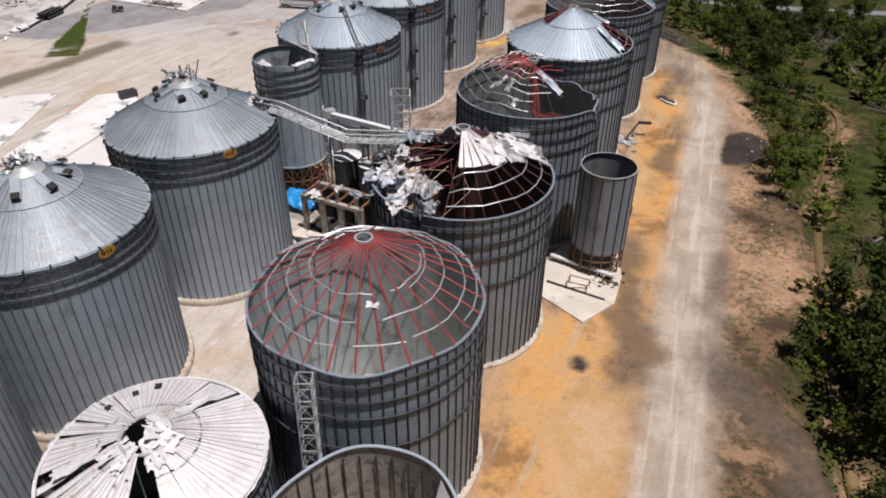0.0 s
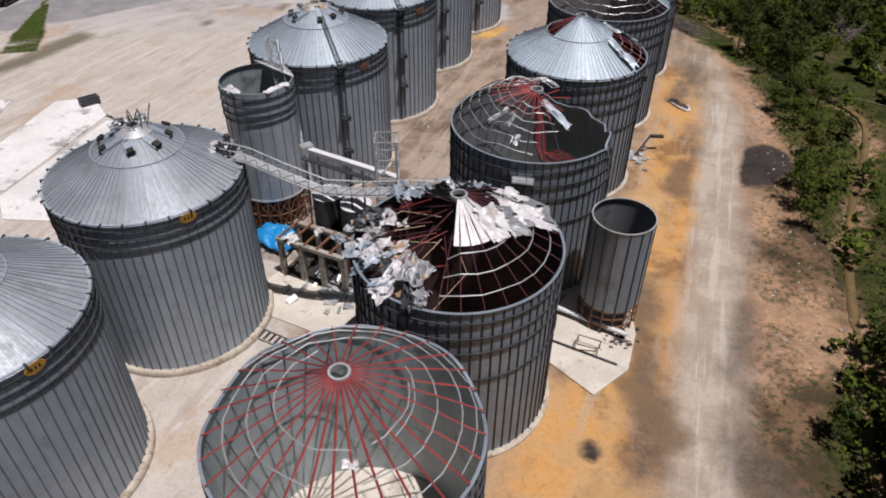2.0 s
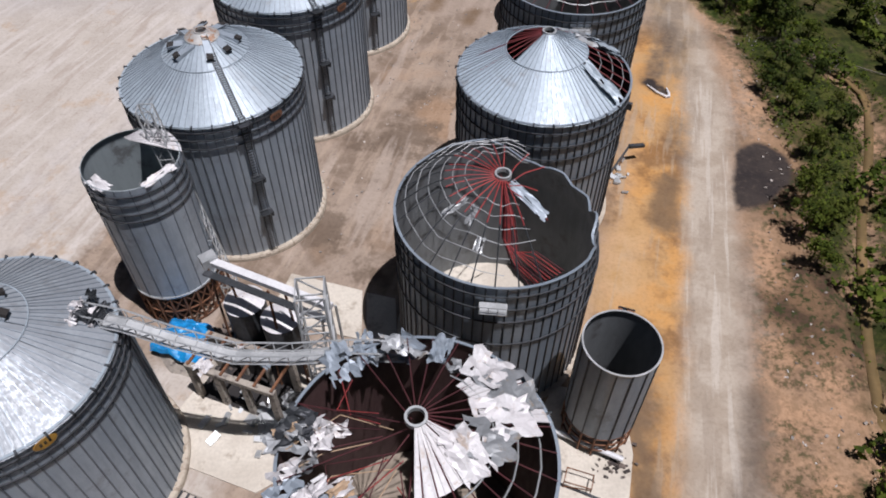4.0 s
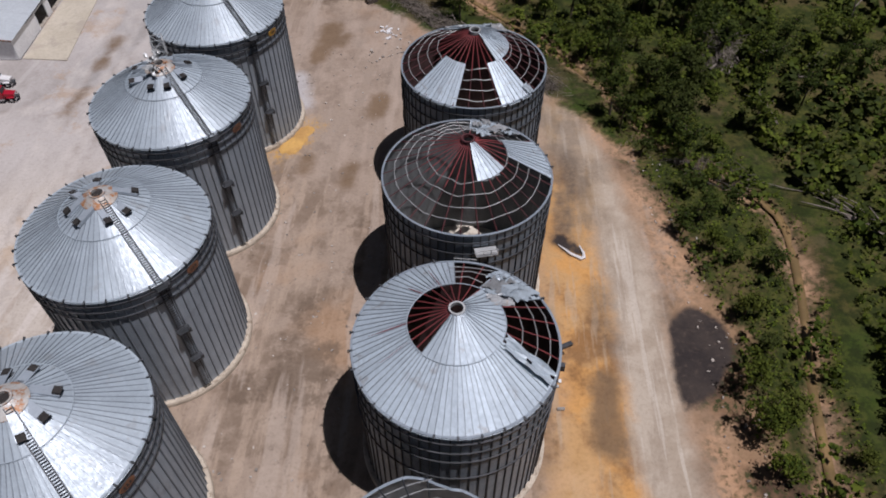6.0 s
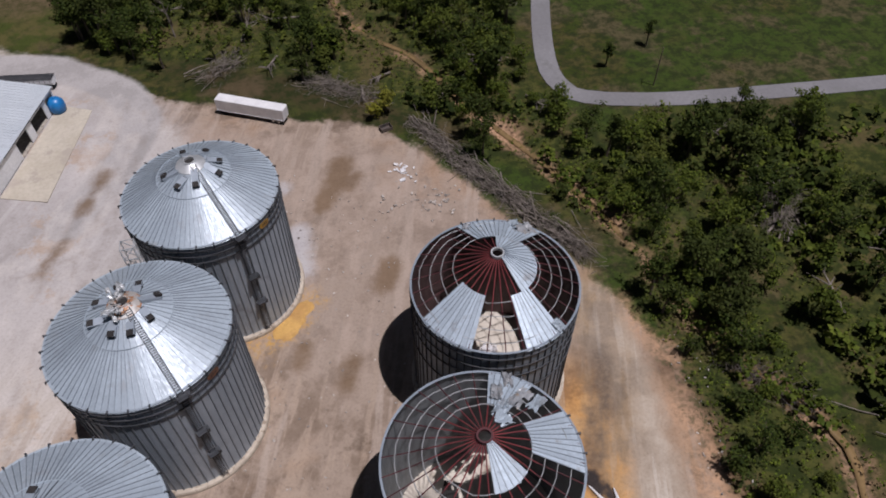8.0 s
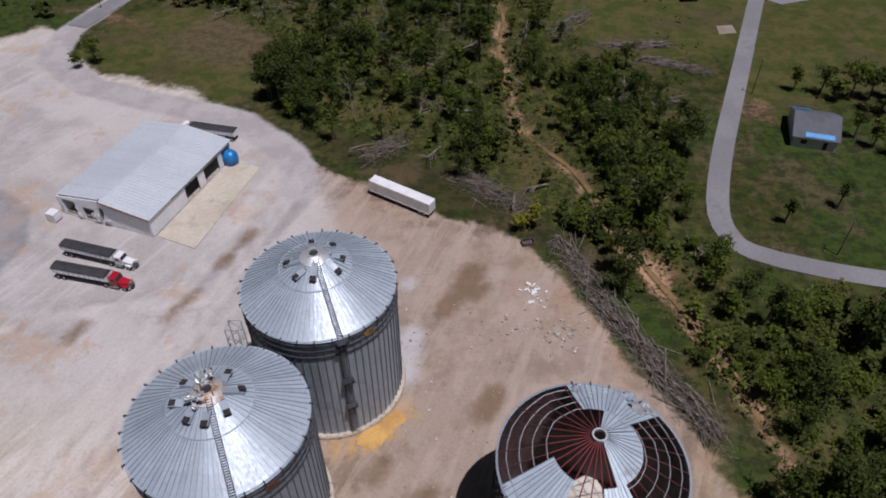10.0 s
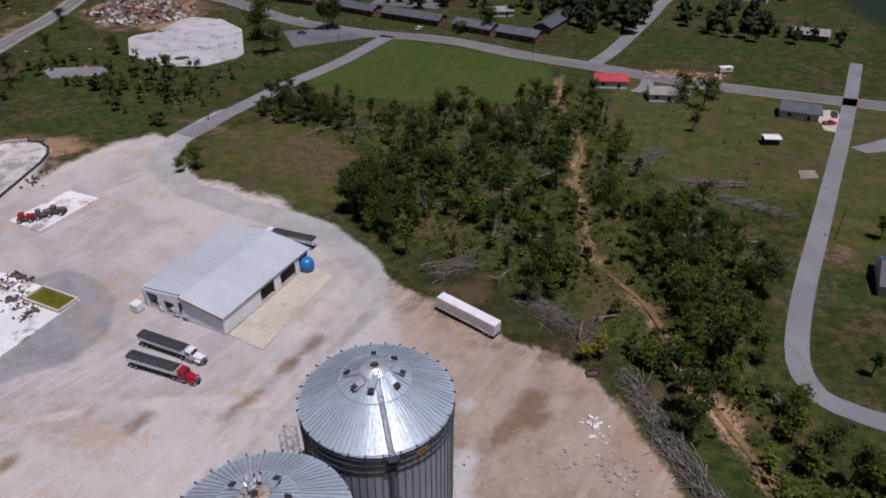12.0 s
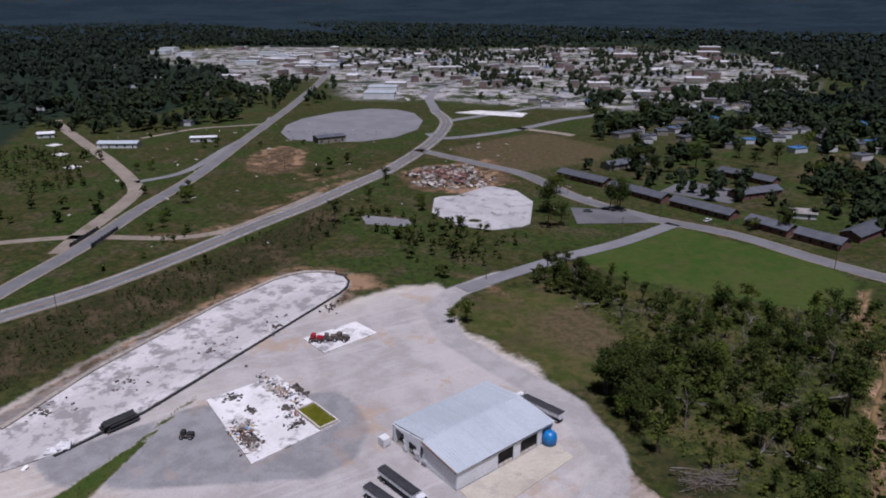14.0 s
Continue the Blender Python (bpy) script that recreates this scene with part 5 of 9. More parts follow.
part("louvre", Shape().box((0, 0, 1.0), (1.9, 0.1, 1.2)), piece("generator_box", Shape().box((0, 0, 1.1), (2.2, 2.4, 2.2)), WHITE, "white metal unit against the shed gable", "cabinet", bevel=0.05, at=pose(-63.2, 263.4, 0, 0, 0, 72)), METAL_WALL, at=pose(0, -1.23, 0))


def wheel_mesh():
    s = Shape().lathe([(0.3, -0.14), (0.48, -0.15), (0.52, -0.1), (0.52, 0.1), (0.48, 0.15), (0.3, 0.14)], 18)
    s.paint(1).lathe([(0.02, -0.08), (0.3, -0.1), (0.3, 0.1), (0.02, 0.08)], 12)
    m = s.mesh("wheel", [BLACK, CHROME])
    m.transform(Matrix.Rotation(radians(90), 4, "X"))
    return m


def put_wheels(b, spots):
    w = shared("wheel", wheel_mesh)
    for x in spots:
        for y in (-1.05, 1.05):
            part("wheel", w, b, at=pose(x, y, 0.52))


def grain_truck(x, y, rz, cab, label, tractor=True):
    """Tractor with a covered hopper trailer; local x points forward, 0 at the trailer's tail."""
    b = thing("grain_truck", x, y, 0, rz, label, "truck", "grain trucks by the shed")
    s = Shape()
    prof = [(-1.27, 2.9), (-1.27, 1.9), (-0.7, 1.1), (0.7, 1.1), (1.27, 1.9), (1.27, 2.9)]
    ends = (0.15, 12.6)
    s.add([(px, yy, zz) for px in ends for yy, zz in prof], [tuple(range(6)), tuple(range(11, 5, -1))] + [(i, i + 6, (i + 1) % 6 + 6, (i + 1) % 6) for i in range(6)])
    part("trailer_body", s, b, METAL_WALL, "silver ribbed hopper body")
    for px in np.arange(0.7, 12.4, 1.2):
        part("side_rib", Shape().box((px, 1.3, 2.35), (0.08, 0.06, 1.1)).box((px, -1.3, 2.35), (0.08, 0.06, 1.1)), b, CHROME)
    s = Shape()
    n = 10
    for i in range(n + 1):
        px = 0.1 + 12.55 * i / n
        for j in range(7):
            a = math.pi * j / 6
            s.v.append((px, 1.32 * math.cos(a), 2.9 + (0.42 + 0.03 * math.sin(i * 2.3)) * math.sin(a)))
    s.f += [(i * 7 + j, i * 7 + j + 1, i * 7 + j + 8, i * 7 + j + 7) for i in range(n) for j in range(6)] + [tuple(range(6, -1, -1)), tuple(n * 7 + j for j in range(7))]
    part("tarpaulin", s, b, TARP_BLACK, "black roll tarpaulin")
    part("chassis", Shape().box((6.5, 0, 0.95), (12.6, 0.9, 0.22)), b, STEEL_DARK)
    part("landing_gear", Shape().box((9.6, 0.6, 0.55), (0.15, 0.15, 0.9)).box((9.6, -0.6, 0.55), (0.15, 0.15, 0.9)), b, STEEL_DARK)
    put_wheels(b, (1.0, 2.3))
    if tractor:
        part("tractor_frame", Shape().box((14.6, 0, 0.85), (6.6, 0.9, 0.25)), b, STEEL_DARK)
        part("cab", Shape().add([(13.4, -1.15, 1.0), (15.2, -1.15, 1.0), (15.2, -1.15, 2.2), (14.9, -1.1, 3.0), (13.4, -1.1, 3.1), (13.4, 1.15, 1.0), (15.2, 1.15, 1.0), (15.2, 1.15, 2.2), (14.9, 1.1, 3.0), (13.4, 1.1, 3.1)],
             [(0, 1, 2, 3, 4), (9, 8, 7, 6, 5), (0, 5, 6, 1), (1, 6, 7, 2), (2, 7, 8, 3), (3, 8, 9, 4), (4, 9, 5, 0)]), b, cab, bevel=0.06)
        part("bonnet", Shape().add([(15.2, -0.85, 1.0), (17.3, -0.75, 1.0), (17.3, -0.75, 1.75), (15.2, -0.85, 2.1), (15.2, 0.85, 1.0), (17.3, 0.75, 1.0), (17.3, 0.75, 1.75), (15.2, 0.85, 2.1)],
             [(0, 1, 2, 3), (7, 6, 5, 4), (0, 4, 5, 1), (1, 5, 6, 2), (2, 6, 7, 3), (3, 7, 4, 0)]), b, cab, bevel=0.06)
        part("windscreen", Shape().add([(15.22, -1.0, 2.22), (15.22, 1.0, 2.22), (14.94, 0.95, 2.95), (14.94, -0.95, 2.95)], [(0, 1, 2, 3)]), b, GLASS)
        for sy in (-1, 1):
            part("side_window", Shape().box((14.3, sy * 1.15, 2.5), (0.9, 0.04, 0.6)), b, GLASS)
            part("fender", Shape().box((16.5, sy * 1.0, 1.15), (1.5, 0.5, 0.2)), b, cab, bevel=0.05)
            part("exhaust_stack", Shape().tube([(13.3, sy * 0.95, 1.0), (13.3, sy * 0.95, 3.6)], 0.09), b, CHROME)
            part("fuel_tank", Shape().tube([(13.9, sy * 1.0, 0.75), (15.2, sy * 1.0, 0.75)], 0.32, 12), b, CHROME)
            part("headlight", Shape().box((17.3, sy * 0.9, 1.25), (0.1, 0.3, 0.2)), b, CHROME)
        part("bumper", Shape().box((17.45, 0, 0.7), (0.2, 2.3, 0.35)), b, CHROME, bevel=0.03)
        part("grille", Shape().box((17.33, 0, 1.35), (0.06, 1.1, 0.65)), b, CHROME)
        put_wheels(b, (12.1, 13.3, 16.5))
    return b


rz_t, _ = frame_from((-54.9, 245.5), (-36.5, 241.6))
grain_truck(-55.0, 245.8, rz_t, RED_CAB, "red tractor with black-tarped silver hopper trailer")
grain_truck(-56.0, 252.6, rz_t - 3, WHITE, "white tractor with black-tarped silver hopper trailer")
grain_truck(-29.0, 296.0, rz_t + 180, WHITE, "parked hopper trailer behind the shed with black tarpaulin")


def van_trailer(x0, y0, x1, y1):
    rz, ln = frame_from((x0, y0), (x1, y1))
    b = thing("box_trailer", x0, y0, 0, rz, "long white box trailer standing alone on the yard", "trailer")
    part("box", Shape().box((ln / 2, 1.3, 2.6), (ln, 2.6, 2.9)), b, WHITE, bevel=0.05)
    part("roof", Shape().box((ln / 2, 1.3, 4.08), (ln - 0.1, 2.5, 0.06)), b, WHITE)
    part("bottom_rail", Shape().box((ln / 2, -0.01, 1.2), (ln, 0.06, 0.18)).box((ln / 2, 2.61, 1.2), (ln, 0.06, 0.18)), b, METAL_WALL)
    part("underframe", Shape().box((ln / 2, 1.3, 1.03), (ln - 0.6, 1.0, 0.2)), b, STEEL_DARK)
    part("rear_door", Shape().box((ln + 0.03, 0.68, 2.6), (0.06, 1.2, 2.6)), b, WHITE)
    part("rear_door", Shape().box((ln + 0.03, 1.92, 2.6), (0.06, 1.2, 2.6)), b, WHITE)
    part("landing_gear", Shape().box((3, 0.6, 0.5), (0.15, 0.15, 1.0)).box((3, 2.0, 0.5), (0.15, 0.15, 1.0)), b, STEEL_DARK)
    w = shared("wheel", wheel_mesh)
    for px in (ln - 1.5, ln - 2.8):
        for py in (0.25, 2.35):
            part("wheel", w, b, at=pose(px, py, 0.52))


van_trailer(7.9, 274.1, 22.4, 265.4)

# ---- roads ----
def road(name, line, width, mat, label, z=0.06, shoulder=0.0):
    if shoulder:
        piece("road_shoulder", strip(line, width + shoulder, z - 0.03), TRACK, "pale dirt shoulder along the road", "shoulder", kind="structure")
    return piece(name, strip(line, width, z), mat, label, "road", kind="structure")


road("road", STREET, 8.5, ASPHALT_MID, "worn grey town street", shoulder=2.0)
road("road", HIGHWAY, 9.6, ASPHALT_MID, "two-lane grey highway", shoulder=2.5)
road("road", RAIL, 7.4, ASPHALT_MID, "raised grey carriageway by the town", 0.25, 2.4)
road("road", EAST_ROAD, 5.2, ASPHALT, "narrow bending asphalt lane")
road("road", ENTRANCE, 7.5, ASPHALT, "cracked grey entrance drive")
for off in (-0.18, 0.18):
    piece("lane_marking", strip(HIGHWAY, 0.16, 0.085, 6.0, off), YELLOW, "double yellow centre line", "marking", kind="structure")
for off in (-4.2, 4.2):
    piece("lane_marking", strip(HIGHWAY, 0.18, 0.085, 6.0, off), PAINT_WHITE, "white edge line", "marking", kind="structure")


# ---- trees and brush ----
def leaf_clump(s, c, size, n, rnd):
    """Loose leaf sprays round a point, most of them facing up and outward."""
    for _ in range(n):
        d = Vector((rnd.gauss(0, 1), rnd.gauss(0, 1), rnd.gauss(0, 0.75)))
        p = c + d * size * 0.55
        face = (d.normalized() * 0.8 + Vector((rnd.uniform(-0.6, 0.6), rnd.uniform(-0.6, 0.6), 0.55))).normalized()
        u = face.cross(Vector((rnd.uniform(-1, 1), rnd.uniform(-1, 1), rnd.uniform(-1, 1)))).normalized()
        v = face.cross(u) * size * rnd.uniform(0.16, 0.32)
        u = u * size * rnd.uniform(0.24, 0.5)
        s.add([p - u, p - v * 0.9, p + u, p + v], [(0, 1, 2, 3)])


def tree_meshes(seed, height, spread, clumps, leaves, mat, leafy=1.0, clump=0.9):
    rnd = random.Random(seed)
    wood, crown = Shape(), Shape()
    lean = Vector((rnd.uniform(-0.08, 0.08), rnd.uniform(-0.08, 0.08), 1))
    top = lean * height * 0.8
    wood.tube([(0, 0, -0.4), lean * height * 0.35, top], [height * 0.028, height * 0.02, 0.05], 7)
    tips = []
    for k in range(9):
        a, f = rnd.uniform(0, 6.28), rnd.uniform(0.3, 0.85)
        p = lean * height * f
        ln = spread * rnd.uniform(0.5, 1.0) * (1.15 - 0.5 * f)
        q = p + Vector((math.cos(a) * ln, math.sin(a) * ln, ln * rnd.uniform(0.25, 0.8)))
        wood.tube([p, (p + q) / 2 + Vector((0, 0, -0.1 * ln)), q], [height * 0.011, height * 0.007, 0.03], 5)
        tips.append((p, q))
    tips.append((lean * height * 0.6, top))
    for _ in range(int(clumps * leafy)):
        p, q = rnd.choice(tips)
        c = p.lerp(q, rnd.uniform(0.45, 1.1)) + Vector((rnd.gauss(0, 1), rnd.gauss(0, 1), rnd.gauss(0, 0.7))) * spread * 0.2
        leaf_clump(crown, c, clump * rnd.uniform(0.7, 1.3), leaves, rnd)
    return wood.mesh("trunk", BARK), crown.mesh("crown", mat)


KINDS = [
    tree_meshes(11, 11, 4.2, 95, 12, LEAF),
    tree_meshes(12, 9, 3.6, 80, 12, LEAF),
    tree_meshes(13, 12.5, 4.0, 85, 12, LEAF_DARK),
    tree_meshes(14, 8, 3.2, 60, 12, LEAF_DARK, 0.8),
    tree_meshes(15, 10, 3.0, 36, 10, LEAF, 0.6),
    tree_meshes(16, 6.0, 2.8, 60, 12, LEAF),
    tree_meshes(17, 6.0, 2.6, 55, 12, LEAF_YELLOW),
    tree_meshes(18, 14, 5.0, 130, 12, LEAF_DARK),
    tree_meshes(19, 12, 1.7, 62, 12, LEAF_DARK, 1.0, 0.8),
    tree_meshes(20, 13, 3.6, 52, 11, LEAF, 0.7),
    tree_meshes(21, 9, 2.2, 64, 12, LEAF),
]


def tree(kind, x, y, scale, label="", group="trees along the creek", name="tree"):
    t = thing(name, x, y, ground_z(x, y), random.uniform(0, 360), label or "leafy green deciduous tree with broken limbs", "tree", group)
    t.scale = (scale, scale, scale * random.uniform(0.85, 1.15))
    part("trunk", KINDS[kind][0], t)
    part("crown", KINDS[kind][1], t)
    return t


def tree_stand(points, kinds, low, high, label, seed, name="tree_stand"):
    """Many trees of the same kinds, joined into one stand."""
    rnd = random.Random(seed)
    parts_ = []
    for me in [m for k in kinds for m in KINDS[k]]:
        co = np.empty(len(me.vertices) * 3)
        me.vertices.foreach_get("co", co)
        tot = np.empty(len(me.polygons), int)
        me.polygons.foreach_get("loop_total", tot)
        ids = np.empty(len(me.loops), int)
        me.loops.foreach_get("vertex_index", ids)
        parts_.append((co.reshape(-1, 3), tot, ids, me.materials[0]))
    mats = []
    for p_ in parts_:
        if p_[3] not in mats:
            mats.append(p_[3])
    cos, tots, idss, slots, base = [], [], [], [], 0
    for x, y in points:
        k, s_, a = rnd.randrange(len(kinds)), rnd.uniform(low, high), rnd.uniform(0, 6.28)
        turn = np.array([[math.cos(a), math.sin(a), 0], [-math.sin(a), math.cos(a), 0], [0, 0, rnd.uniform(0.85, 1.15)]]) * s_
        for co, tot, ids, mat in parts_[2 * k:2 * k + 2]:
            cos.append(co @ turn + np.array([x, y, ground_z(x, y)]))
            tots.append(tot)
            idss.append(ids + base)
            slots.append(np.full(len(tot), mats.index(mat)))
            base += len(co)
    co, tot, ids = np.concatenate(cos), np.concatenate(tots), np.concatenate(idss)
    me = bpy.data.meshes.new(name)
    me.vertices.add(len(co))
    me.vertices.foreach_set("co", co.ravel())
    me.loops.add(len(ids))
    me.loops.foreach_set("vertex_index", ids)
    me.polygons.add(len(tot))
    me.polygons.foreach_set("loop_start", np.concatenate([[0], np.cumsum(tot)[:-1]]))
    for mat in mats:
        me.materials.append(mat)
    me.polygons.foreach_set("material_index", np.concatenate(slots))
    me.update(calc_edges=True)
    return tagged(new(name, me), label, "trees", kind="stuff")


def scatter(poly, count, gap, seed, avoid=lambda x, y: False):
    rnd = random.Random(seed)
    xs, ys = [p[0] for p in poly], [p[1] for p in poly]
    out, tries = [], 0
    while len(out) < count and tries < count * 40:
        tries += 1
        x, y = rnd.uniform(min(xs), max(xs)), rnd.uniform(min(ys), max(ys))
        if inside(poly, np.array([x]), np.array([y]))[0] < 0 or avoid(x, y) or any((x - a) ** 2 + (y - b) ** 2 < gap * gap for a, b in out):
            continue
        out.append((x, y))
    return out


def near_creek(x, y, d=3.2):
    return along(CREEK, np.array([x]), np.array([y]))[0] < d


random.seed(3)
TALL_MID = [(-22, 317), (-17, 307), (-12, 320), (-9, 330), (-12, 362), (-4, 297), (11, 316), (13, 341), (21, 392), (29, 371), (33, 291), (38, 288), (31, 287), (54, 361), (51, 325), (64, 307), (65, 298), (69, 293), (72, 284), (61, 300), (87, 305), (86, 293), (-65, 382), (-57, 374), (-75, 396), (-49, 391)]
TALL_REST = [(86, 401), (83, 391), (56, 377), (37, 413), (58, 326), (-8, 367), (-35, 384), (17, 339), (2, 329), (-1, 316), (44, 332), (74, 274), (68, 268), (78, 280), (-24, 325), (-14, 312), (-71, 389), (-62, 389), (60, 352), (48, 385), (50, 400), (30, 355)]
TALL_EAST = [(35, 287), (59, 297), (66, 288), (72, 288), (71, 296), (84, 292), (73, 264), (71, 266), (63, 248), (63, 243), (56, 261), (86, 240), (89, 235), (94, 235), (79, 225), (82, 221), (88, 219), (100, 238), (95, 227), (82, 210), (75, 241), (81, 245), (93, 216), (106, 232), (112, 222), (101, 208)]
for x, y in TALL_MID + TALL_REST + TALL_EAST:
    if not near_creek(x, y, 2.2):
        tree(random.choice((0, 2, 3, 7, 8, 8, 9, 10, 4)), x, y, random.uniform(0.66, 1.05))
tree_stand(scatter(WOOD_MID, 64, 4.4, 27, near_creek), (2, 3, 8, 10, 7, 2), 0.5, 0.95, "young trees and saplings in the brush", 44)
WOODS = scatter(WOOD_MID, 62, 4.4, 21, lambda x, y: near_creek(x, y) or noise.noise(Vector((x * 0.04, y * 0.04, 2.0))) < 0.06)
for x, y in WOODS:
    tree(random.choice((0, 1, 8, 3, 4, 5, 9, 10)), x, y, random.uniform(0.45, 0.85))
tree_stand(scatter(WOOD_EAST[:-2] + [(150, 228), (150, 60)], 54, 4.6, 22, lambda x, y: near_creek(x, y) or noise.noise(Vector((x * 0.045, y * 0.045, 5.0))) < 0.1), (0, 1, 2, 3, 4, 9, 7, 8), 0.6, 1.05, "dense stand of green trees beyond the creek", 41)
tree_stand(scatter([(84, 198), (100, 192), (128, 180), (150, 200), (136, 232), (98, 243), (84, 236)], 24, 5.6, 26, near_creek), (2, 7, 0, 10), 0.6, 0.95, "tall dark trees by the bend of the lane", 43)
for x, y in scatter(BANK, 30, 4.0, 23, lambda x, y: near_creek(x, y, 3.6)):
    tree(random.choice((1, 3, 5)), x, y, random.uniform(0.4, 0.75))
for x, y, s in ((-25, 317, 0.9), (-18, 311, 1.0), (-11, 308, 0.85), (-20, 320, 1.05), (-13, 319, 0.9), (-30, 328, 0.7), (29, 281, 0.75), (35, 283, 0.9), (38, 288, 0.95), (30, 290, 0.8)):
    tree(random.choice((2, 7, 10)), x, y, s, "broad dark green tree at the edge of the woods", "trees at the edge of the woods")
tree_stand(scatter([(-80, 384), (-79, 397), (-68, 400), (-48, 388), (-46, 380), (-66, 372)], 34, 3.0, 47), (2, 7, 3, 10), 0.4, 0.75, "dense dark bushes at the corner of the field", 46)
tree_stand(scatter([(0, 330), (14, 312), (40, 300), (52, 330), (40, 380), (0, 386), (-24, 376)], 30, 7.0, 48, near_creek), (2, 7, 10), 0.75, 1.15, "tall dark trees standing over the brush", 49)
tree_stand(scatter(SHRUBS, 55, 3.2, 24, lambda x, y: near_creek(x, y, 3.0) or along(EAST_ROAD, np.array([x]), np.array([y]))[0] < 7), (1, 3, 5, 4, 2), 0.45, 0.85, "young trees and shrubs by the narrow lane", 42)
tree_stand(scatter([(124, 324), (172, 320), (192, 292), (160, 288), (148, 300), (139, 311)], 34, 4.6, 29), (0, 2, 7, 10), 0.75, 1.1, "dark trees behind the house with blue tarpaulins", 45)
# Trees by the houses, the lots and the carriageway.
for x, y in [(-112, 472), (-116, 480), (-124, 510), (-86, 492), (-82, 496), (-92, 587), (-99, 595), (-104, 588), (-189, 756), (-180, 745), (-166, 691), (-158, 700), (-81, 648), (-54, 665), (-1, 500), (16, 550), (-66, 763), (-28, 653), (-17, 720), (19, 610), (0, 618), (-147, 807), (-158, 774), (-342, 809), (-318, 807), (-120, 640), (-40, 640), (40, 600), (12, 640)]:
    tree(random.choice((0, 2, 7, 7)), x, y, random.uniform(0.95, 1.3), "broad dark green tree beside the houses", "trees by the houses")
for x, y in [(-790, 752), (-577, 632), (-289, 384), (-306, 400), (-374, 425), (-685, 932), (-489, 735), (-172, 443), (-562, 610), (-576, 666), (-219, 473), (-263, 350), (-458, 401), (-546, 721), (-641, 791), (-298, 392), (-380, 418), (-270, 356), (-196, 400), (-150, 400), (-130, 412), (-205, 440), (-140, 385)]:
    tree(random.choice((0, 2, 3)), x, y, random.uniform(0.55, 0.9) if x > -500 else 1.3, "dark scrubby tree near the carriageway", "trees by the carriageway")
# Single trees that stand out.
for kind, x, y, s in ((7, 54.5, 64, 0.95), (7, 58, 72, 1.0), (7, 54, 55, 1.0), (2, 60, 63, 1.1), (7, 62, 80, 0.95), (0, 50.5, 58, 0.7), (7, 53, 47, 0.95), (7, 65, 71, 1.0), (7, 62, 55, 1.0), (2, 67, 80, 1.0), (7, 80.5, 197.5, 0.7), (7, 88, 198, 0.95), (2, 80.5, 193, 0.75), (7, 90, 188, 0.95), (7, -24, 316, 0.95), (7, -19, 323, 1.0), (2, -15, 309, 0.95), (7, -25, 326, 0.8), (2, -11, 303, 0.8), (7, -14, 331, 0.95), (8, -8, 322, 1.0), (7, -4, 338, 0.9), (7, 95, 195, 1.0), (2, 88, 181, 0.9), (3, 63, 88, 0.8), (2, 47, 46, 0.7), (7, 58, 68, 0.7), (0, 70, 132, 0.72), (5, 72, 126, 1.0), (1, 66, 119, 0.7), (0, 67, 125, 0.7), (2, 82, 165, 0.7), (3, 83, 172, 0.8), (1, 80, 158, 0.6), (7, -103, 451, 1.1), (2, -98, 456, 1.0), (2, -84, 498, 0.9), (0, -176, 447, 0.7), (1, -171, 441, 0.7), (3, -124, 427, 0.6), (0, -82, 336, 0.75), (5, -86, 333, 0.7),
                      (8, 103, 266, 0.72), (8, 117, 271.5, 0.72), (10, 135, 296, 0.95), (8, 132, 300, 0.9), (5, 138, 293, 0.9), (6, 46, 264, 0.9), (6, 43, 262, 0.7), (3, 60, 262, 0.9), (0, 83, 420, 1.1), (2, 90, 414, 1.0), (1, 96, 425, 0.9), (3, -62, 612, 1.0), (7, -71, 613, 1.1), (2, -5, 512, 0.9), (0, -16, 498, 0.7)):
    tree(kind, x, y, s, "", "single trees")


def snag_mesh(seed, height):
    rnd, s = random.Random(seed), Shape()
    lean = Vector((rnd.uniform(-0.2, 0.2), rnd.uniform(-0.2, 0.2), 1))
    s.tube([(0, 0, -0.3), lean * height * 0.5, lean * height], [0.26, 0.18, 0.06], 6)
    for _ in range(9):
        f, a = rnd.uniform(0.35, 0.95), rnd.uniform(0, 6.28)
        p = lean * height * f
        q = p + Vector((math.cos(a), math.sin(a), rnd.uniform(0.5, 1.6))) * rnd.uniform(0.8, 2.8)
        s.tube([p, (p + q) / 2 + Vector((0, 0, rnd.uniform(-0.3, 0.3))), q], [0.13, 0.1, 0.03], 5)
    return s.mesh("dead_tree", WOOD_DEAD)


SNAGS = [snag_mesh(60 + k, h) for k, h in enumerate((6, 8, 9.5, 5))]
for k, (x, y) in enumerate(scatter(WOOD_MID, 48, 6, 31, near_creek) + scatter(WOOD_EAST, 30, 8, 32, near_creek)):
    ob = new("dead_tree", SNAGS[k % 4])
    down = k % 3 != 0
    ob.matrix_basis = pose(x, y, ground_z(x, y) + (0.7 if down else 0), 0, 0, 77 * k % 360) @ pose(0, 0, 0, 82 if down else 0) @ Matrix.Scale(1.0 + 0.07 * (k % 5), 4)
    tagged(ob, "bare fallen trunk lying in the brush" if down else "bare storm-stripped trunk with broken limbs", "dead tree", "dead trees in the brush")


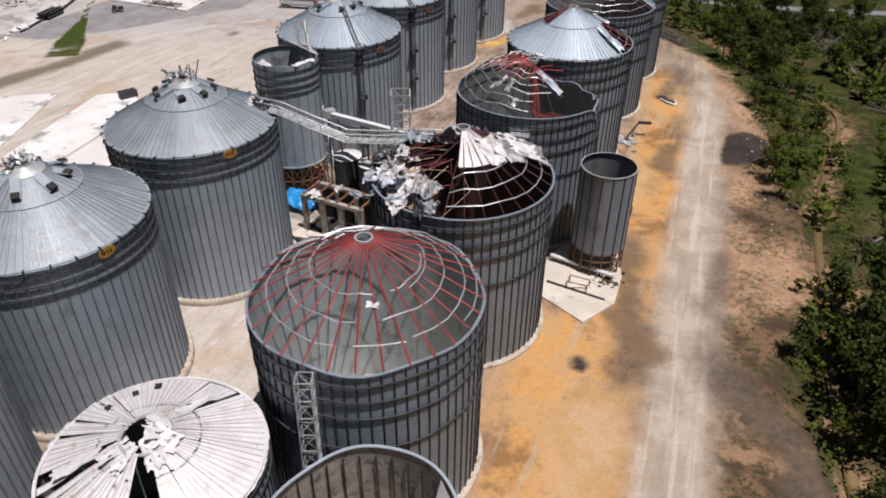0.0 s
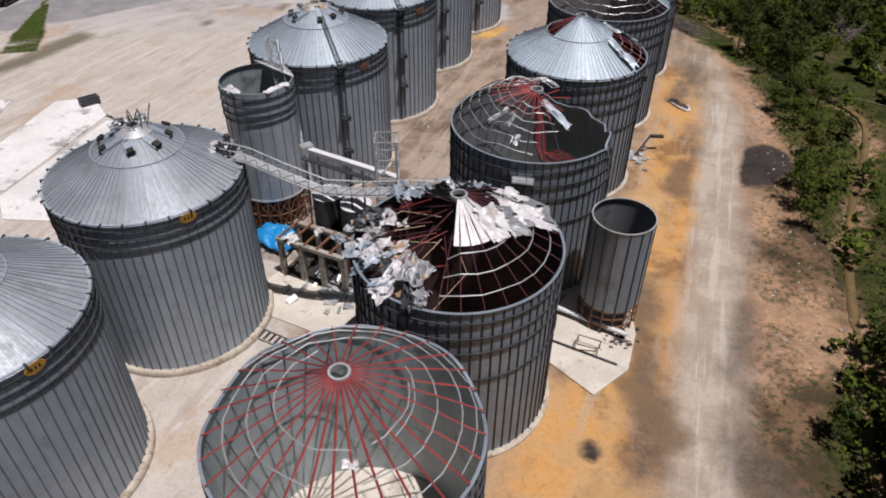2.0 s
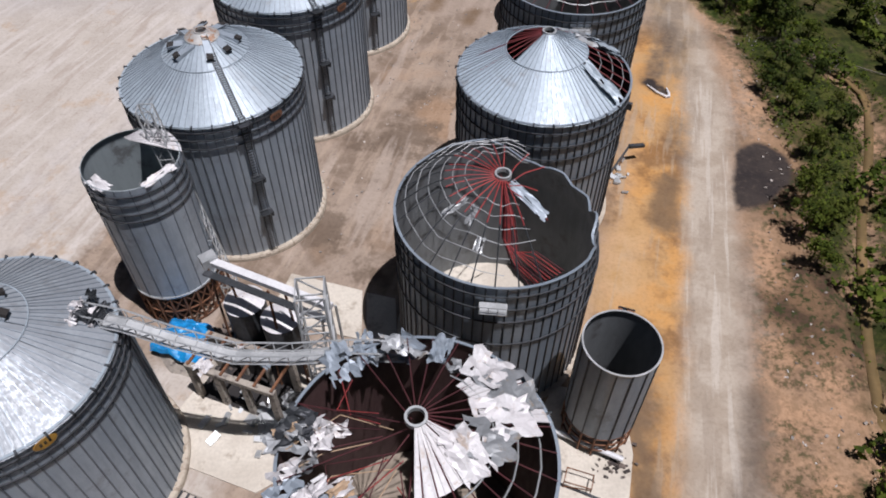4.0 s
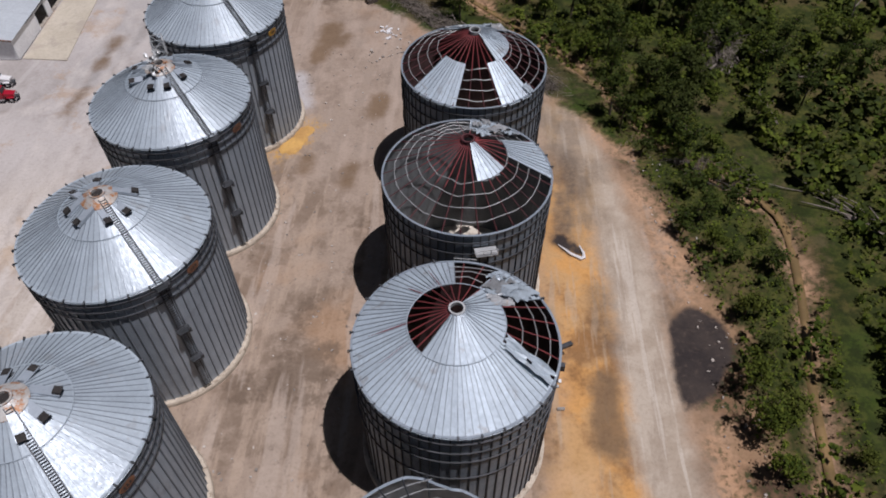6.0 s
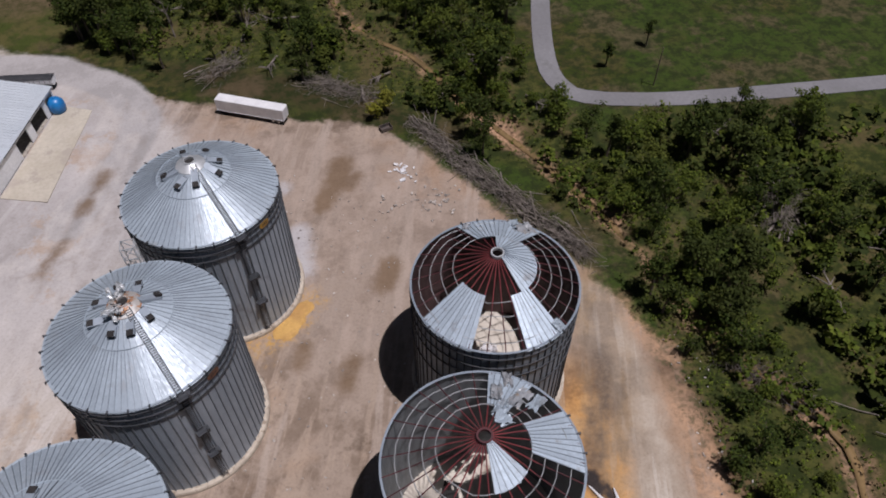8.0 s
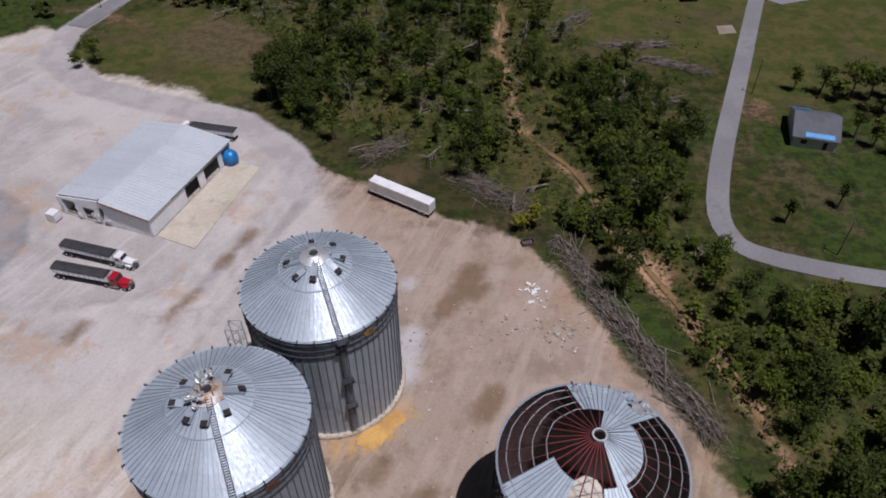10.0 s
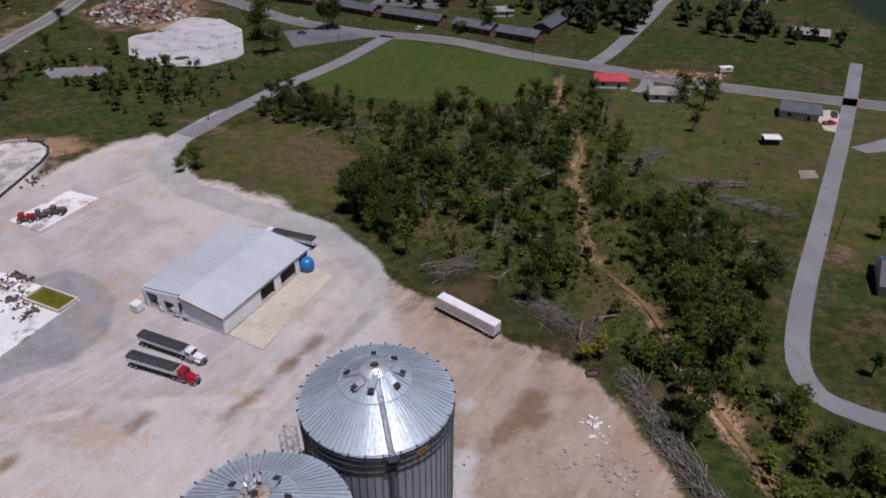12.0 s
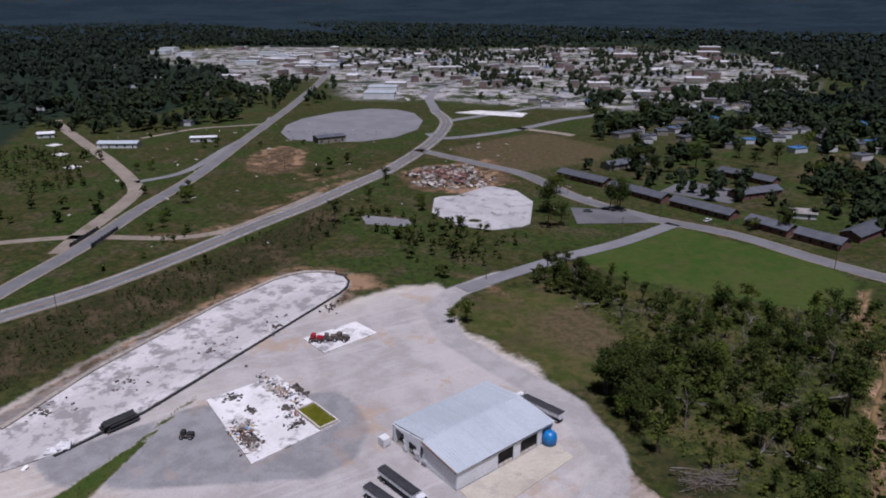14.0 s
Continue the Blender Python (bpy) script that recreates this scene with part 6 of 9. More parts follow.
# ---- between and before the bins ----
def lattice(x, y, z0, z1, w, mat, label, name="lattice_tower", cat="tower", step=2.1, bar=0.09, tilt=(0, 0)):
    t = thing(name, x, y, z0, 0, label, cat)
    h = z1 - z0
    top = Vector((tilt[0], tilt[1], h))
    corners = [Vector((sx * w / 2, sy * w / 2, 0)) for sx, sy in ((-1, -1), (1, -1), (1, 1), (-1, 1))]
    for c in corners:
        part("leg", Shape().beam(c, c * 0.85 + top, bar * 1.5), t, mat)
    n = max(2, int(h / step))
    for k in range(4):
        a, b = corners[k], corners[(k + 1) % 4]
        for i in range(n):
            f0, f1 = i / n, (i + 1) / n
            p, q = a * (1 - 0.15 * f0) + top * f0, b * (1 - 0.15 * f1) + top * f1
            part("brace", Shape().beam(p, q, bar), t, mat)
            part("cross_bar", Shape().beam(q, a * (1 - 0.15 * f1) + top * f1, bar), t, mat)
    return t


def truss(line, w, h, mat, label, step=1.6, bar=0.1, deck=None):
    """A footbridge of lattice girders along a sagging line."""
    t = thing("catwalk_bridge", *line[0], 0, label, "catwalk")
    o = Vector(line[0])
    pts = []
    for a, b in zip(line, line[1:]):
        a, b = Vector(a), Vector(b)
        n = max(1, int((b - a).length / step))
        pts += [a.lerp(b, i / n) - o for i in range(n)]
    pts.append(Vector(line[-1]) - o)
    d = (pts[-1] - pts[0]).normalized()
    side = Vector((-d.y, d.x, 0)).normalized() * w / 2
    up = Vector((0, 0, h))
    for sgn in (1, -1):
        for dz in (Vector(), up):
            part("chord", Shape().tube([p + side * sgn + dz for p in pts], bar, 4), t, mat)
        for i, p in enumerate(pts):
            part("post", Shape().beam(p + side * sgn, p + side * sgn + up, bar), t, mat)
            if i + 1 < len(pts):
                q = pts[i + 1]
                part("diagonal", Shape().beam(p + side * sgn, q + side * sgn + up, bar * 0.9), t, mat)
    for p in pts:
        part("cross_bar", Shape().beam(p + side, p - side, bar), t, mat)
    if deck:
        for p, q in zip(pts, pts[1:]):
            part("deck_grating", Shape().beam((p * 0.97 + q * 0.03), (q * 0.97 + p * 0.03), w * 0.8, 0.07), t, deck)
    return t


def strewn(name, count, spot, size, mat, label, seed, cat="debris", flatness=0.3, kind="stuff"):
    """Loose broken bits joined into one heap of debris; spot(rnd) gives each one's place."""
    rnd, s = random.Random(seed), Shape()
    for _ in range(count):
        x, y, z = spot(rnd)
        a = rnd.uniform(*size)
        s.box((x, y, z + a * flatness * 0.4), (a, a * rnd.uniform(0.25, 0.8), a * flatness), tilt=pose(0, 0, 0, rnd.uniform(-25, 25), rnd.uniform(-25, 25), rnd.uniform(0, 360)))
    return piece(name, s, mat, label, cat, kind=kind)


def in_poly(poly, z=0.0):
    xs, ys = [p[0] for p in poly], [p[1] for p in poly]

    def spot(rnd):
        while True:
            x, y = rnd.uniform(min(xs), max(xs)), rnd.uniform(min(ys), max(ys))
            if inside(poly, np.array([x]), np.array([y]))[0] > 0:
                return x, y, z
    return spot


def around(x, y, rx, ry, z=0.0, rz=0.0):
    def spot(rnd):
        a, r = rnd.uniform(0, 6.283), abs(rnd.gauss(0, 0.45))
        u, v = math.cos(a) * r * rx, math.sin(a) * r * ry
        c, s = math.cos(radians(rz)), math.sin(radians(rz))
        return x + u * c - v * s, y + u * s + v * c, z
    return spot


def mound(name, x, y, r, h, mat, label, cat, seed, sx=1.0, rz=0.0, rings=7, n=28):
    s, rnd = Shape(), random.Random(seed)
    for i in range(rings + 1):
        f = i / rings
        for k in range(n):
            a = 2 * math.pi * k / n
            q = Vector((math.cos(a) * f * 2, math.sin(a) * f * 2, seed))
            rr = r * f * (1 + 0.28 * noise.noise(q * 0.9))
            s.v.append((rr * math.cos(a) * sx, rr * math.sin(a), -0.14 if i == rings else h * (1 - f * f) * (0.6 + 0.5 * noise.noise(q * 1.6)) + 0.02))
    for i in range(rings):
        for k in range(n):
            a, b = i * n + k, i * n + (k + 1) % n
            s.f.append((a, a + n, b + n, b))
    return piece(name, s, mat, label, cat, smooth=True, at=pose(x, y, 0, 0, 0, rz))


# Short bin with a whitish broken roof.
def white_bin():
    r, eave, rise_ = 10.0, 16.0, 3.8
    b = bin_body(-26.2, 42.7, eave, "short bin with bleached white roof torn round its peak", [15.0, 13.5], rad=r, tiers=14, lip=STEEL_WHITE)
    m = shared("white_outer", lambda: sheet_mesh("roof_sheet", 90, 4.4, r + 0.3, r, rise_, STEEL_WHITE))
    m2 = shared("white_inner", lambda: sheet_mesh("roof_sheet", 90, 2.3, 4.6, r, rise_, STEEL_WHITE))
    rnd = random.Random(4)
    for k in range(90):
        az = 360 * (k + 0.5) / 90
        if between(az, 274, 296) or between(az, 193, 199) or between(az, 206, 210) or between(az, 52, 57):
            continue
        dip = 2.0 * math.sin(radians(az * 2 + 30)) + (3.5 if between(az, 57, 75) or between(az, 199, 206) else 0)
        slip = rnd.uniform(-0.5, 0.9) if between(az, 120, 262) else rnd.uniform(-0.05, 0.1)
        at = pose(0, 0, eave + 0.15 * math.sin(radians(az * 3)), rnd.uniform(-1.8, 1.8), dip * 0.35 + 1.6 * slip, az + 0.8 * slip) @ pose(slip * 0.7, 0, -slip * 0.25)
        part("roof_sheet", m, b, at=at)
        if not between(az, 190, 210):
            part("roof_sheet", m2, b, at=at)
    ringz = eave + rise_ * (1 - 2.3 / r)
    part("peak_ring", Shape().lathe([(2.2, ringz), (2.5, ringz), (2.5, ringz + 0.12), (2.2, ringz + 0.12)], 32), b, GALV, "dented peak ring")
    for k, (az, rr, w, h) in enumerate(((15, 1.3, 3.2, 2.4), (335, 1.7, 3.0, 2.4), (50, 1.9, 2.8, 2.2), (215, 3.0, 3.0, 1.6), (245, 2.7, 2.6, 1.4), (300, 2.7, 2.4, 1.6), (60, 5.0, 4.4, 1.6), (200, 6.2, 4.6, 1.3))):
        part("torn_sheet", crumple_mesh(80 + k, w, h, 0.22, STEEL_WHITE, 9), b, at=Matrix.Translation(polar(az, rr, eave + rise_ * (1 - max(rr, 2.3) / r) + 0.15)) @ pose(0, 0, 0, rnd.uniform(-12, 12), 20 + rnd.uniform(-10, 10), az))
    for az, rr in ((318, 8.6), (120, 8.0), (140, 7.6), (105, 8.4)):
        part("roof_hatch", Shape().box((0, 0, 0.12), (0.9, 0.6, 0.2)), b, DARK, at=Matrix.Translation(polar(az, rr, eave + rise_ * (1 - rr / r) + 0.05)) @ pose(0, 0, 0, 0, 20, az))
    # Floor painted near black, as the shade under the torn roof.
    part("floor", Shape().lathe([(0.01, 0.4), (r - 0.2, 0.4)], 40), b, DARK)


white_bin()


def gutted_bin():
    r, eave = 8.66, 16.0
    b = bin_body(-6.35, 35.5, eave, "gutted bin shell with streaked tan inner wall", [14.6, 12.8], rad=r, tiers=14, lining=OLD_CONCRETE, floor=True,
                 bend=lambda az, u: (0.3 * max(0, u - 0.6) * (1 + math.sin(radians(az * 6))), 0.5 * max(0, u - 0.8) / 0.2 * (1 + math.sin(radians(az * 3 + 50))) * 0.6))
    for k in range(33):
        az = 360 * k / 33
        part("inner_rib", Shape().tube([polar(az, r - 0.2, 0.4), polar(az, r - 0.45, eave - 1.0)], 0.1, 4), b, STEEL_DARK)
    part("folded_sheet", Shape().add([polar(38, 8.3, 15.6), polar(2, 8.6, 15.2), polar(345, 8.2, 12.0), polar(20, 5.0, 9.0)] + [p + Vector((0, 0, -0.05)) for p in (polar(38, 8.3, 15.6), polar(2, 8.6, 15.2), polar(345, 8.2, 12.0), polar(20, 5.0, 9.0))],
         [(0, 3, 2, 1), (4, 5, 6, 7), (0, 1, 5, 4), (1, 2, 6, 5), (2, 3, 7, 6), (3, 0, 4, 7)]), b, STEEL_WHITE, "pale folded-in wall sheet")
    part("folded_sheet", crumple_mesh(91, 3.0, 5.0, 0.8, PLY, 7), b, at=Matrix.Translation(polar(165, 6.8, 12.5)) @ pose(0, 0, 0, 60, 20, 70))


gutted_bin()
lattice(-12.6, 44.6, 0, 24.0, 1.7, GALV, "galvanised lattice mast broken off beside a bin", tilt=(0.6, 0.2))

# Elevated loading bin on a rusty lattice skirt.
def loading_bin():
    r, z0, z1 = 5.7, 6.0, 25.6
    b = thing("loading_bin", -28.0, 123.5, 0, 0, "tall grey steel bin on a rusty lattice skirt, half roofed", "bin")
    outer, inner = wall_shape(r, z1 - z0, None, 17, 66)
    for tier in outer:
        part("wall_ring", tier, b, STEEL_WALL, at=pose(0, 0, z0), smooth=True)
    part("wall_lining", inner, b, STEEL_IN, at=pose(0, 0, z0), smooth=True)
    st = Shape().box((0, 0, (z1 - z0) / 2), (0.1, 0.1, z1 - z0)).mesh("stiffener", STEEL_SEAM)
    for k in range(20):
        part("stiffener", st, b, at=Matrix.Translation(polar(18 * k + 9, r + 0.05, z0)) @ pose(0, 0, 0, 0, 0, 18 * k + 9))
    for z in (24.6, 23.2, 21.8, 20.6):
        part("wind_ring", ring_shape(r + 0.08, z, 0.14, 0.16, None, 24, 66), b, STEEL_DARK)
    part("bottom_ring", ring_shape(r - 0.05, z0, 0.2, 0.25, None, 24, 66), b, GALV)
    part("cone", Shape().lathe([(r - 0.1, z0 + 0.3), (0.6, 1.2)], 40), b, STEEL_DARK, smooth=True)
    n = 20
    for k in range(n):
        a0, a1 = 360 * k / n, 360 * (k + 1) / n
        part("post", Shape().beam(polar(a0, r, 0), polar(a0, r, z0), 0.22), b, RUST)
        for za, zb in ((0.2, 3.0), (3.0, 5.9)):
            part("brace", Shape().beam(polar(a0, r, za), polar(a1, r, zb), 0.13), b, RUST)
            part("brace", Shape().beam(polar(a1, r, za), polar(a0, r, zb), 0.13), b, RUST)
    for z in (0.2, 3.0, 5.8):
        part("hoop", ring_shape(r - 0.1, z, 0.2, 0.2, None, 24, 40), b, RUST)
    m = sheet_mesh("roof_sheet", 36, 0.5, r + 0.2, r, 3.0, STEEL_WHITE)
    for k in range(36):
        if between(10 * k + 5, 10, 92):
            part("roof_sheet", m, b, at=pose(0, 0, z1, 0, 2 * math.sin(k), 10 * k + 5))
    part("torn_sheet", crumple_mesh(95, 3.2, 1.6, 0.5, STEEL_WHITE, 7), b, at=Matrix.Translation(polar(235, 5.0, z1 - 0.1)) @ pose(0, 0, 0, 0, 0, 320))
    part("torn_sheet", crumple_mesh(96, 4.5, 1.3, 0.5, STEEL_WHITE, 7), b, at=Matrix.Translation(polar(318, 5.0, z1 - 0.1)) @ pose(0, 0, 0, 0, 0, 48))


loading_bin()
lattice(-21.2, 122.8, 0, 31.0, 1.9, GALV, "galvanised leg tower beside the tall loading bin", bar=0.1, tilt=(-4.0, 3.0))
lattice(-3.2, 209.0, 0, 27.8, 2.2, GALV, "galvanised lattice stair tower between two bins", bar=0.1)

# Smaller open bin on legs.
def leg_bin():
    r, z0, z1 = 4.24, 4.2, 18.2
    b = thing("hopper_bin", 25.9, 96.4, 0, 0, "open-topped dark grey bin on rusty steel legs", "bin")
    outer, inner = wall_shape(r, z1 - z0, None, 12, 66)
    for tier in outer:
        part("wall_ring", tier, b, STEEL_OLD, at=pose(0, 0, z0), smooth=True)
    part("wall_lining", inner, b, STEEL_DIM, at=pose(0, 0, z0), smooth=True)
    st = Shape().box((0, 0, (z1 - z0) / 2), (0.12, 0.14, z1 - z0)).mesh("stiffener", STEEL_DARK)
    for k in range(16):
        part("stiffener", st, b, at=Matrix.Translation(polar(22.5 * k, r + 0.08, z0)) @ pose(0, 0, 0, 0, 0, 22.5 * k))
    part("rim", ring_shape(r - 0.08, z1, 0.2, 0.14, None, 24, 66), b, GALV)
    part("cone", Shape().lathe([(r - 0.05, z0 + 0.2), (0.5, 1.4)], 36), b, DARK, smooth=True)
    for k in range(16):
        part("leg", Shape().beam(polar(22.5 * k, r, 0), polar(22.5 * k, r, z0), 0.2), b, RUST)
    for z in (1.4, 2.8, 4.1):
        part("hoop", ring_shape(r - 0.1, z, 0.18, 0.16, None, 24, 32), b, RUST)


leg_bin()
piece("pavement", Shape().slab([(15.5, 87.5), (21.4, 80.7), (27.0, 85.2), (29.6, 92.0), (30.5, 100.0), (22.0, 102.5), (17.5, 96.0)], -0.2, 0.12), CONCRETE, "bright concrete pad beside the hopper bin", "pad", kind="structure")
pipe = piece("fallen_pipe", Shape().tube([(18.6, 96.8, 1.1), (27.8, 90.9, 1.2)], 0.35, 10), WHITE, "white pipe across the concrete pad on stands", "pipe")
for k, q in enumerate(((20.5, 95.6), (23.2, 93.9), (25.9, 92.1))):
    part("stand", Shape().box((q[0], q[1], 0.45), (0.2, 0.2, 0.9)), pipe, STEEL_DARK)
frame_ = thing("steel_trestle", 21.9, 89.0, 0.12, -25, "bent light steel trestle lying on the pad", "trestle")
for a, c in (((-1.6, -0.9, 0), (-1.6, -0.9, 1.4)), ((1.6, -0.9, 0), (1.6, -0.9, 1.6)), ((-1.6, 0.9, 0), (-1.6, 0.9, 1.5)), ((1.6, 0.9, 0), (1.6, 0.9, 1.5)), ((-1.6, -0.9, 1.4), (1.6, -0.9, 1.6)), ((-1.6, 0.9, 1.5), (1.6, 0.9, 1.5)), ((-1.6, -0.9, 1.4), (-1.6, 0.9, 1.5)), ((1.6, -0.9, 1.6), (1.6, 0.9, 1.5)), ((-1.6, -0.9, 0.2), (1.6, -0.9, 1.2))):
    part("bar", Shape().beam(a, c, 0.12), frame_, RUST)
piece("fallen_beam", Shape().beam((17.2, 90.6, 0.35), (25.6, 85.9, 0.3), 0.25), STEEL_DARK, "dark steel beam lying across the pad", "beam")
strewn("scrap", 60, around(26.5, 91.0, 5, 3, 0.1), (0.2, 0.8), CHAR, "small scrap on and round the pad", 12)

# Fallen catwalk, conveyors and dump pit between the bins.
truss([(-28.0, 99.8, 25.9), (-24.0, 98.6, 25.6), (-19.5, 97.2, 24.2), (-14.0, 96.0, 22.4), (-8.5, 95.2, 22.6), (-3.0, 94.6, 23.2), (2.6, 93.8, 23.4)], 1.6, 1.3, GALV, "sagging galvanised catwalk bridge fallen between two bins", deck=GALV)
mast_ = lattice(-6.0, 98.4, 0, 29.0, 3.2, GALV, "galvanised lattice support tower under the catwalk", step=2.6, bar=0.13)
for k in range(11):
    rnd = random.Random(200 + k)
    piece("torn_sheet", crumple_mesh(200 + k, rnd.uniform(1.5, 3.4), rnd.uniform(0.8, 1.6), 0.9, STEEL_WHITE if k % 3 else STEEL_DARK, 7), None, "twisted sheet metal at the catwalk end", "sheet metal", "torn roof sheets",
          at=pose(-28.5 + rnd.uniform(-2.5, 2.5), 100.2 + rnd.uniform(-1.6, 1.6), 26.0 + rnd.uniform(-0.3, 1.2), rnd.uniform(-40, 40), rnd.uniform(-40, 40), rnd.uniform(0, 360)))
conv = thing("conveyor", -18.9, 111.5, 19.7, 0, "long white covered conveyor resting on its supports", "conveyor")
dv = Vector((14.0, -8.4, 0.2))
part("trough", Shape().beam((0, 0, 0), dv, 0.9, 0.7), conv, WHITE)
part("walkway", Shape().beam(Vector((-0.6, -1.0, -0.8)), dv + Vector((-0.6, -1.0, -0.8)), 0.9, 0.12), conv, STEEL_DARK)
part("head", Shape().box((0, 0, 0.1), (1.8, 1.4, 1.4), 30), conv, GALV)
for f in (0.05, 0.55, 0.97):
    p = dv * f
    for o in (-0.8, 0.8):
        part("support_leg", Shape().beam((p.x + o, p.y + o * 0.4, -0.3), (p.x + o * 1.5, p.y + o, -19.7), 0.22), conv, RUST if f < 0.9 else GALV)
for x, y, r, h in ((-16.4, 111.4, 2.5, 12.0), (-11.8, 108.2, 2.4, 12.2)):
    hb = thing("surge_bin", x, y, 0, 0, "dark grey surge hopper below the conveyor", "hopper", "surge hoppers")
    part("shell", Shape().lathe([(0.5, 2.0), (r, 5.0), (r, h), (r - 0.08, h), (r - 0.08, 5.2)], 32), hb, STEEL_DARK, smooth=False)
    part("lid", Shape().lathe([(r + 0.05, h), (0.4, h + 0.8), (0.05, h + 0.8)], 32), hb, STEEL_WHITE)
    for k in range(4):
        part("leg", Shape().beam(polar(45 + 90 * k, r, 0), polar(45 + 90 * k, r, 6), 0.25), hb, RUST)
pit = thing("dump_pit_house", -18.0, 106.0, 0, -26, "ruined concrete dump pit house with open dark bays", "shed")
for px in (-5.2, -1.4, 2.4, 6.2):
    for py in (-2.4, 2.4):
        part("column", Shape().box((px, py, 3.4), (0.9, 0.7, 6.8)), pit, OLD_CONCRETE, bevel=0.05)
part("lintel", Shape().box((0.5, -2.4, 6.9), (12.4, 0.8, 0.7)), pit, OLD_CONCRETE, bevel=0.05)
part("lintel", Shape().box((0.5, 2.4, 6.9), (12.4, 0.8, 0.7)), pit, OLD_CONCRETE, bevel=0.05)
# Back wall and floor in near black, painting the shade of the bays.
part("back_wall", Shape().box((0.5, 2.55, 3.2), (12.0, 0.25, 6.4)), pit, DARK)
part("pit_floor", Shape().box((0.5, 0, 0.06), (12.6, 5.4, 0.12)), pit, DARK)
for k in range(6):
    part("roof_beam", Shape().beam((-5.2 + 2.3 * k, -2.6, 7.35), (-5.0 + 2.3 * k, 2.6, 7.35), 0.3), pit, RUST)
rnd = random.Random(31)
for k in range(3):
    part("torn_sheet", crumple_mesh(310 + k, rnd.uniform(1.5, 3), rnd.uniform(1, 1.8), 0.7, STEEL_WALL if k % 2 else STEEL_WHITE, 6), pit, at=pose(rnd.uniform(-4, 6), rnd.uniform(-2.5, 2.5), 7.7, rnd.uniform(-20, 20), rnd.uniform(-20, 20), rnd.uniform(0, 360)))


def tarp():
    s, n = Shape(), 22
    for layer in (0, -0.05):
        for i in range(n + 1):
            for j in range(n + 1):
                u, v = i / n - 0.5, j / n - 0.5
                e = 1 + 0.3 * noise.noise(Vector((u * 4, v * 4, 3)))
                q = Vector((u * 4, v * 4, 0))
                s.v.append((u * 8.4 * e, v * 6.0 * e, 2.6 - 2.2 * (abs(u) ** 2 + abs(v) ** 2) * 2 + 0.5 * noise.noise(q * 1.4) + 0.2 * noise.noise(q * 4) + layer))
    m = (n + 1) ** 2
    for i in range(n):
        for j in range(n):
            a = i * (n + 1) + j
            s.f += [(a, a + n + 1, a + n + 2, a + 1), (m + a, m + a + 1, m + a + n + 2, m + a + n + 1)]
    return s


piece("tarpaulin", tarp(), BLUE, "bright blue tarpaulin draped over a rubble heap", "tarpaulin", at=pose(-26.2, 113.6, 0.5, 0, 0, -30))
mound("earth_mound", -26.2, 113.6, 4.2, 2.9, OLD_CONCRETE, "earth and rubble heap under the tarpaulin", "heap", 5, 1.3, -30)
strewn("scrap_metal", 160, around(-22, 113, 10, 6, 0.1, -30), (0.3, 1.8), CHAR, "scrap and broken timber round the dump pit", 13)
strewn("scrap_metal", 110, around(-14, 101, 10, 5, 0.1, -20), (0.3, 1.8), GALV, "torn bright metal strips on the ground", 14)
piece("pavement", Shape().slab([(-30, 99), (-16, 92), (-6, 97), (-3.5, 107), (-14, 112), (-24, 108)], -0.2, 0.05), CONCRETE, "stained pale concrete between the bins", "pad", kind="structure")
piece("pavement", Shape().slab([(-12.9, 125.6), (-2.5, 121.2), (-2.9, 112.5), (-16.2, 117.6)], -0.2, 0.08), CONCRETE, "pale concrete slab beside the lane", "pad", kind="structure")
piece("pavement", Shape().slab([(-1.9, 120.8), (2.2, 119.2), (1.9, 111.0), (-2.2, 112.4)], -0.2, 0.06), CONCRETE, "pale concrete slab beside the lane", "pad", kind="structure")
grate = thing("drain_grate", -19.5, 89.5, 0.06, -28, "long steel drain grating between the bins", "grating")
for k in range(14):
    part("slat", Shape().box((0.95 * k - 6.2, 0, 0.05), (0.25, 1.8, 0.1)), grate, STEEL_DARK)
part("frame", Shape().box((0, 0.95, 0.06), (13.4, 0.15, 0.14)).box((0, -0.95, 0.06), (13.4, 0.15, 0.14)), grate, OLD_CONCRETE)

# Torn sheets on the roofs.
def torn(parent, items, seed, mats, jolt=9, amp=0.38):
    rnd = random.Random(seed)
    for k, (az, rr, z, w, h) in enumerate(items):
        part("torn_sheet", crumple_mesh(seed * 50 + k, w, h, amp, mats[k % len(mats)], 8), parent, at=Matrix.Translation(polar(az, rr, min(z, 24.3 + roof_z(rr)))) @ pose(0, 0, 0, 0, 0, az) @ pose(0, 0, 0, rnd.uniform(-jolt, jolt), 29 + rnd.uniform(-jolt, jolt), rnd.uniform(-30, 30)))


rnd = random.Random(77)
torn(b2, [(rnd.uniform(158, 250), rnd.uniform(7.8, 11.6), rnd.uniform(24.1, 26.0), rnd.uniform(1.8, 4.4), rnd.uniform(1.2, 2.6)) for _ in range(34)], 7, (TORN, STEEL_WHITE, STEEL_WALL, STEEL_WHITE, TORN, STEEL_WHITE, STEEL_DARK, STEEL_WHITE, PLY), 26, 1.0)
torn(b2, [(rnd.uniform(60, 140), rnd.uniform(8.5, 12.3), rnd.uniform(23.6, 25.4), rnd.uniform(3, 5.5), rnd.uniform(1.8, 3.0)) for _ in range(8)], 8, (TORN, STEEL_WALL), 22, 0.8)
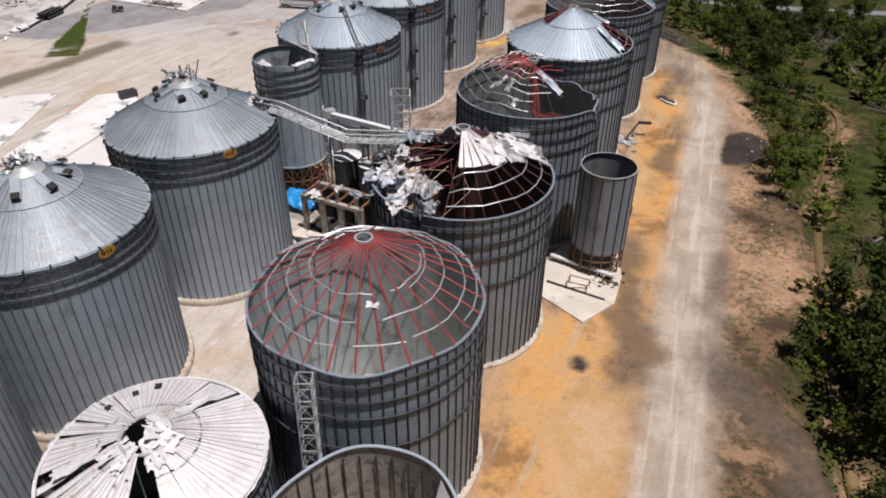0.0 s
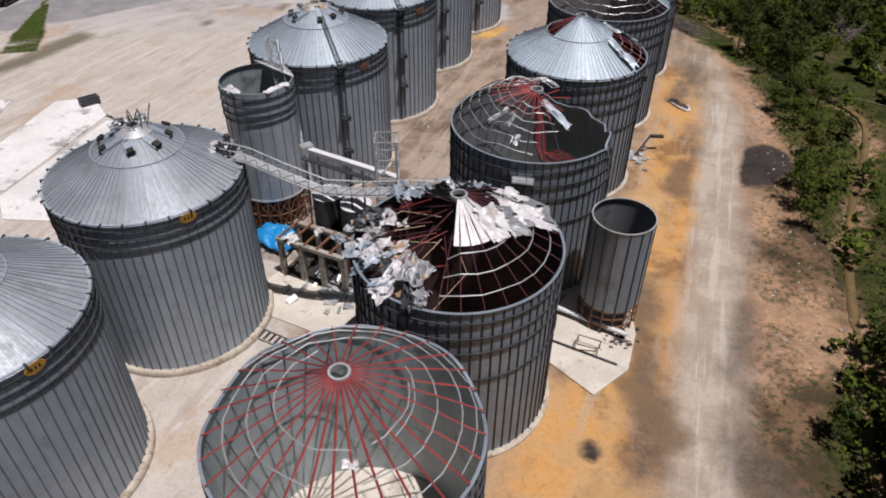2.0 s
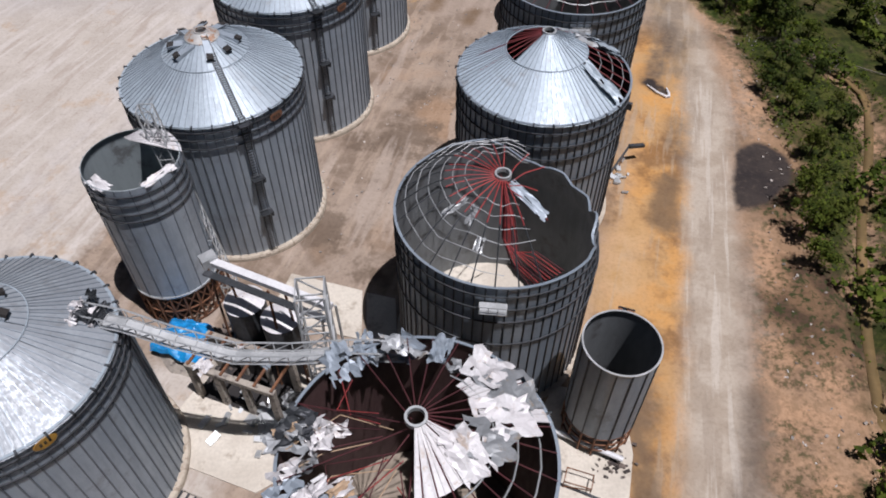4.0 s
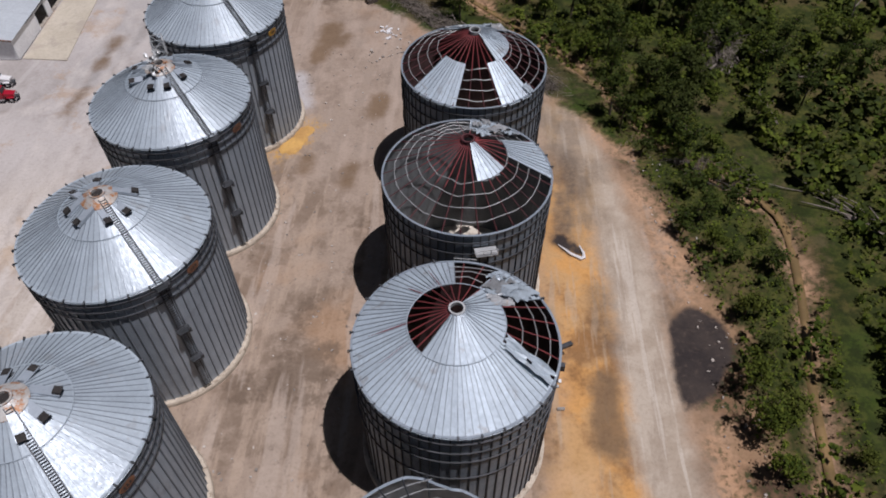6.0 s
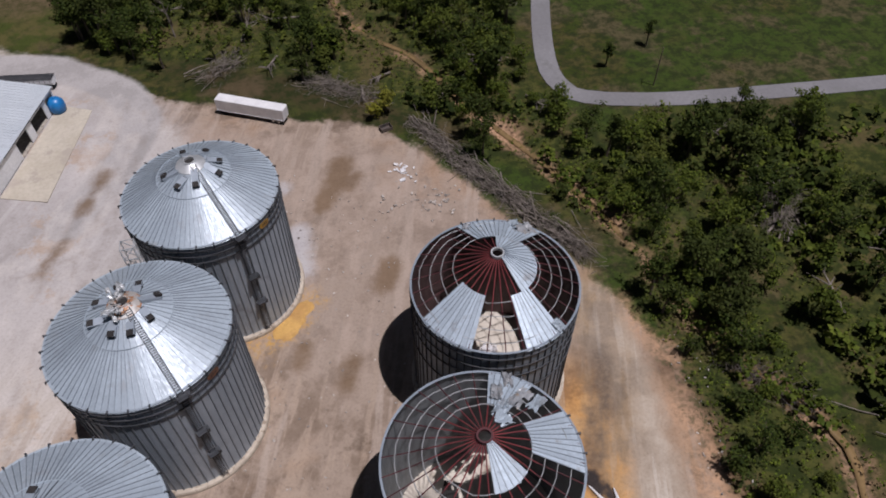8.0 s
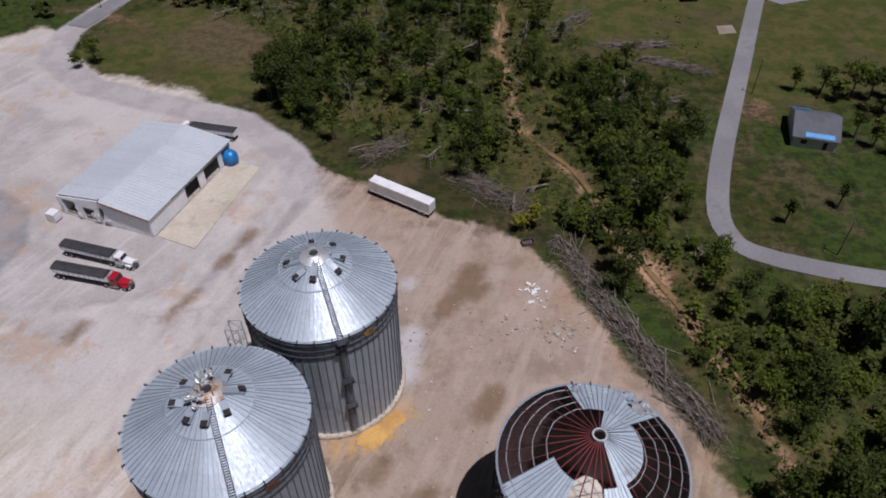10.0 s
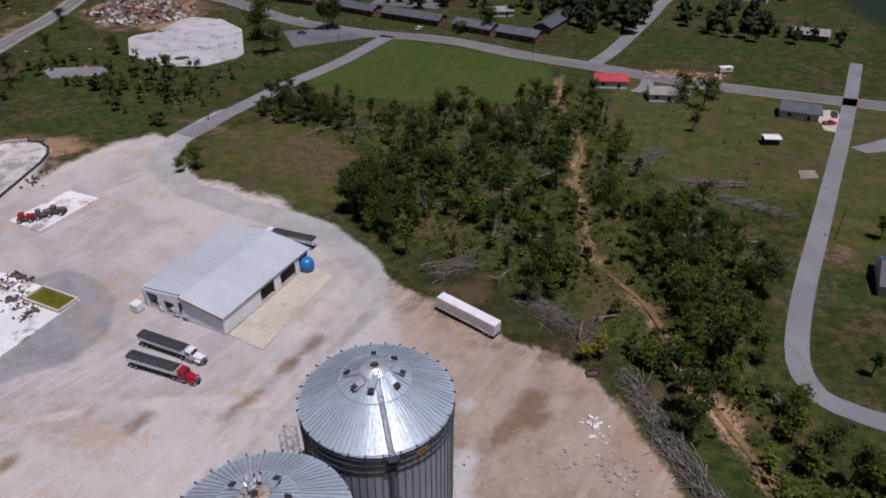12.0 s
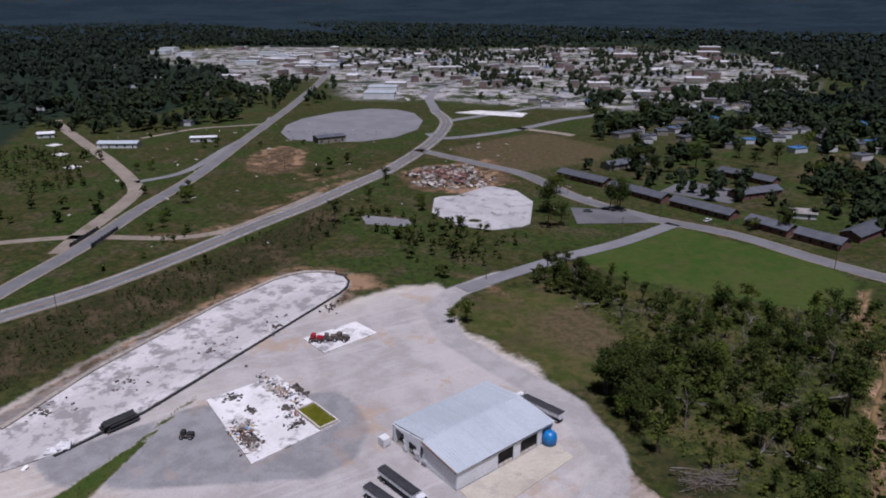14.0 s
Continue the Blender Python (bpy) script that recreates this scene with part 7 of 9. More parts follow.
torn(b2, [(325, 4.6, 28.6, 4.4, 3.0), (345, 5.8, 28.0, 5.0, 3.4), (8, 7.6, 27.2, 6.0, 4.0), (26, 9.6, 26.0, 5.6, 4.4), (44, 9.8, 25.8, 5.0, 4.0)], 9, (STEEL_WHITE, TORN), 7, 0.7)
for k in range(15):
    az = rnd.uniform(150, 262)
    p = polar(az, rnd.uniform(1, 5), 24.0 + rnd.uniform(1.0, 5))
    part("bent_rafter", Shape().tube([p, polar(az + rnd.uniform(-25, 25), rnd.uniform(6, 8), rnd.uniform(24.5, 26.5)), polar(az + rnd.uniform(-30, 30), rnd.uniform(9.5, 12), rnd.uniform(23.5, 24.8))], 0.055, 4), b2, RED if k % 3 == 0 else PLY if k % 3 == 1 else MAROON)
torn(b3, [(190, 5.5, 25.4, 3.2, 1.0), (215, 4.5, 25.6, 2.4, 0.9), (240, 6.5, 24.0, 1.8, 1.0)], 10, (GALV, TORN))
part("hanging_sheet", crumple_mesh(561, 5.6, 1.5, 0.25, STEEL_WALL, 10), b3, at=Matrix.Translation((3.0, -0.9, 25.6)) @ pose(0, 0, 0, 6, 28, -40))
for k in range(10):
    a0 = 262 + 2.6 * k
    part("bent_rafter", Shape().tube([Vector((-0.2, 0.2, 28.7)), polar(a0 + 6, 1.9 + 0.12 * k, 26.0 - 0.1 * k), polar(a0 + 4, 3.4 + 0.16 * k, 22.6 - 0.2 * k), polar(a0 + 12, 6.6 + 0.2 * (k % 4), 21.2 + 0.15 * k), polar(a0 + 16, 10.8, 22.6)], 0.085, 4), b3, RED if k % 3 else MAROON)
for az, r, z in ((38, 7.6, 25.4), (57, 8.4, 25.6), (14, 4.6, 25.0), (338, 5.6, 23.4)):
    part("bent_rafter", Shape().tube([polar(az, 0.9, 26.9), polar(az + 3, r * 0.55, 26.4 if z > 24 else 25.4), polar(az, r, z)], 0.085, 4), b3, RED)
torn(b4, [(28, 7.4, 27.2, 3.6, 3.0), (34, 8.6, 26.7, 5.0, 2.2), (20, 9.6, 26.0, 5.0, 3.2), (14, 6.0, 27.9, 3.4, 1.6), (42, 10.0, 25.4, 2.4, 2.0)], 11, (STEEL_ROOF, TORN))
part("lifted_sheet", crumple_mesh(560, 6.8, 1.8, 0.5, STEEL_ROOF, 9), b4, at=Matrix.Translation(polar(315, 9.0, 26.3)) @ pose(0, 0, 0, 0, 28, 312))
torn(b5, [(48, 5.0, 28.0, 3.6, 1.8), (40, 8.5, 26.4, 4.0, 1.8), (28, 9.5, 25.8, 4.4, 1.4), (60, 8.0, 26.6, 3.4, 1.4), (30, 3.6, 29.0, 2.4, 1.4), (55, 11.0, 24.8, 3.0, 1.2), (290, 4.6, 28.0, 2.2, 2.2)], 12, (STEEL_ROOF, TORN))
torn(b6, [(300, 11.4, 24.6, 1.8, 1.4), (45, 10.5, 25.2, 3.0, 2.6), (58, 11.6, 24.6, 2.6, 1.6), (95, 11.0, 24.7, 2.6, 1.2)], 13, (STEEL_ROOF, TORN))


def fallen_inside(parent, seed, sheets, spread=7.5, light=STEEL_WHITE):
    rnd = random.Random(seed)
    for k in range(sheets):
        a, r = rnd.uniform(0, 360), rnd.uniform(0.5, spread)
        part("fallen_sheet", crumple_mesh(seed * 31 + k, rnd.uniform(2.0, 5.5), rnd.uniform(1.5, 3.0), 0.6, light if k % 4 else DARK, 7), parent, at=Matrix.Translation(polar(a, r, 0.6 + rnd.uniform(0, 0.5))) @ pose(0, 0, 0, rnd.uniform(-8, 8), rnd.uniform(-8, 8), rnd.uniform(0, 360)))


fallen_inside(b3, 21, 30)
fallen_inside(b5, 22, 8)
fallen_inside(b6, 23, 7)
ring3 = part("fallen_peak_ring", Shape().lathe([(0.5, 0.9), (0.7, 0.9), (0.7, 1.3), (0.5, 1.3)], 16), b3, RED, at=pose(-5.5, -5.0, 0.2))
for k in range(18):
    part("fallen_rafter", Shape().beam(polar(20 * k, 0.6, 1.2) + Vector((-5.5, -5.0, 0)), polar(20 * k, 3.2, 0.9 + 0.5 * math.sin(k)) + Vector((-5.5, -5.0, 0)), 0.1), b3, RUST)
for host, az in ((b3, 258), (b4, 66), (b5, 262)):
    s = part("rim_platform", Shape().box((0, 0, 0), (1.6, 3.0, 0.1)), host, GALV, "small galvanised inspection platform", at=Matrix.Translation(polar(az, RAD + 0.95, 21.6)) @ pose(0, 0, 0, 0, 0, az))
    for yy in (-1.45, -0.5, 0.5, 1.45):
        part("railing_post", Shape().beam((0.75, yy, 0), (0.75, yy, 1.1), 0.08), s, GALV)
    part("handrail", Shape().beam((0.75, -1.45, 1.1), (0.75, 1.45, 1.1), 0.08), s, GALV)
    part("handrail", Shape().beam((0.75, -1.45, 0.55), (0.75, 1.45, 0.55), 0.08), s, GALV)
piece("wall_hatch", Shape().box((0, 0, 0), (0.9, 0.6, 1.0)), STEEL_DARK, "dark steel box on the bin wall", "box", at=Matrix.Translation((25.5 + 12.5 * math.cos(radians(333)), 138.6 + 12.5 * math.sin(radians(333)), 21.5)) @ pose(0, 0, 0, 0, 0, 333))

# ---- along the dirt lane ----
mound("grain_spill", 15.5, 208.8, 2.2, 0.5, GRAIN, "yellow spilt grain at the foot of a bin", "grain", 10, 1.5, 38)
mound("grain_spill", 18.2, 212.0, 1.6, 0.4, GRAIN, "yellow spilt grain at the foot of a bin", "grain", 11, 1.6, 20)
vee = thing("bent_strip", 57.6, 162.7, 0.1, 0, "white sheet strip folded into a V on the clay", "sheet metal")
part("strip", Shape().tube([(-2.8, 4.4, 0.05), (-1.6, 1.7, 0.08), (-0.4, 0.2, 0.06), (0.2, 0.3, 0.06), (0.5, 1.2, 0.1), (0.6, 3.0, 0.1)], [0.1, 0.26, 0.36, 0.34, 0.25, 0.12], 6), vee, WHITE)
bent = thing("bent_auger", 44.0, 145.0, 0.0, 0, "dark bent auger arm leaning out beside a bin", "auger")
part("arm", Shape().beam((-3.4, -2.6, 0.4), (0.2, 0.6, 3.2), 0.3), bent, STEEL_DARK)
part("spout", Shape().beam((0.2, 0.6, 3.2), (3.0, 1.0, 2.9), 0.7, 0.5), bent, STEEL_DARK)
part("brace", Shape().beam((-1.6, -1.2, 0.0), (-0.9, -0.4, 2.2), 0.16), bent, RUST)
strewn("scrap_metal", 50, around(40, 143, 4, 5, 0.05), (0.3, 1.3), GALV, "bright scrap at the foot of a bin", 41)
wreck = thing("wrecked_trailer", 33.8, 111.0, 0, 65, "burnt flat trailer frame with scrap on it", "trailer")
part("bed", Shape().box((0, 0, 0.7), (5.2, 2.3, 0.2)), wreck, RUST)
for px in (-2.5, -0.8, 0.9, 2.5):
    part("cross_member", Shape().box((px, 0, 0.9), (0.15, 2.4, 0.25)), wreck, STEEL_DARK)
for k in range(5):
    part("scrap_sheet", crumple_mesh(700 + k, 1.8, 1.1, 0.5, STEEL_WHITE if k % 2 else STEEL_DARK, 5), wreck, at=pose(-1.8 + 0.9 * k, 0.3 * (-1) ** k, 1.2, 10 * k, -12 * k, 50 * k))
put_wheels(wreck, (-1.4, 1.4))


def log_pile(pts, count, seed, label, length=(5, 12), spread=2.2, radius=(0.06, 0.26), rise_=1.3):
    """Bare storm-felled trunks and limbs heaped along a line."""
    rnd = random.Random(seed)
    line = [Vector((*p, 0)) for p in pts]
    t = thing("log_pile", *pts[0], 0, 0, label, "log pile", "heaps of felled trees")
    o = line[0]
    for _ in range(count):
        k = rnd.randrange(len(line) - 1)
        c = line[k].lerp(line[k + 1], rnd.random()) - o
        d = (line[k + 1] - line[k]).normalized()
        a = math.atan2(d.y, d.x) + rnd.gauss(0, 0.35)
        ln, r = rnd.uniform(*length), rnd.uniform(*radius)
        z = abs(rnd.gauss(0, rise_ * 0.6)) + r
        u = Vector((math.cos(a), math.sin(a), rnd.gauss(0, 0.08))) * ln / 2
        c = c + Vector((rnd.gauss(0, spread / 2), rnd.gauss(0, spread / 2), max(z, abs(u.z) + r * 0.8 - 0.12)))
        mid = c + Vector((rnd.gauss(0, 0.25), rnd.gauss(0, 0.25), 0))
        part("log", Shape().tube([c - u, mid, c + u], [r, r * 0.8, r * 0.35], 6), t, WOOD_DEAD)
    return t


def twigs(pts, count, seed, label, spread=2.4, length=(1.5, 4.5), high=1.2):
    """Fine bare branches in a heap too tangled to count."""
    rnd, s = random.Random(seed), Shape()
    line = [Vector((*p, 0)) for p in pts]
    for _ in range(count):
        k = rnd.randrange(len(line) - 1)
        c = line[k].lerp(line[k + 1], rnd.random()) + Vector((rnd.gauss(0, spread * 0.55), rnd.gauss(0, spread * 0.55), abs(rnd.gauss(0, high * 0.5))))
        a, ln = rnd.uniform(0, 6.283), rnd.uniform(*length)
        u = Vector((math.cos(a), math.sin(a), rnd.gauss(0.1, 0.25))) * ln / 2
        s.tube([c - u, c + Vector((rnd.gauss(0, 0.15), rnd.gauss(0, 0.15), 0.1)), c + u], [0.05, 0.04, 0.015], 3, False)
    return piece("branch_heap", s, WOOD_DEAD, label, "branches", kind="stuff")


log_pile([(52, 257), (58, 240), (66, 225), (72.5, 210)], 190, 51, "long heap of bare grey felled trunks along the yard edge", (4, 12), 2.4, (0.03, 0.15), 1.3)
twigs([(51, 258), (58, 240), (66, 225), (73, 209)], 900, 151, "tangled bare branches over the felled trunks")
twigs([(30, 281), (36, 276), (45, 269)], 430, 152, "tangled bare branches at the yard edge", 4.0)
twigs([(6, 288), (10, 292), (15, 297)], 170, 153, "pale bare branches of a fallen crown", 3.4, (2, 6), 2.2)
twigs([(72, 350), (84, 349), (93, 350)], 200, 154, "bare branches round cut trunks")
twigs([(84, 340), (94, 337), (102, 334)], 200, 155, "bare branches round cut trunks")
twigs([(112, 205), (118, 212), (120, 222)], 400, 156, "bare branches of a fallen crown in the brush", 3.6, (2, 6), 2.4)
twigs([(96, 168), (90, 176), (86, 182)], 250, 157, "bare branches beside the creek", 2.6)
twigs([(-40, 370), (-28, 378), (-10, 366), (8, 350)], 170, 158, "bare broken branches in the woods", 8.0, (2, 6), 4.0)
twigs([(10, 330), (24, 340), (20, 360), (30, 385)], 200, 159, "bare broken branches in the woods", 8.0, (2, 6), 4.0)
twigs([(60, 356), (66, 366), (70, 374)], 250, 160, "bare fallen crown beside the creek", 3.0)
log_pile([(31, 280), (36, 276), (44, 270)], 36, 52, "tangled heap of bare branches at the yard edge", (3, 7), 4.0, (0.04, 0.14), 1.5)
log_pile([(6, 288), (10, 291), (14, 296)], 12, 53, "bare fallen tree with pale limbs", (4, 10), 3.4, (0.05, 0.2), 1.6)
log_pile([(72, 350), (84, 349), (93, 350)], 36, 54, "row of cut trunks on the grass", (5, 10), 2.4, (0.08, 0.22), 0.8)
log_pile([(84, 340), (94, 337), (102, 334)], 30, 55, "row of cut trunks on the grass", (5, 10), 2.0, (0.08, 0.22), 0.8)
log_pile([(72, 316), (80, 317), (88, 317)], 34, 56, "row of cut trunks on the grass", (5, 10), 2.0, (0.08, 0.22), 0.8)
log_pile([(58, 356), (64, 364), (70, 372)], 30, 57, "bare fallen crown beside the creek", (3, 8), 3.0, (0.05, 0.16), 1.2)
log_pile([(112, 150), (108, 158), (101, 168)], 16, 58, "pale fallen trunk in the brush", (6, 12), 2.4, (0.12, 0.3), 1.0)
log_pile([(95, 128), (100, 122), (106, 118)], 12, 59, "pale fallen trunk in the brush", (6, 12), 2.0, (0.12, 0.3), 1.4)
log_pile([(112, 205), (118, 212), (120, 222)], 24, 60, "bare fallen crown in the brush", (4, 9), 3.4, (0.06, 0.18), 1.6)
strewn("litter", 90, around(48, 232, 14, 10, 0.0), (0.15, 0.7), RUBBLE, "pale litter scattered on the yard", 61)
strewn("litter", 160, in_poly([(60, 66), (66, 120), (80, 160), (84, 190), (78, 190), (70, 150), (50, 92)], -0.05), (0.1, 0.5), RUBBLE, "pale stones and litter on the bank", 62)
strewn("stones", 320, in_poly([(-10, 120), (20, 160), (34, 190), (40, 230), (20, 250), (5, 200), (-10, 150)], -0.06), (0.1, 0.45), RUBBLE, "stones scattered on the lane between bins", 63)

# ---- slabs of vanished buildings in the yard ----
piece("pavement", Shape().slab([(-140, 198), (-152, 215), (-160, 245), (-163, 268), (-166, 300), (-166, 328), (-164.5, 334), (-161, 340), (-156, 344), (-150, 346), (-145, 345.4), (-140.6, 342.4), (-137.6, 338), (-136, 332), (-134, 310), (-131, 275), (-128, 240), (-130, 216), (-134, 205)], -0.3, 0.25), STORAGE, "long bleached concrete storage slab with rounded end", "slab", kind="structure")
curb = piece("kerb", Shape().tube([(-150, 346.6, 0.2), (-144.6, 346, 0.2), (-140, 342.9, 0.2), (-137, 338.2, 0.2), (-135.4, 332, 0.2), (-133.4, 310, 0.2), (-130.2, 275, 0.2), (-127.2, 240, 0.2), (-129.2, 216, 0.2)], 0.38, 6), BLACK, "dark debris kerb along the storage slab", "kerb", kind="structure")
piece("kerb", Shape().tube([(-152, 215, 0.25), (-160, 245, 0.25), (-163, 268, 0.25), (-166.3, 300, 0.25), (-166.3, 328, 0.25), (-164.9, 334.2, 0.25), (-161.3, 340.4, 0.25), (-156.2, 344.5, 0.25), (-150.4, 346.8, 0.25)], 0.9, 6), OLD_CONCRETE, "pale kerb along the storage slab", "kerb", kind="structure")
piece("pavement", Shape().slab([(-117.7, 253.2), (-111.1, 273.9), (-79.0, 264.9), (-85.5, 239.6)], -0.2, 0.3), SLAB, "white foundation slab of a vanished building", "slab", kind="structure")
piece("pavement", Shape().slab([(-121.0, 296.0), (-114.4, 315.4), (-102.7, 312.4), (-108.4, 292.0)], -0.2, 0.2), SLAB, "small white foundation slab", "slab", kind="structure")
for outline in ([(-92, 133), (-86, 167), (-78, 169), (-72, 160), (-80, 130)], [(-76, 121), (-80, 128), (-71, 158), (-64, 156), (-62, 120)], [(-112, 140), (-110, 165), (-96, 168), (-95, 132)]):
    piece("pavement", Shape().slab(outline, -0.2, 0.12), SLAB, "bleached concrete slab in the yard", "slab", kind="structure")
pool = thing("algae_pool", -85.8, 263.4, 0.3, -16, "walled basin full of green algae water", "basin")
part("water", Shape().box((0, 0, 0.32), (11.4, 5.2, 0.04)), pool, POOL)
for c, s_ in (((0, 2.75, 0.4), (12.0, 0.4, 0.8)), ((0, -2.75, 0.4), (12.0, 0.4, 0.8)), ((5.9, 0, 0.4), (0.4, 5.2, 0.8)), ((-5.9, 0, 0.4), (0.4, 5.2, 0.8))):
    part("wall", Shape().box(c, s_), pool, CONCRETE)
for k, (x, y, rx, ry, n, mat) in enumerate(((-106, 267, 9, 3, 110, RUBBLE), (-100, 271, 7, 2, 70, CHAR), (-95, 262, 4, 4, 60, CHAR), (-93, 246, 6, 3, 130, CHAR), (-99, 250, 4, 4, 70, RUBBLE), (-103, 256, 3, 2, 40, CHAR), (-90, 244, 4, 3, 60, RUBBLE), (-112, 258, 3, 4, 40, CHAR), (-88, 258, 3, 4, 50, CHAR))):
    strewn("wreckage", n, around(x, y, rx, ry, 0.28, -16), (0.2, 1.2), mat, "charred and broken wreckage on the slab", 300 + k, flatness=0.3)
for k, (mat, n) in enumerate(((RED_CAB, 8), (BLUE, 6), (WHITE, 50), (PLY, 40), (DARK, 90), (RUST, 50), (STEEL_DARK, 60))):
    strewn("litter", n, around(-103, 268, 13, 2.6, 0.3, -16), (0.2, 1.0), mat, "coloured litter along the slab edge", 360 + k, flatness=0.2)
    strewn("litter", n, around(-96, 247, 9, 3.5, 0.3, -16), (0.2, 1.0), mat, "coloured litter heaped on the slab", 370 + k, flatness=0.2)
    strewn("litter", n // 2, around(-91, 262, 3, 5, 0.3, -16), (0.2, 0.9), mat, "coloured litter beside the basin", 380 + k, flatness=0.2)
for k in range(5):
    strewn("litter", 26, around(-150 + 5 * k, 225 + 24 * k, 7, 10, 0.22), (0.3, 1.2), CHAR, "dark litter on the storage slab", 330 + k)
stack = thing("pipe_stack", -127.8, 233.5, 0.25, 82, "stack of black pipes at the slab edge", "pipes")
rnd = random.Random(88)
for k in range(22):
    row, off = k // 7, rnd.uniform(-0.9, 0.9)
    yy, zz = -1.9 + 0.62 * (k % 7) + 0.31 * (row % 2), 0.3 + 0.52 * row
    part("pipe", Shape().tube([(-4.4 + off, yy, zz), (4.0 + off * 0.6, yy + rnd.uniform(-0.2, 0.2), zz)], 0.28, 8), stack, BLACK)
strewn("sheet_stack", 12, around(-131, 220, 3, 6, 0.3), (1.5, 4.0), STEEL_WHITE, "loose pale sheets beside the pipes", 345, flatness=0.05)
for x, y, rz, mat, label in ((-115.8, 296.8, 20, RED_CAB, "burnt-out red tractor on the slab"), (-112.4, 299.6, 40, CHAR, "blackened machine wreck on the slab"), (-109.3, 302, 10, CHAR, "blackened machine wreck on the slab"), (-108, 238.8, 30, BLACK, "black wrecked car on the gravel")):
    w_ = thing("wrecked_machine", x, y, 0.2 if y > 290 else 0, rz, label, "wreck", "machine wrecks")
    if y > 290:
        w_.scale = (1.25, 1.3, 1.25)
    part("chassis", Shape().box((0, 0, 0.7), (3.6, 1.5, 0.5)), w_, CHAR, bevel=0.05)
    part("hood", Shape().box((1.0, 0, 1.25), (1.7, 1.3, 0.7)), w_, mat, bevel=0.08)
    part("cab", Shape().box((-0.8, 0, 1.5), (1.2, 1.4, 1.2)), w_, mat, bevel=0.08)
    put_wheels(w_, (-1.2, 1.2))
skip_ = thing("waste_skip", -77.6, 165.7, 0.12, 40, "dark green waste container on a slab edge", "container")
part("body", Shape().box((0, 0, 0.8), (4.2, 2.0, 1.6)), skip_, TARP_BLACK, bevel=0.05)
part("rim", Shape().box((0, 1.0, 1.6), (4.3, 0.12, 0.15)).box((0, -1.0, 1.6), (4.3, 0.12, 0.15)), skip_, STEEL_DARK)


# ---- town and distance ----
def gable_house(x0, y0, x1, y1, depth, h, pitch, wall, roof, label, cat="house", group="houses of the town", bays=0, name="house"):
    """A gabled building; its front runs from (x0, y0) to (x1, y1), its depth to the left of that way."""
    rz, ln = frame_from((x0, y0), (x1, y1))
    b = thing(name, x0, y0, 0, rz, label, cat, group)
    top = h + depth / 2 * pitch
    part("wall", Shape().add([(0, 0, -0.3), (ln, 0, -0.3), (ln, depth, -0.3), (0, depth, -0.3), (0, 0, h), (ln, 0, h), (ln, depth, h), (0, depth, h), (0, depth / 2, top), (ln, depth / 2, top)],
         [(0, 1, 5, 4), (2, 3, 7, 6), (1, 2, 6, 9, 5), (3, 0, 4, 8, 7)]), b, wall)
    o = 0.5
    s = Shape()
    for ya, yb in ((-o, depth / 2), (depth + o, depth / 2)):
        za = h - o * pitch
        pts = [(-o, ya, za), (ln + o, ya, za), (ln + o, yb, top), (-o, yb, top)]
        k = len(s.v)
        s.v += [(p[0], p[1], p[2] + 0.22) for p in pts] + [(p[0], p[1], p[2] + 0.05) for p in pts]
        s.f += [tuple(k + i for i in q) for q in ((0, 1, 2, 3), (7, 6, 5, 4), (0, 4, 5, 1), (1, 5, 6, 2), (3, 7, 4, 0))]
    part("roof", s, b, roof)
    n = bays or max(2, int(ln / 5))
    for k in range(n):
        c = ln * (k + 0.5) / n
        if k % 3 == 1:
            part("door", Shape().box((c, -0.03, 1.05), (1.0, 0.08, 2.1)), b, DARK)
        else:
            part("window", Shape().box((c, -0.03, 1.6), (1.5, 0.08, 1.2)), b, GLASS)
    return b


APARTMENTS = ((-106, 536, -140, 547), (-67, 519, -102, 533), (-29, 506, -62, 518), (-1, 494, -21, 503), (22, 485, 2, 493), (-22, 590, -56, 604), (-14, 574, -32, 549), (20, 505, 36, 545), (-97, 620, -117, 580))
for x0, y0, x1, y1 in APARTMENTS:
    gable_house(x1, y1, x0, y0, 9.5, 3.2, 0.42, BRICK if x0 != -97 else OLD_CONCRETE, SHINGLE, "long low brick apartment block with dark shingle roof", "apartments", "apartment blocks", name="apartment_block")
gable_house(49, 430, 62, 431, 8, 3.0, 0.45, METAL_WALL, RED_ROOF, "small pale blue house with red metal roof")
gable_house(70, 418, 85, 419, 8, 3.0, 0.45, WHITE, SHINGLE_TAN, "small white house with worn shingle roof")
gable_house(117, 409, 130, 406, 9, 3.0, 0.45, WHITE, SHINGLE, "white house with dark shingle roof")
gable_house(106, 382.5, 111, 383, 3.4, 2.4, 0.2, BLACK, WHITE, "small dark shed with white roof", "shed")
gable_house(146, 512, 162, 508, 9, 3.0, 0.45, BRICK, SHINGLE_TAN, "brick house among trees")
bh = gable_house(114.5, 296.5, 124.6, 293.8, 13.5, 3.0, 0.45, WHITE, SHINGLE, "house with dark roof partly under blue tarpaulins")
for c, s_ in (((2.2, 12.2, 4.1), (4.6, 1.8, 0.08)), ((6.0, 0.4, 3.55), (7.0, 1.4, 0.08)), ((9.9, 10.2, 4.6), (1.2, 5.0, 0.08))):
    part("roof_tarpaulin", Shape().box(c, s_, tilt=pose(0, 0, 0, 24 if c[1] < 6.7 else -24)), bh, BLUE)
gable_house(-5, 528, 8, 532, 8, 2.8, 0.4, WHITE, SHINGLE_TAN, "small house behind the apartments")
gable_house(-469, 448, -444, 464, 10, 3.4, 0.25, METAL_WALL, METAL_ROOF, "long dark grey shed by the carriageway")
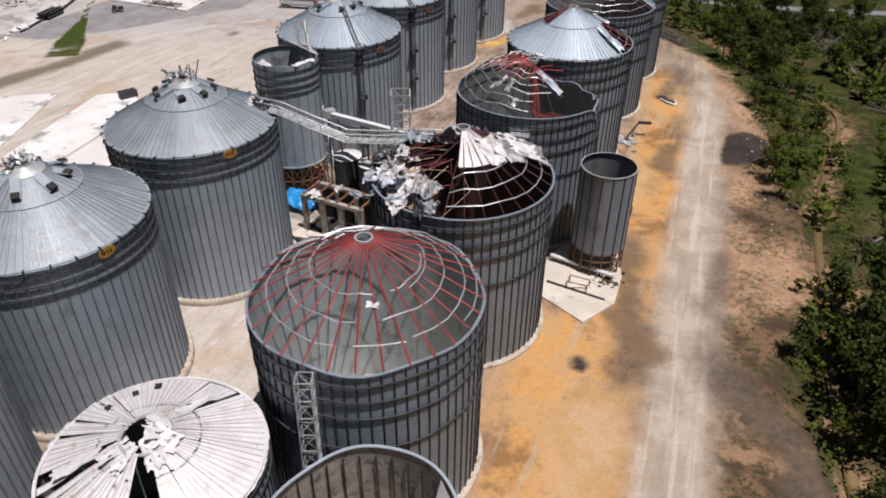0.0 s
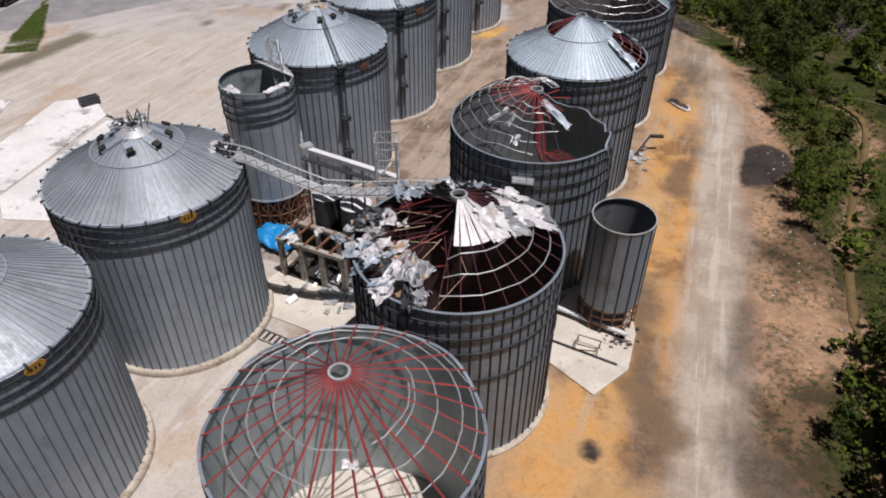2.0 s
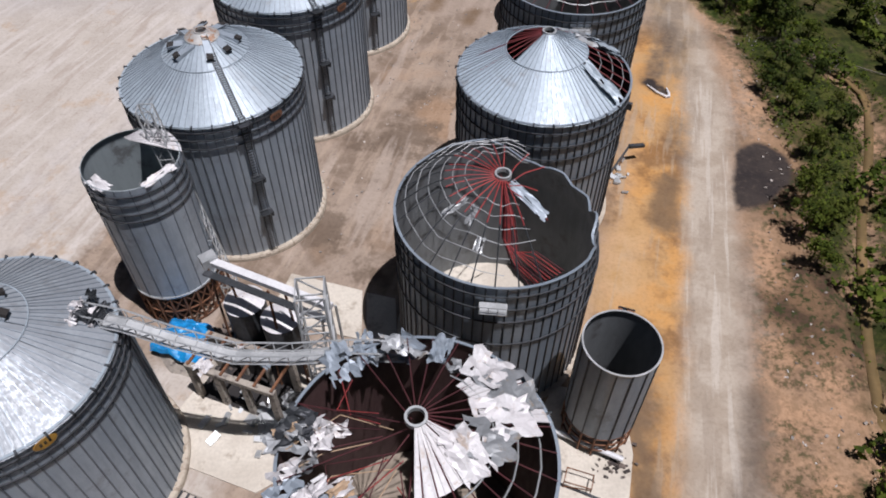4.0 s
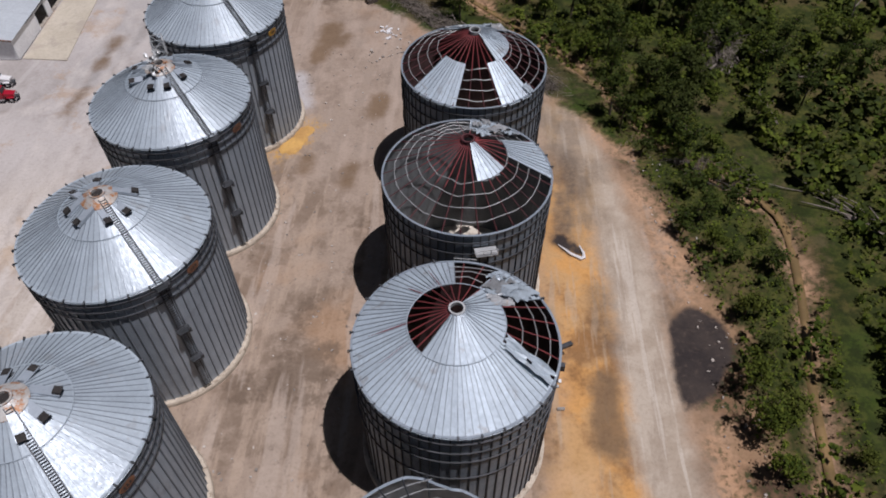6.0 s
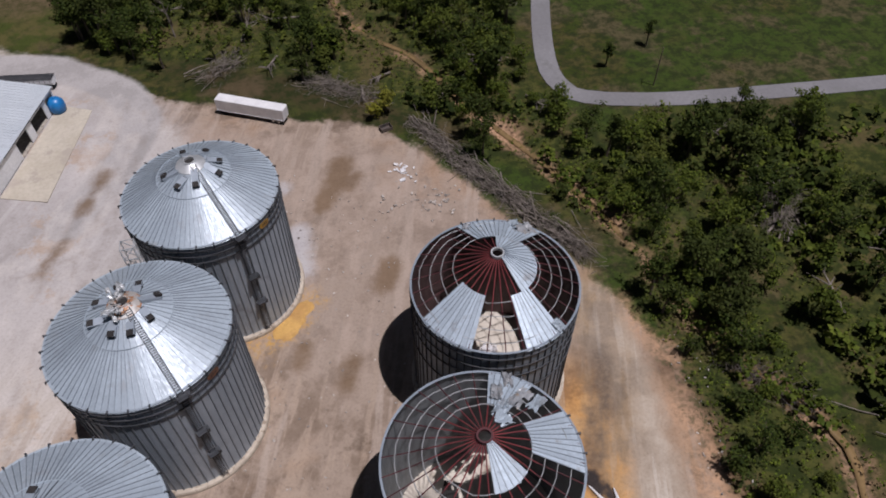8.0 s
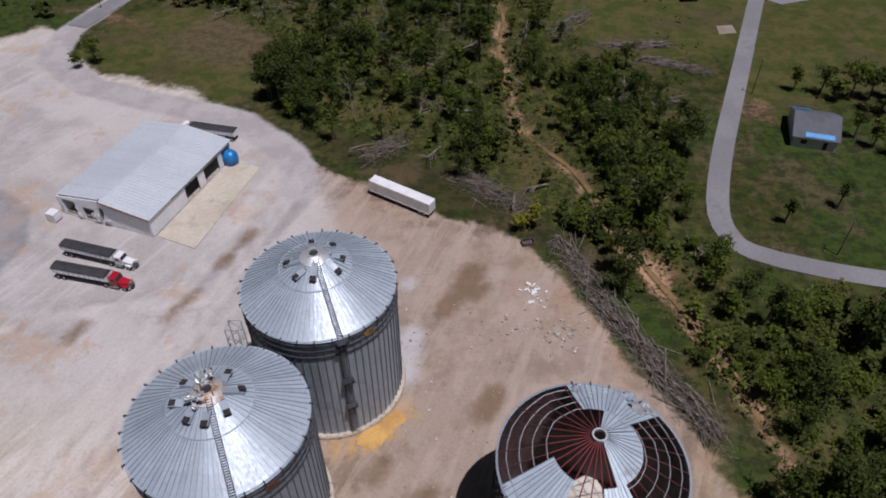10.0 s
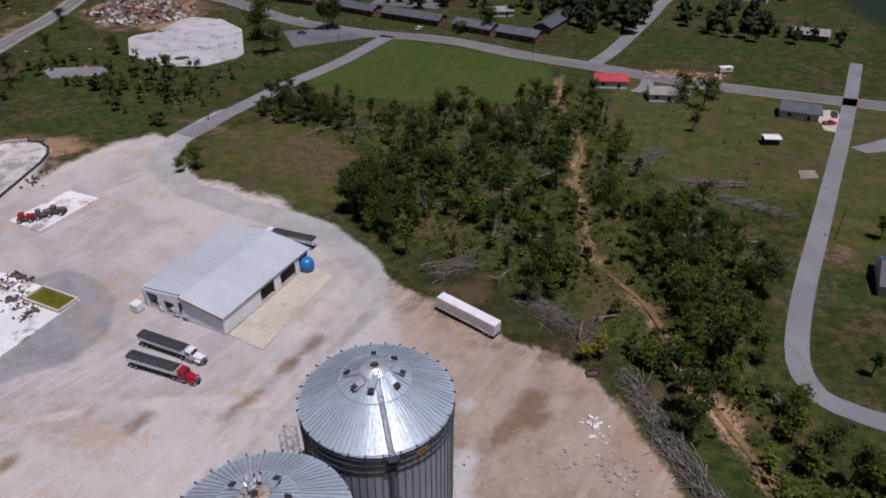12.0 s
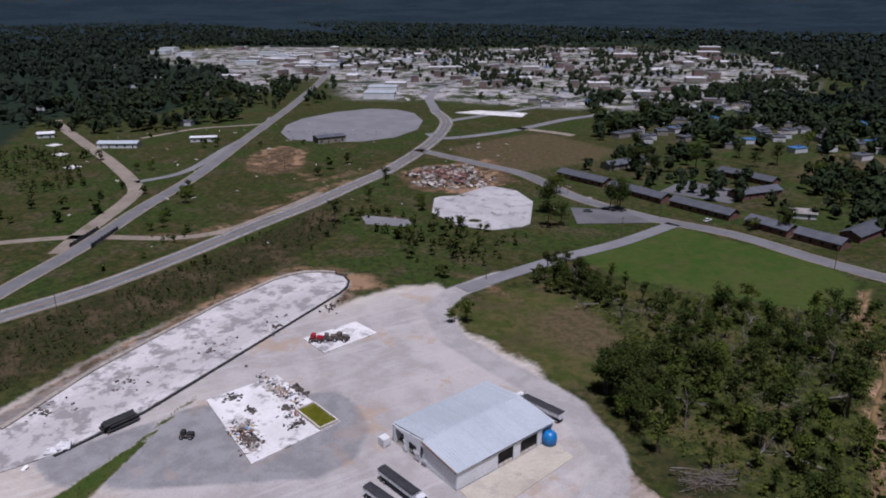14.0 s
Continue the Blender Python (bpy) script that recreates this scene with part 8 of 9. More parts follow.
gable_house(-428, 500, -413, 513, 7, 3.4, 0.2, WHITE, WHITE, "white mobile home on the grass")
gable_house(-546, 446, -539, 456, 8, 3.2, 0.3, WHITE, WHITE, "white hut on the grass")
gable_house(-338, 547, -327, 567, 12, 4.5, 0.15, OLD_CONCRETE, SHINGLE, "dark low shop on the grey lot")
for x, y in ((-508, 437), (-471, 420), (-425, 401)):
    piece("pavement", Shape().slab([(x - 4, y - 4), (x + 5, y - 3), (x + 4, y + 5), (x - 5, y + 4)], -0.2, 0.15), SLAB, "white bare foundation slab", "slab", kind="structure")

LOTS = (
    ([(-164, 440), (-178, 464), (-177, 469), (-170, 476), (-167, 500), (-163, 505), (-146, 503), (-128, 487), (-112, 450), (-113, 443), (-123, 431), (-140, 428)], LOT, "stained pale empty concrete lot"),
    ([(-193, 417), (-165, 424), (-160, 414), (-181, 406)], ASPHALT, "grey asphalt square in the grass"),
    ([(-106, 487), (-82, 496), (-60, 484), (-92, 462)], ASPHALT_DARK, "dark asphalt parking lot"),
    ([(-397.6, 567.5), (-420, 597), (-432, 632), (-431, 678), (-415.3, 714), (-390, 722), (-361.9, 712), (-330, 680), (-309, 640), (-304, 600), (-316, 572), (-344.3, 553), (-372, 550)], ASPHALT, "wide grey empty parking lot with pale edges"),
    ([(-330, 735), (-318, 760), (-268, 770), (-262, 745)], SLAB, "pale concrete lot"),
    ([(-75, 545), (-35, 540), (-30, 570), (-70, 580)], ASPHALT_DARK, "asphalt court of the apartments"),
)
for outline, mat, label in LOTS:
    piece("pavement", Shape().slab(outline, -0.2, 0.07), mat, label, "lot", kind="structure")
for line, wd, mat, label in (
    ([(-620, 505), (-591, 491), (-492, 453), (-411, 422), (-345, 392), (-321, 370), (-289, 325), (-270, 300)], 9, TRACK, "pale gravel side road"),
    ([(-330, 262), (-307, 294), (-283, 319), (-245, 341), (-232, 364), (-235, 404), (-240, 440)], 6, TRACK, "pale dirt track under the bridge"),
    ([(-353, 398), (-351, 434), (-387, 500), (-428, 580), (-462, 620)], 6, ASPHALT, "narrow side road"),
    ([(-475, 490), (-472, 544), (-448, 579), (-440, 600)], 5, TRACK, "narrow pale side road"),
    ([(-290, 630), (-267, 619), (-239, 674), (-222, 753), (-206, 797), (-190, 880)], 9, ASPHALT, "grey asphalt side street"),
    ([(-239, 690), (-204, 687), (-185, 683)], 9, TRACK, "pale gravel town drive"),
    ([(48, 458), (59, 481), (80, 539), (96, 584), (117, 595), (151, 584)], 7, ASPHALT, "curving lane through the park"),
    ([(-352, 735), (-420, 830), (-470, 960), (-480, 1100)], 10, ASPHALT, "grey asphalt town street"),
    ([(-310, 688), (-280, 800), (-240, 950), (-200, 1100)], 9, ASPHALT, "grey asphalt town street"),
    ([(-600, 860), (-450, 930), (-250, 960), (-100, 940)], 9, ASPHALT, "grey asphalt town street"),
    ([(-760, 1060), (-560, 1120), (-350, 1160), (-120, 1130)], 9, ASPHALT, "grey asphalt town street"),
):
    road("road", line, wd, mat, label, 0.04)


# Road bridge parapets and guard rails.
br = thing("road_bridge", -275, 321, 0, 120.5, "dark steel parapet of a road bridge", "bridge")
for yy in (-4.9, 4.9):
    part("parapet", Shape().box((0, yy, 1.0), (26, 0.4, 1.6)), br, STEEL_DARK)
    for k in range(9):
        part("post", Shape().box((-12 + 3 * k, yy, 1.1), (0.3, 0.6, 2.2)), br, BLACK)

# Rubble of the flattened store.
strewn("rubble", 210, in_poly([(-222.7, 501), (-226, 523), (-205, 545), (-180, 528), (-166, 520), (-166, 499), (-181, 483), (-205, 481)]), (0.6, 3.6), RUBBLE, "heaped rubble of a flattened store", 501, flatness=0.5)
strewn("rubble", 120, in_poly([(-220, 505), (-212, 528), (-186, 522), (-180, 498)], 0.6), (0.8, 3.0), BRICK, "red brick rubble of a flattened store", 502, flatness=0.5)
strewn("rubble", 130, in_poly([(-224, 500), (-226, 523), (-204, 540), (-172, 515), (-185, 484)]), (0.6, 3.0), CHAR, "burnt rubble of a flattened store", 504, flatness=0.5)
strewn("rubble", 70, in_poly([(70, 446), (90, 444), (106, 449), (104, 456), (72, 454)]), (0.4, 1.7), PLY, "scattered lumber of a wrecked house", 503, flatness=0.4)

def parked_car(x, y, rz, paint, label, pickup=False):
    c = thing("parked_car", x, y, 0, rz, label, "car", "cars by the houses")
    part("body", Shape().box((0, 0, 0.75), (4.8, 1.85, 0.7)), c, paint, bevel=0.12)
    part("cabin", Shape().add([(-1.9 + 1.6 * pickup, -0.8, 1.1), (1.2, -0.8, 1.1), (0.6, -0.65, 1.65), (-1.5 + 1.6 * pickup, -0.65, 1.65), (-1.9 + 1.6 * pickup, 0.8, 1.1), (1.2, 0.8, 1.1), (0.6, 0.65, 1.65), (-1.5 + 1.6 * pickup, 0.65, 1.65)],
         [(0, 1, 2, 3), (7, 6, 5, 4), (1, 5, 6, 2), (4, 0, 3, 7), (3, 2, 6, 7), (0, 4, 5, 1)]), c, GLASS)
    part("roof", Shape().box((-0.45 + 0.8 * pickup, 0, 1.67), (1.9 - 0.8 * pickup, 1.3, 0.05)), c, paint)
    if pickup:
        part("load_bed", Shape().box((-1.5, 0, 1.12), (1.6, 1.5, 0.06)), c, DARK)
    w = shared("wheel", wheel_mesh)
    for px in (-1.5, 1.5):
        for py in (-0.85, 0.85):
            part("wheel", w, c, at=pose(px, py, 0.36) @ Matrix.Scale(0.68, 4))


parked_car(133.5, 404.6, 10, RED_CAB, "red pickup parked on a bare patch by the house", True)
parked_car(133.0, 414.5, 80, TARP_BLACK, "black car parked behind the house")
parked_car(138.0, 413.6, 80, SHINGLE, "dark grey car parked behind the house")
parked_car(-38, 500, 70, WHITE, "white car parked at the apartments")
parked_car(-66, 556, 20, SHINGLE, "dark grey car parked at the apartments")
parked_car(-52, 552, 110, TARP_BLACK, "black car parked at the apartments")
parked_car(-95, 484, 20, SHINGLE, "dark grey car on the parking lot")
piece("pavement", Shape().slab([(130.5, 399), (134, 398), (140, 412), (140.5, 419), (131.5, 419)], -0.2, 0.05), FOOTING, "worn pale drive beside the house", "drive", kind="structure")
piece("pavement", Shape().slab([(112, 358), (118, 359.5), (118, 365), (112.6, 364)], -0.2, 0.06), TRACK, "bare sandy slab on the grass", "slab", kind="structure")
piece("pavement", Shape().slab([(135, 385), (139, 381), (150, 385), (158, 395), (153, 397), (143, 390)], -0.2, 0.05), ASPHALT, "pale driveway off the lane", "drive", kind="structure")
piece("pavement", Shape().slab([(63, 428), (67, 427), (73, 434), (74, 444), (69, 443), (67, 434)], -0.2, 0.05), ASPHALT, "pale driveway beside the red-roofed house", "drive", kind="structure")
cvan = thing("caravan", 105.5, 457, 0, 15, "white caravan beside heaped lumber", "caravan")
part("body", Shape().box((0, 0, 1.6), (6.0, 2.4, 2.3)), cvan, WHITE, bevel=0.15)
part("window", Shape().box((0.6, -1.22, 1.9), (1.4, 0.05, 0.7)), cvan, GLASS)
for sy in (-1.0, 1.0):
    part("wheel", shared("wheel", wheel_mesh), cvan, at=pose(0, sy, 0.4) @ Matrix.Scale(0.75, 4))
bin_box = thing("burnt_container", 44.4, 257.5, 0, 12, "blackened open steel container at the yard edge", "container")
bin_box.scale = (0.85, 0.85, 0.55)
for c_, s_ in (((0, 1.0, 0.8), (3.2, 0.12, 1.6)), ((0, -1.0, 0.8), (3.2, 0.12, 1.6)), ((1.55, 0, 0.8), (0.12, 1.9, 1.6)), ((-1.55, 0, 0.8), (0.12, 1.9, 1.6)), ((0, 0, 0.1), (3.1, 1.9, 0.1))):
    part("side", Shape().box(c_, s_), bin_box, CHAR)
strewn("litter", 24, around(45, 243, 4, 6, 0.0), (0.3, 1.3), WHITE, "white scraps lying on the yard", 64, flatness=0.15)

# Power poles.
pole = thing("power_pole", -172, 303, 0, 20, "wooden power pole with cross-arm", "pole", "power poles")
part("post", Shape().tube([(0, 0, -0.4), (0, 0, 10.5)], [0.17, 0.11], 8), pole, BARK)
part("cross_arm", Shape().box((0, 0, 9.8), (2.4, 0.12, 0.14)), pole, BARK)
for yy in (-1.0, 0.0, 1.0):
    part("insulator", Shape().tube([(yy, 0, 9.85), (yy, 0, 10.1)], 0.06, 6), pole, GLASS)
for x, y in ((-95, 374), (22, 459), (-66, 452), (-60, 494), (-300, 472), (-390, 437), (-238, 592), (-205, 262), (-188, 345), (-118, 512), (88, 447), (111, 255.5), (112, 322), (-250, 545)):
    copy_thing(pole, pose(x, y, 0, 0, 0, (x * 7) % 90))


# Town buildings beyond the lots.
def town_block(seed, w, d, h, wall, roof):
    rnd = random.Random(seed)
    s = Shape().box((0, 0, h / 2), (w, d, h))
    top = Shape().box((0, 0, h + 0.15), (w + 0.4, d + 0.4, 0.3)).box((w * 0.2, d * 0.1, h + 0.8), (w * 0.2, d * 0.25, 1.0))
    return s.mesh("town_building", wall), top.mesh("roof", roof)


BLOCKS = [town_block(1, 18, 12, 4.5, TOWN_BRICK, SHINGLE_TAN), town_block(2, 26, 16, 5.5, OLD_CONCRETE, WHITE), town_block(3, 14, 10, 7.5, TOWN_BRICK, ASPHALT), town_block(4, 12, 9, 3.6, WHITE, SHINGLE),
          town_block(5, 34, 22, 6.5, METAL_WALL, METAL_ROOF), town_block(6, 11, 9, 3.4, METAL_WALL, SHINGLE_TAN), town_block(7, 40, 26, 10, TOWN_BRICK, WHITE), town_block(8, 13, 9, 3.6, OLD_CONCRETE, SHINGLE), town_block(9, 12, 8, 3.4, WHITE, BLUE_ROOF)]
BLOCK_LABELS = ("low brick town shop with worn roof", "concrete town building with white flat roof", "brick town building with grey flat roof", "white house with dark roof", "long pale grey metal warehouse", "small pale house with worn roof", "large brick building with white roof", "small grey house with dark roof", "small white house with tarpaulin-blue roof")


def town(kind, x, y, rz):
    t = piece("town_building", BLOCKS[kind][0], None, BLOCK_LABELS[kind], "building", "town buildings", at=pose(x, y, 0, 0, 0, rz))
    part("roof", BLOCKS[kind][1], t)


TOWN = [(-760, 1040), (-560, 930), (-300, 880), (-60, 900), (-60, 1250), (-200, 1600), (-500, 1750), (-800, 1500), (-900, 1250)]
TOWN_NEAR = [(-170, 800), (-150, 690), (-110, 680), (30, 700), (30, 860), (-60, 980), (-200, 900)]
random.seed(9)
for x, y in scatter(TOWN, 190, 22, 71):
    town(random.choice((0, 2, 7, 3, 0, 2, 5, 7, 1, 8)), x, y, random.choice((28, 118)) + random.uniform(-6, 6))
for x, y in scatter(TOWN_NEAR, 70, 14, 72):
    town(random.choice((3, 5, 7, 7, 8, 3)), x, y, random.choice((28, 118, 60)) + random.uniform(-10, 10))
for kind, x, y, rz in ((4, -1222, 1075, 20), (4, -1131, 1064, 20), (4, -935, 1118, 30), (1, -1180, 1247, 20), (6, -276, 1550, 20), (4, -620, 2460, 40), (4, -1010, 1160, 30), (1, -880, 1080, 30), (6, -390, 1420, 20), (4, -740, 1020, 20), (1, -700, 1080, 20), (1, -550, 1095, 25)):
    town(kind, x, y, rz)
for kind, x, y, rz in ((4, -1287, 1145, 20), (4, -893, 997, 30), (1, -972, 1157, 30), (1, -806, 1132, 25), (1, -730, 1094, 25), (4, -696, 1177, 25), (4, -688, 2300, 30), (6, -304, 1688, 20), (1, -196, 1126, 25), (1, -210, 953, 30), (1, -175, 1640, 20), (4, -80, 1373, 25), (1, -272, 1208, 25), (3, -693, 533, 30), (3, -727, 544, 100), (5, -737, 577, 40), (3, -558, 547, 30), (5, -574, 564, 70), (3, -495, 550, 30), (5, -1044, 848, 30), (3, -951, 1025, 30), (3, -660, 620, 40), (7, -640, 700, 30), (3, -780, 700, 60), (5, -850, 790, 30)):
    town(kind, x, y, rz)
HOUSES = ((-293, 838), (-273, 822), (-276, 859), (-254, 843), (-240, 860), (-144, 709), (-129, 700), (-126, 726), (-118, 742), (-115, 765), (-105, 790), (-105, 813), (-70, 835), (-54, 764), (-61, 942), (-49, 972), (-30, 938), (7, 760), (23, 763))
HOUSE_GAPS = [[(x - 13, y - 22), (x + 13, y - 22), (x + 13, y + 10), (x - 13, y + 10)] for x, y in HOUSES]
for k, (x, y) in enumerate(HOUSES):
    town((7, 3, 7, 5, 8, 7, 3)[k % 7], x, y, (28, 118, 60)[k % 3])
for x, y in scatter(SHOPS_WEST, 30, 34, 74):
    town(random.choice((0, 1, 1, 4, 2, 5)), x, y, random.choice((30, 120)))
strewn("rubble", 260, in_poly(SHOPS_WEST), (2.0, 9.0), RUBBLE, "pale rubble and parked clutter by the shops", 512, flatness=0.12)
SHOPS = [(-980, 1080), (-720, 940), (-640, 1000), (-760, 1200), (-940, 1250)]
for x, y in scatter(SHOPS, 26, 24, 73):
    town(random.choice((0, 1, 2, 1)), x, y, 30)
strewn("rubble", 210, in_poly(TOWN), (2.0, 8.0), RUBBLE, "pale rubble and debris over the wrecked town", 510, flatness=0.12)
strewn("litter", 120, in_poly([(-300, 300), (-120, 380), (-80, 480), (-200, 640), (-420, 640), (-520, 480)]), (0.6, 3.0), RUBBLE, "pale storm litter over the grass", 511, flatness=0.12)


# ---- woods in the distance ----
ball = bmesh.new()
bmesh.ops.create_icosphere(ball, subdivisions=1, radius=1.0)
BALL = np.array([v.co[:] for v in ball.verts])
BALL_FACES = np.array([[v.index for v in f.verts] for f in ball.faces])
ball.free()


def far_trees(name, points, size, quads, mat, label, seed, core=False):
    """Many small crowns of loose leaf planes as one wood."""
    rg = np.random.default_rng(seed)
    pts = np.asarray(points, float)
    n = len(pts)
    hgt = rg.uniform(size[0], size[1], n)
    d = rg.normal(size=(n, quads, 3))
    d /= np.linalg.norm(d, axis=2, keepdims=True)
    rad = (0.35 + 0.65 * rg.random((n, quads, 1))) * hgt[:, None, None] * np.array([0.36, 0.36, 0.42])
    c = d * rad
    c[..., 0] += pts[:, None, 0]
    c[..., 1] += pts[:, None, 1]
    c[..., 2] += hgt[:, None] * 0.56
    face = d * 0.7 + 0.45 * rg.normal(size=(n, quads, 3)) + np.array([0, 0, 0.6])
    face /= np.linalg.norm(face, axis=2, keepdims=True)
    u = rg.normal(size=(n, quads, 3))
    u -= face * (u * face).sum(2, keepdims=True)
    u /= np.linalg.norm(u, axis=2, keepdims=True)
    v = np.cross(face, u)
    s = (hgt[:, None, None] * rg.uniform(0.11, 0.22, (n, quads, 1))) * (0.8 if core else 1.0)
    q = np.stack([c - u * s, c - v * s * 0.8, c + u * s, c + v * s * 0.8], 2).reshape(-1, 3)
    q[:, 2] = np.maximum(q[:, 2], 0.0)
    loops, totals = np.arange(len(q)), np.full(len(q) // 4, 4)
    if core:
        turn = rg.uniform(0, 6.28, n)
        lump = BALL[None] * (0.72 + 0.34 * rg.normal(size=(n, 12, 1)).clip(-1.3, 1.3)) * hgt[:, None, None] * np.array([0.36, 0.36, 0.44])
        x, y = lump[..., 0].copy(), lump[..., 1].copy()
        lump[..., 0] = x * np.cos(turn)[:, None] - y * np.sin(turn)[:, None] + pts[:, None, 0]
        lump[..., 1] = x * np.sin(turn)[:, None] + y * np.cos(turn)[:, None] + pts[:, None, 1]
        lump[..., 2] = np.maximum(lump[..., 2] + hgt[:, None] * 0.5, 0)
        tris = (BALL_FACES[None] + 12 * np.arange(n)[:, None, None]).reshape(-1) + len(q)
        loops, totals = np.concatenate([loops, tris]), np.concatenate([totals, np.full(len(tris) // 3, 3)])
        q = np.concatenate([q, lump.reshape(-1, 3)])
    me = bpy.data.meshes.new(name)
    me.vertices.add(len(q))
    me.vertices.foreach_set("co", q.ravel())
    me.loops.add(len(loops))
    me.loops.foreach_set("vertex_index", loops)
    me.polygons.add(len(totals))
    me.polygons.foreach_set("loop_start", np.concatenate([[0], np.cumsum(totals)[:-1]]))
    me.polygons.foreach_set("use_smooth", np.full(len(totals), False))
    me.update(calc_edges=True)
    me.materials.append(mat)
    return tagged(new(name, me), label, "trees", kind="stuff")


def fill(poly, spacing, seed, thin=0.0, holes=()):
    rg = np.random.default_rng(seed)
    xs, ys = [p[0] for p in poly], [p[1] for p in poly]
    X, Y = np.meshgrid(np.arange(min(xs), max(xs), spacing), np.arange(min(ys), max(ys), spacing))
    X = X.ravel() + rg.uniform(-0.5, 0.5, X.size) * spacing
    Y = Y.ravel() + rg.uniform(-0.5, 0.5, Y.size) * spacing
    ok = inside(poly, X, Y) > 0
    for h in holes:
        ok &= inside(h, X, Y) < 0
    for line in ROAD_LINES:
        ok &= along(line, X, Y) > 12
    X, Y = X[ok], Y[ok]
    wide = 0.045 if spacing < 9 else 0.013
    clump = np.array([2.2 * noise.noise(Vector((x * wide, y * wide, seed))) + 0.9 * noise.noise(Vector((x * wide * 3.7, y * wide * 3.7, seed))) for x, y in zip(X, Y)])
    ok = clump > thin
    return np.stack([X[ok], Y[ok]], -1)


LANE_LAWN = [(58, 470), (75, 455), (185, 462), (175, 560), (150, 600), (100, 610), (84, 545)]
NEAR_TOWN = [(-151, 650), (-110, 660), (-75, 615), (60, 560), (70, 500), (180, 470), (160, 640), (60, 900), (20, 1040), (-87, 1087), (-174, 1035), (-248, 876), (-190, 740)]
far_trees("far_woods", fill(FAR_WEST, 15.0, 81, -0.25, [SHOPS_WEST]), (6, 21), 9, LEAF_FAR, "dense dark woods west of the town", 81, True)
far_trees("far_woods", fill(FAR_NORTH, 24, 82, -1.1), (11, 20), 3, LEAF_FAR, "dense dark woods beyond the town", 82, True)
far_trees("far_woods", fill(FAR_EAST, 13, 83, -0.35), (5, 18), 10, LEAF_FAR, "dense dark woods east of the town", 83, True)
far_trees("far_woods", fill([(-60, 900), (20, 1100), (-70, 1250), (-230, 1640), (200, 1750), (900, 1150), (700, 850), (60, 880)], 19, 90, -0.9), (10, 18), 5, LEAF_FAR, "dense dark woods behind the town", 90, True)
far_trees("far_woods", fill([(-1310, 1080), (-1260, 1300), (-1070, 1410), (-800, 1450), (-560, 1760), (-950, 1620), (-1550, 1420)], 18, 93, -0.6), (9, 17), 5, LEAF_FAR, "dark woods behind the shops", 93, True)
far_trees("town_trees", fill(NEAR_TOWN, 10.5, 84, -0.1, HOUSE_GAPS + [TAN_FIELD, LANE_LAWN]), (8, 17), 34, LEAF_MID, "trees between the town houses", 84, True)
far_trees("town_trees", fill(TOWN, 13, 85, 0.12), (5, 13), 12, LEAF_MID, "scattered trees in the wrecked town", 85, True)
far_trees("field_trees", fill([(-330, 300), (-230, 330), (-190, 400), (-240, 480), (-320, 560), (-480, 620), (-540, 560), (-420, 380)], 19, 86, 0.5), (4, 9), 26, LEAF_DARK, "scattered scrubby trees by the carriageway", 86)
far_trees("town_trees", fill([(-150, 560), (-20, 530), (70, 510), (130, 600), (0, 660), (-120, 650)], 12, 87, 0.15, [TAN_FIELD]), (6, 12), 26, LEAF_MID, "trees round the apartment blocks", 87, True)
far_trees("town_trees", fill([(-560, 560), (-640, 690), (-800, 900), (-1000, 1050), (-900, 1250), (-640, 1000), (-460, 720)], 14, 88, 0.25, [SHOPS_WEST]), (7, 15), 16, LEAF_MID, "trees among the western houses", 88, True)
far_trees("field_trees", fill([(-506, 396), (-511, 424), (-439, 415), (-371, 376), (-377, 349), (-414, 349)], 6, 91, -0.3), (2, 6), 14, LEAF_DARK, "scrubby bushes on the western grass", 91)
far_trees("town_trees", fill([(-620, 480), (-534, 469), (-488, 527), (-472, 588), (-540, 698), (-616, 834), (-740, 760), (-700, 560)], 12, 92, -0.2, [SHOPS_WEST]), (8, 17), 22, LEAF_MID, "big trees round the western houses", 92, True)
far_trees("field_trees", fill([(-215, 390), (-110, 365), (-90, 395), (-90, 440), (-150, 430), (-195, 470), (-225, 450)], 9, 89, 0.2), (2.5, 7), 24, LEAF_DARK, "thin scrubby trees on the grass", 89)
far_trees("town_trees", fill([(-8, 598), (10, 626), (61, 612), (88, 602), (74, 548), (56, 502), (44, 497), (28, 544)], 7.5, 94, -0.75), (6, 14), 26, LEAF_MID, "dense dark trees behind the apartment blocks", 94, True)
far_trees("field_trees", fill([(-200, 412), (-150, 388), (-104, 380), (-84, 398), (-100, 424), (-128, 420), (-160, 418), (-186, 436)], 5.5, 95, 0.0), (2.0, 6.5), 22, LEAF_DARK, "dark scrub and saplings below the concrete lot", 95)
far_trees("field_trees", fill([(-258, 330), (-240, 352), (-224, 344), (-205, 330), (-196, 352), (-212, 400), (-226, 440), (-248, 500), (-236, 520), (-208, 440), (-190, 400), (-178, 360), (-196, 310), (-240, 290)], 6, 96, 0.35), (1.2, 4.5), 18, LEAF_DARK, "scrub along the highway verge", 96)
far_trees("town_trees", fill([(84, 505), (166, 490), (172, 540), (146, 562), (112, 568), (96, 548)], 11, 97, 0.1), (6, 12), 30, LEAF_MID, "dark trees on the lawn beside the park lane", 97, True)
# Ridges to the horizon; their blue colour stands in for haze.
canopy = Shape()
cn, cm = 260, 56
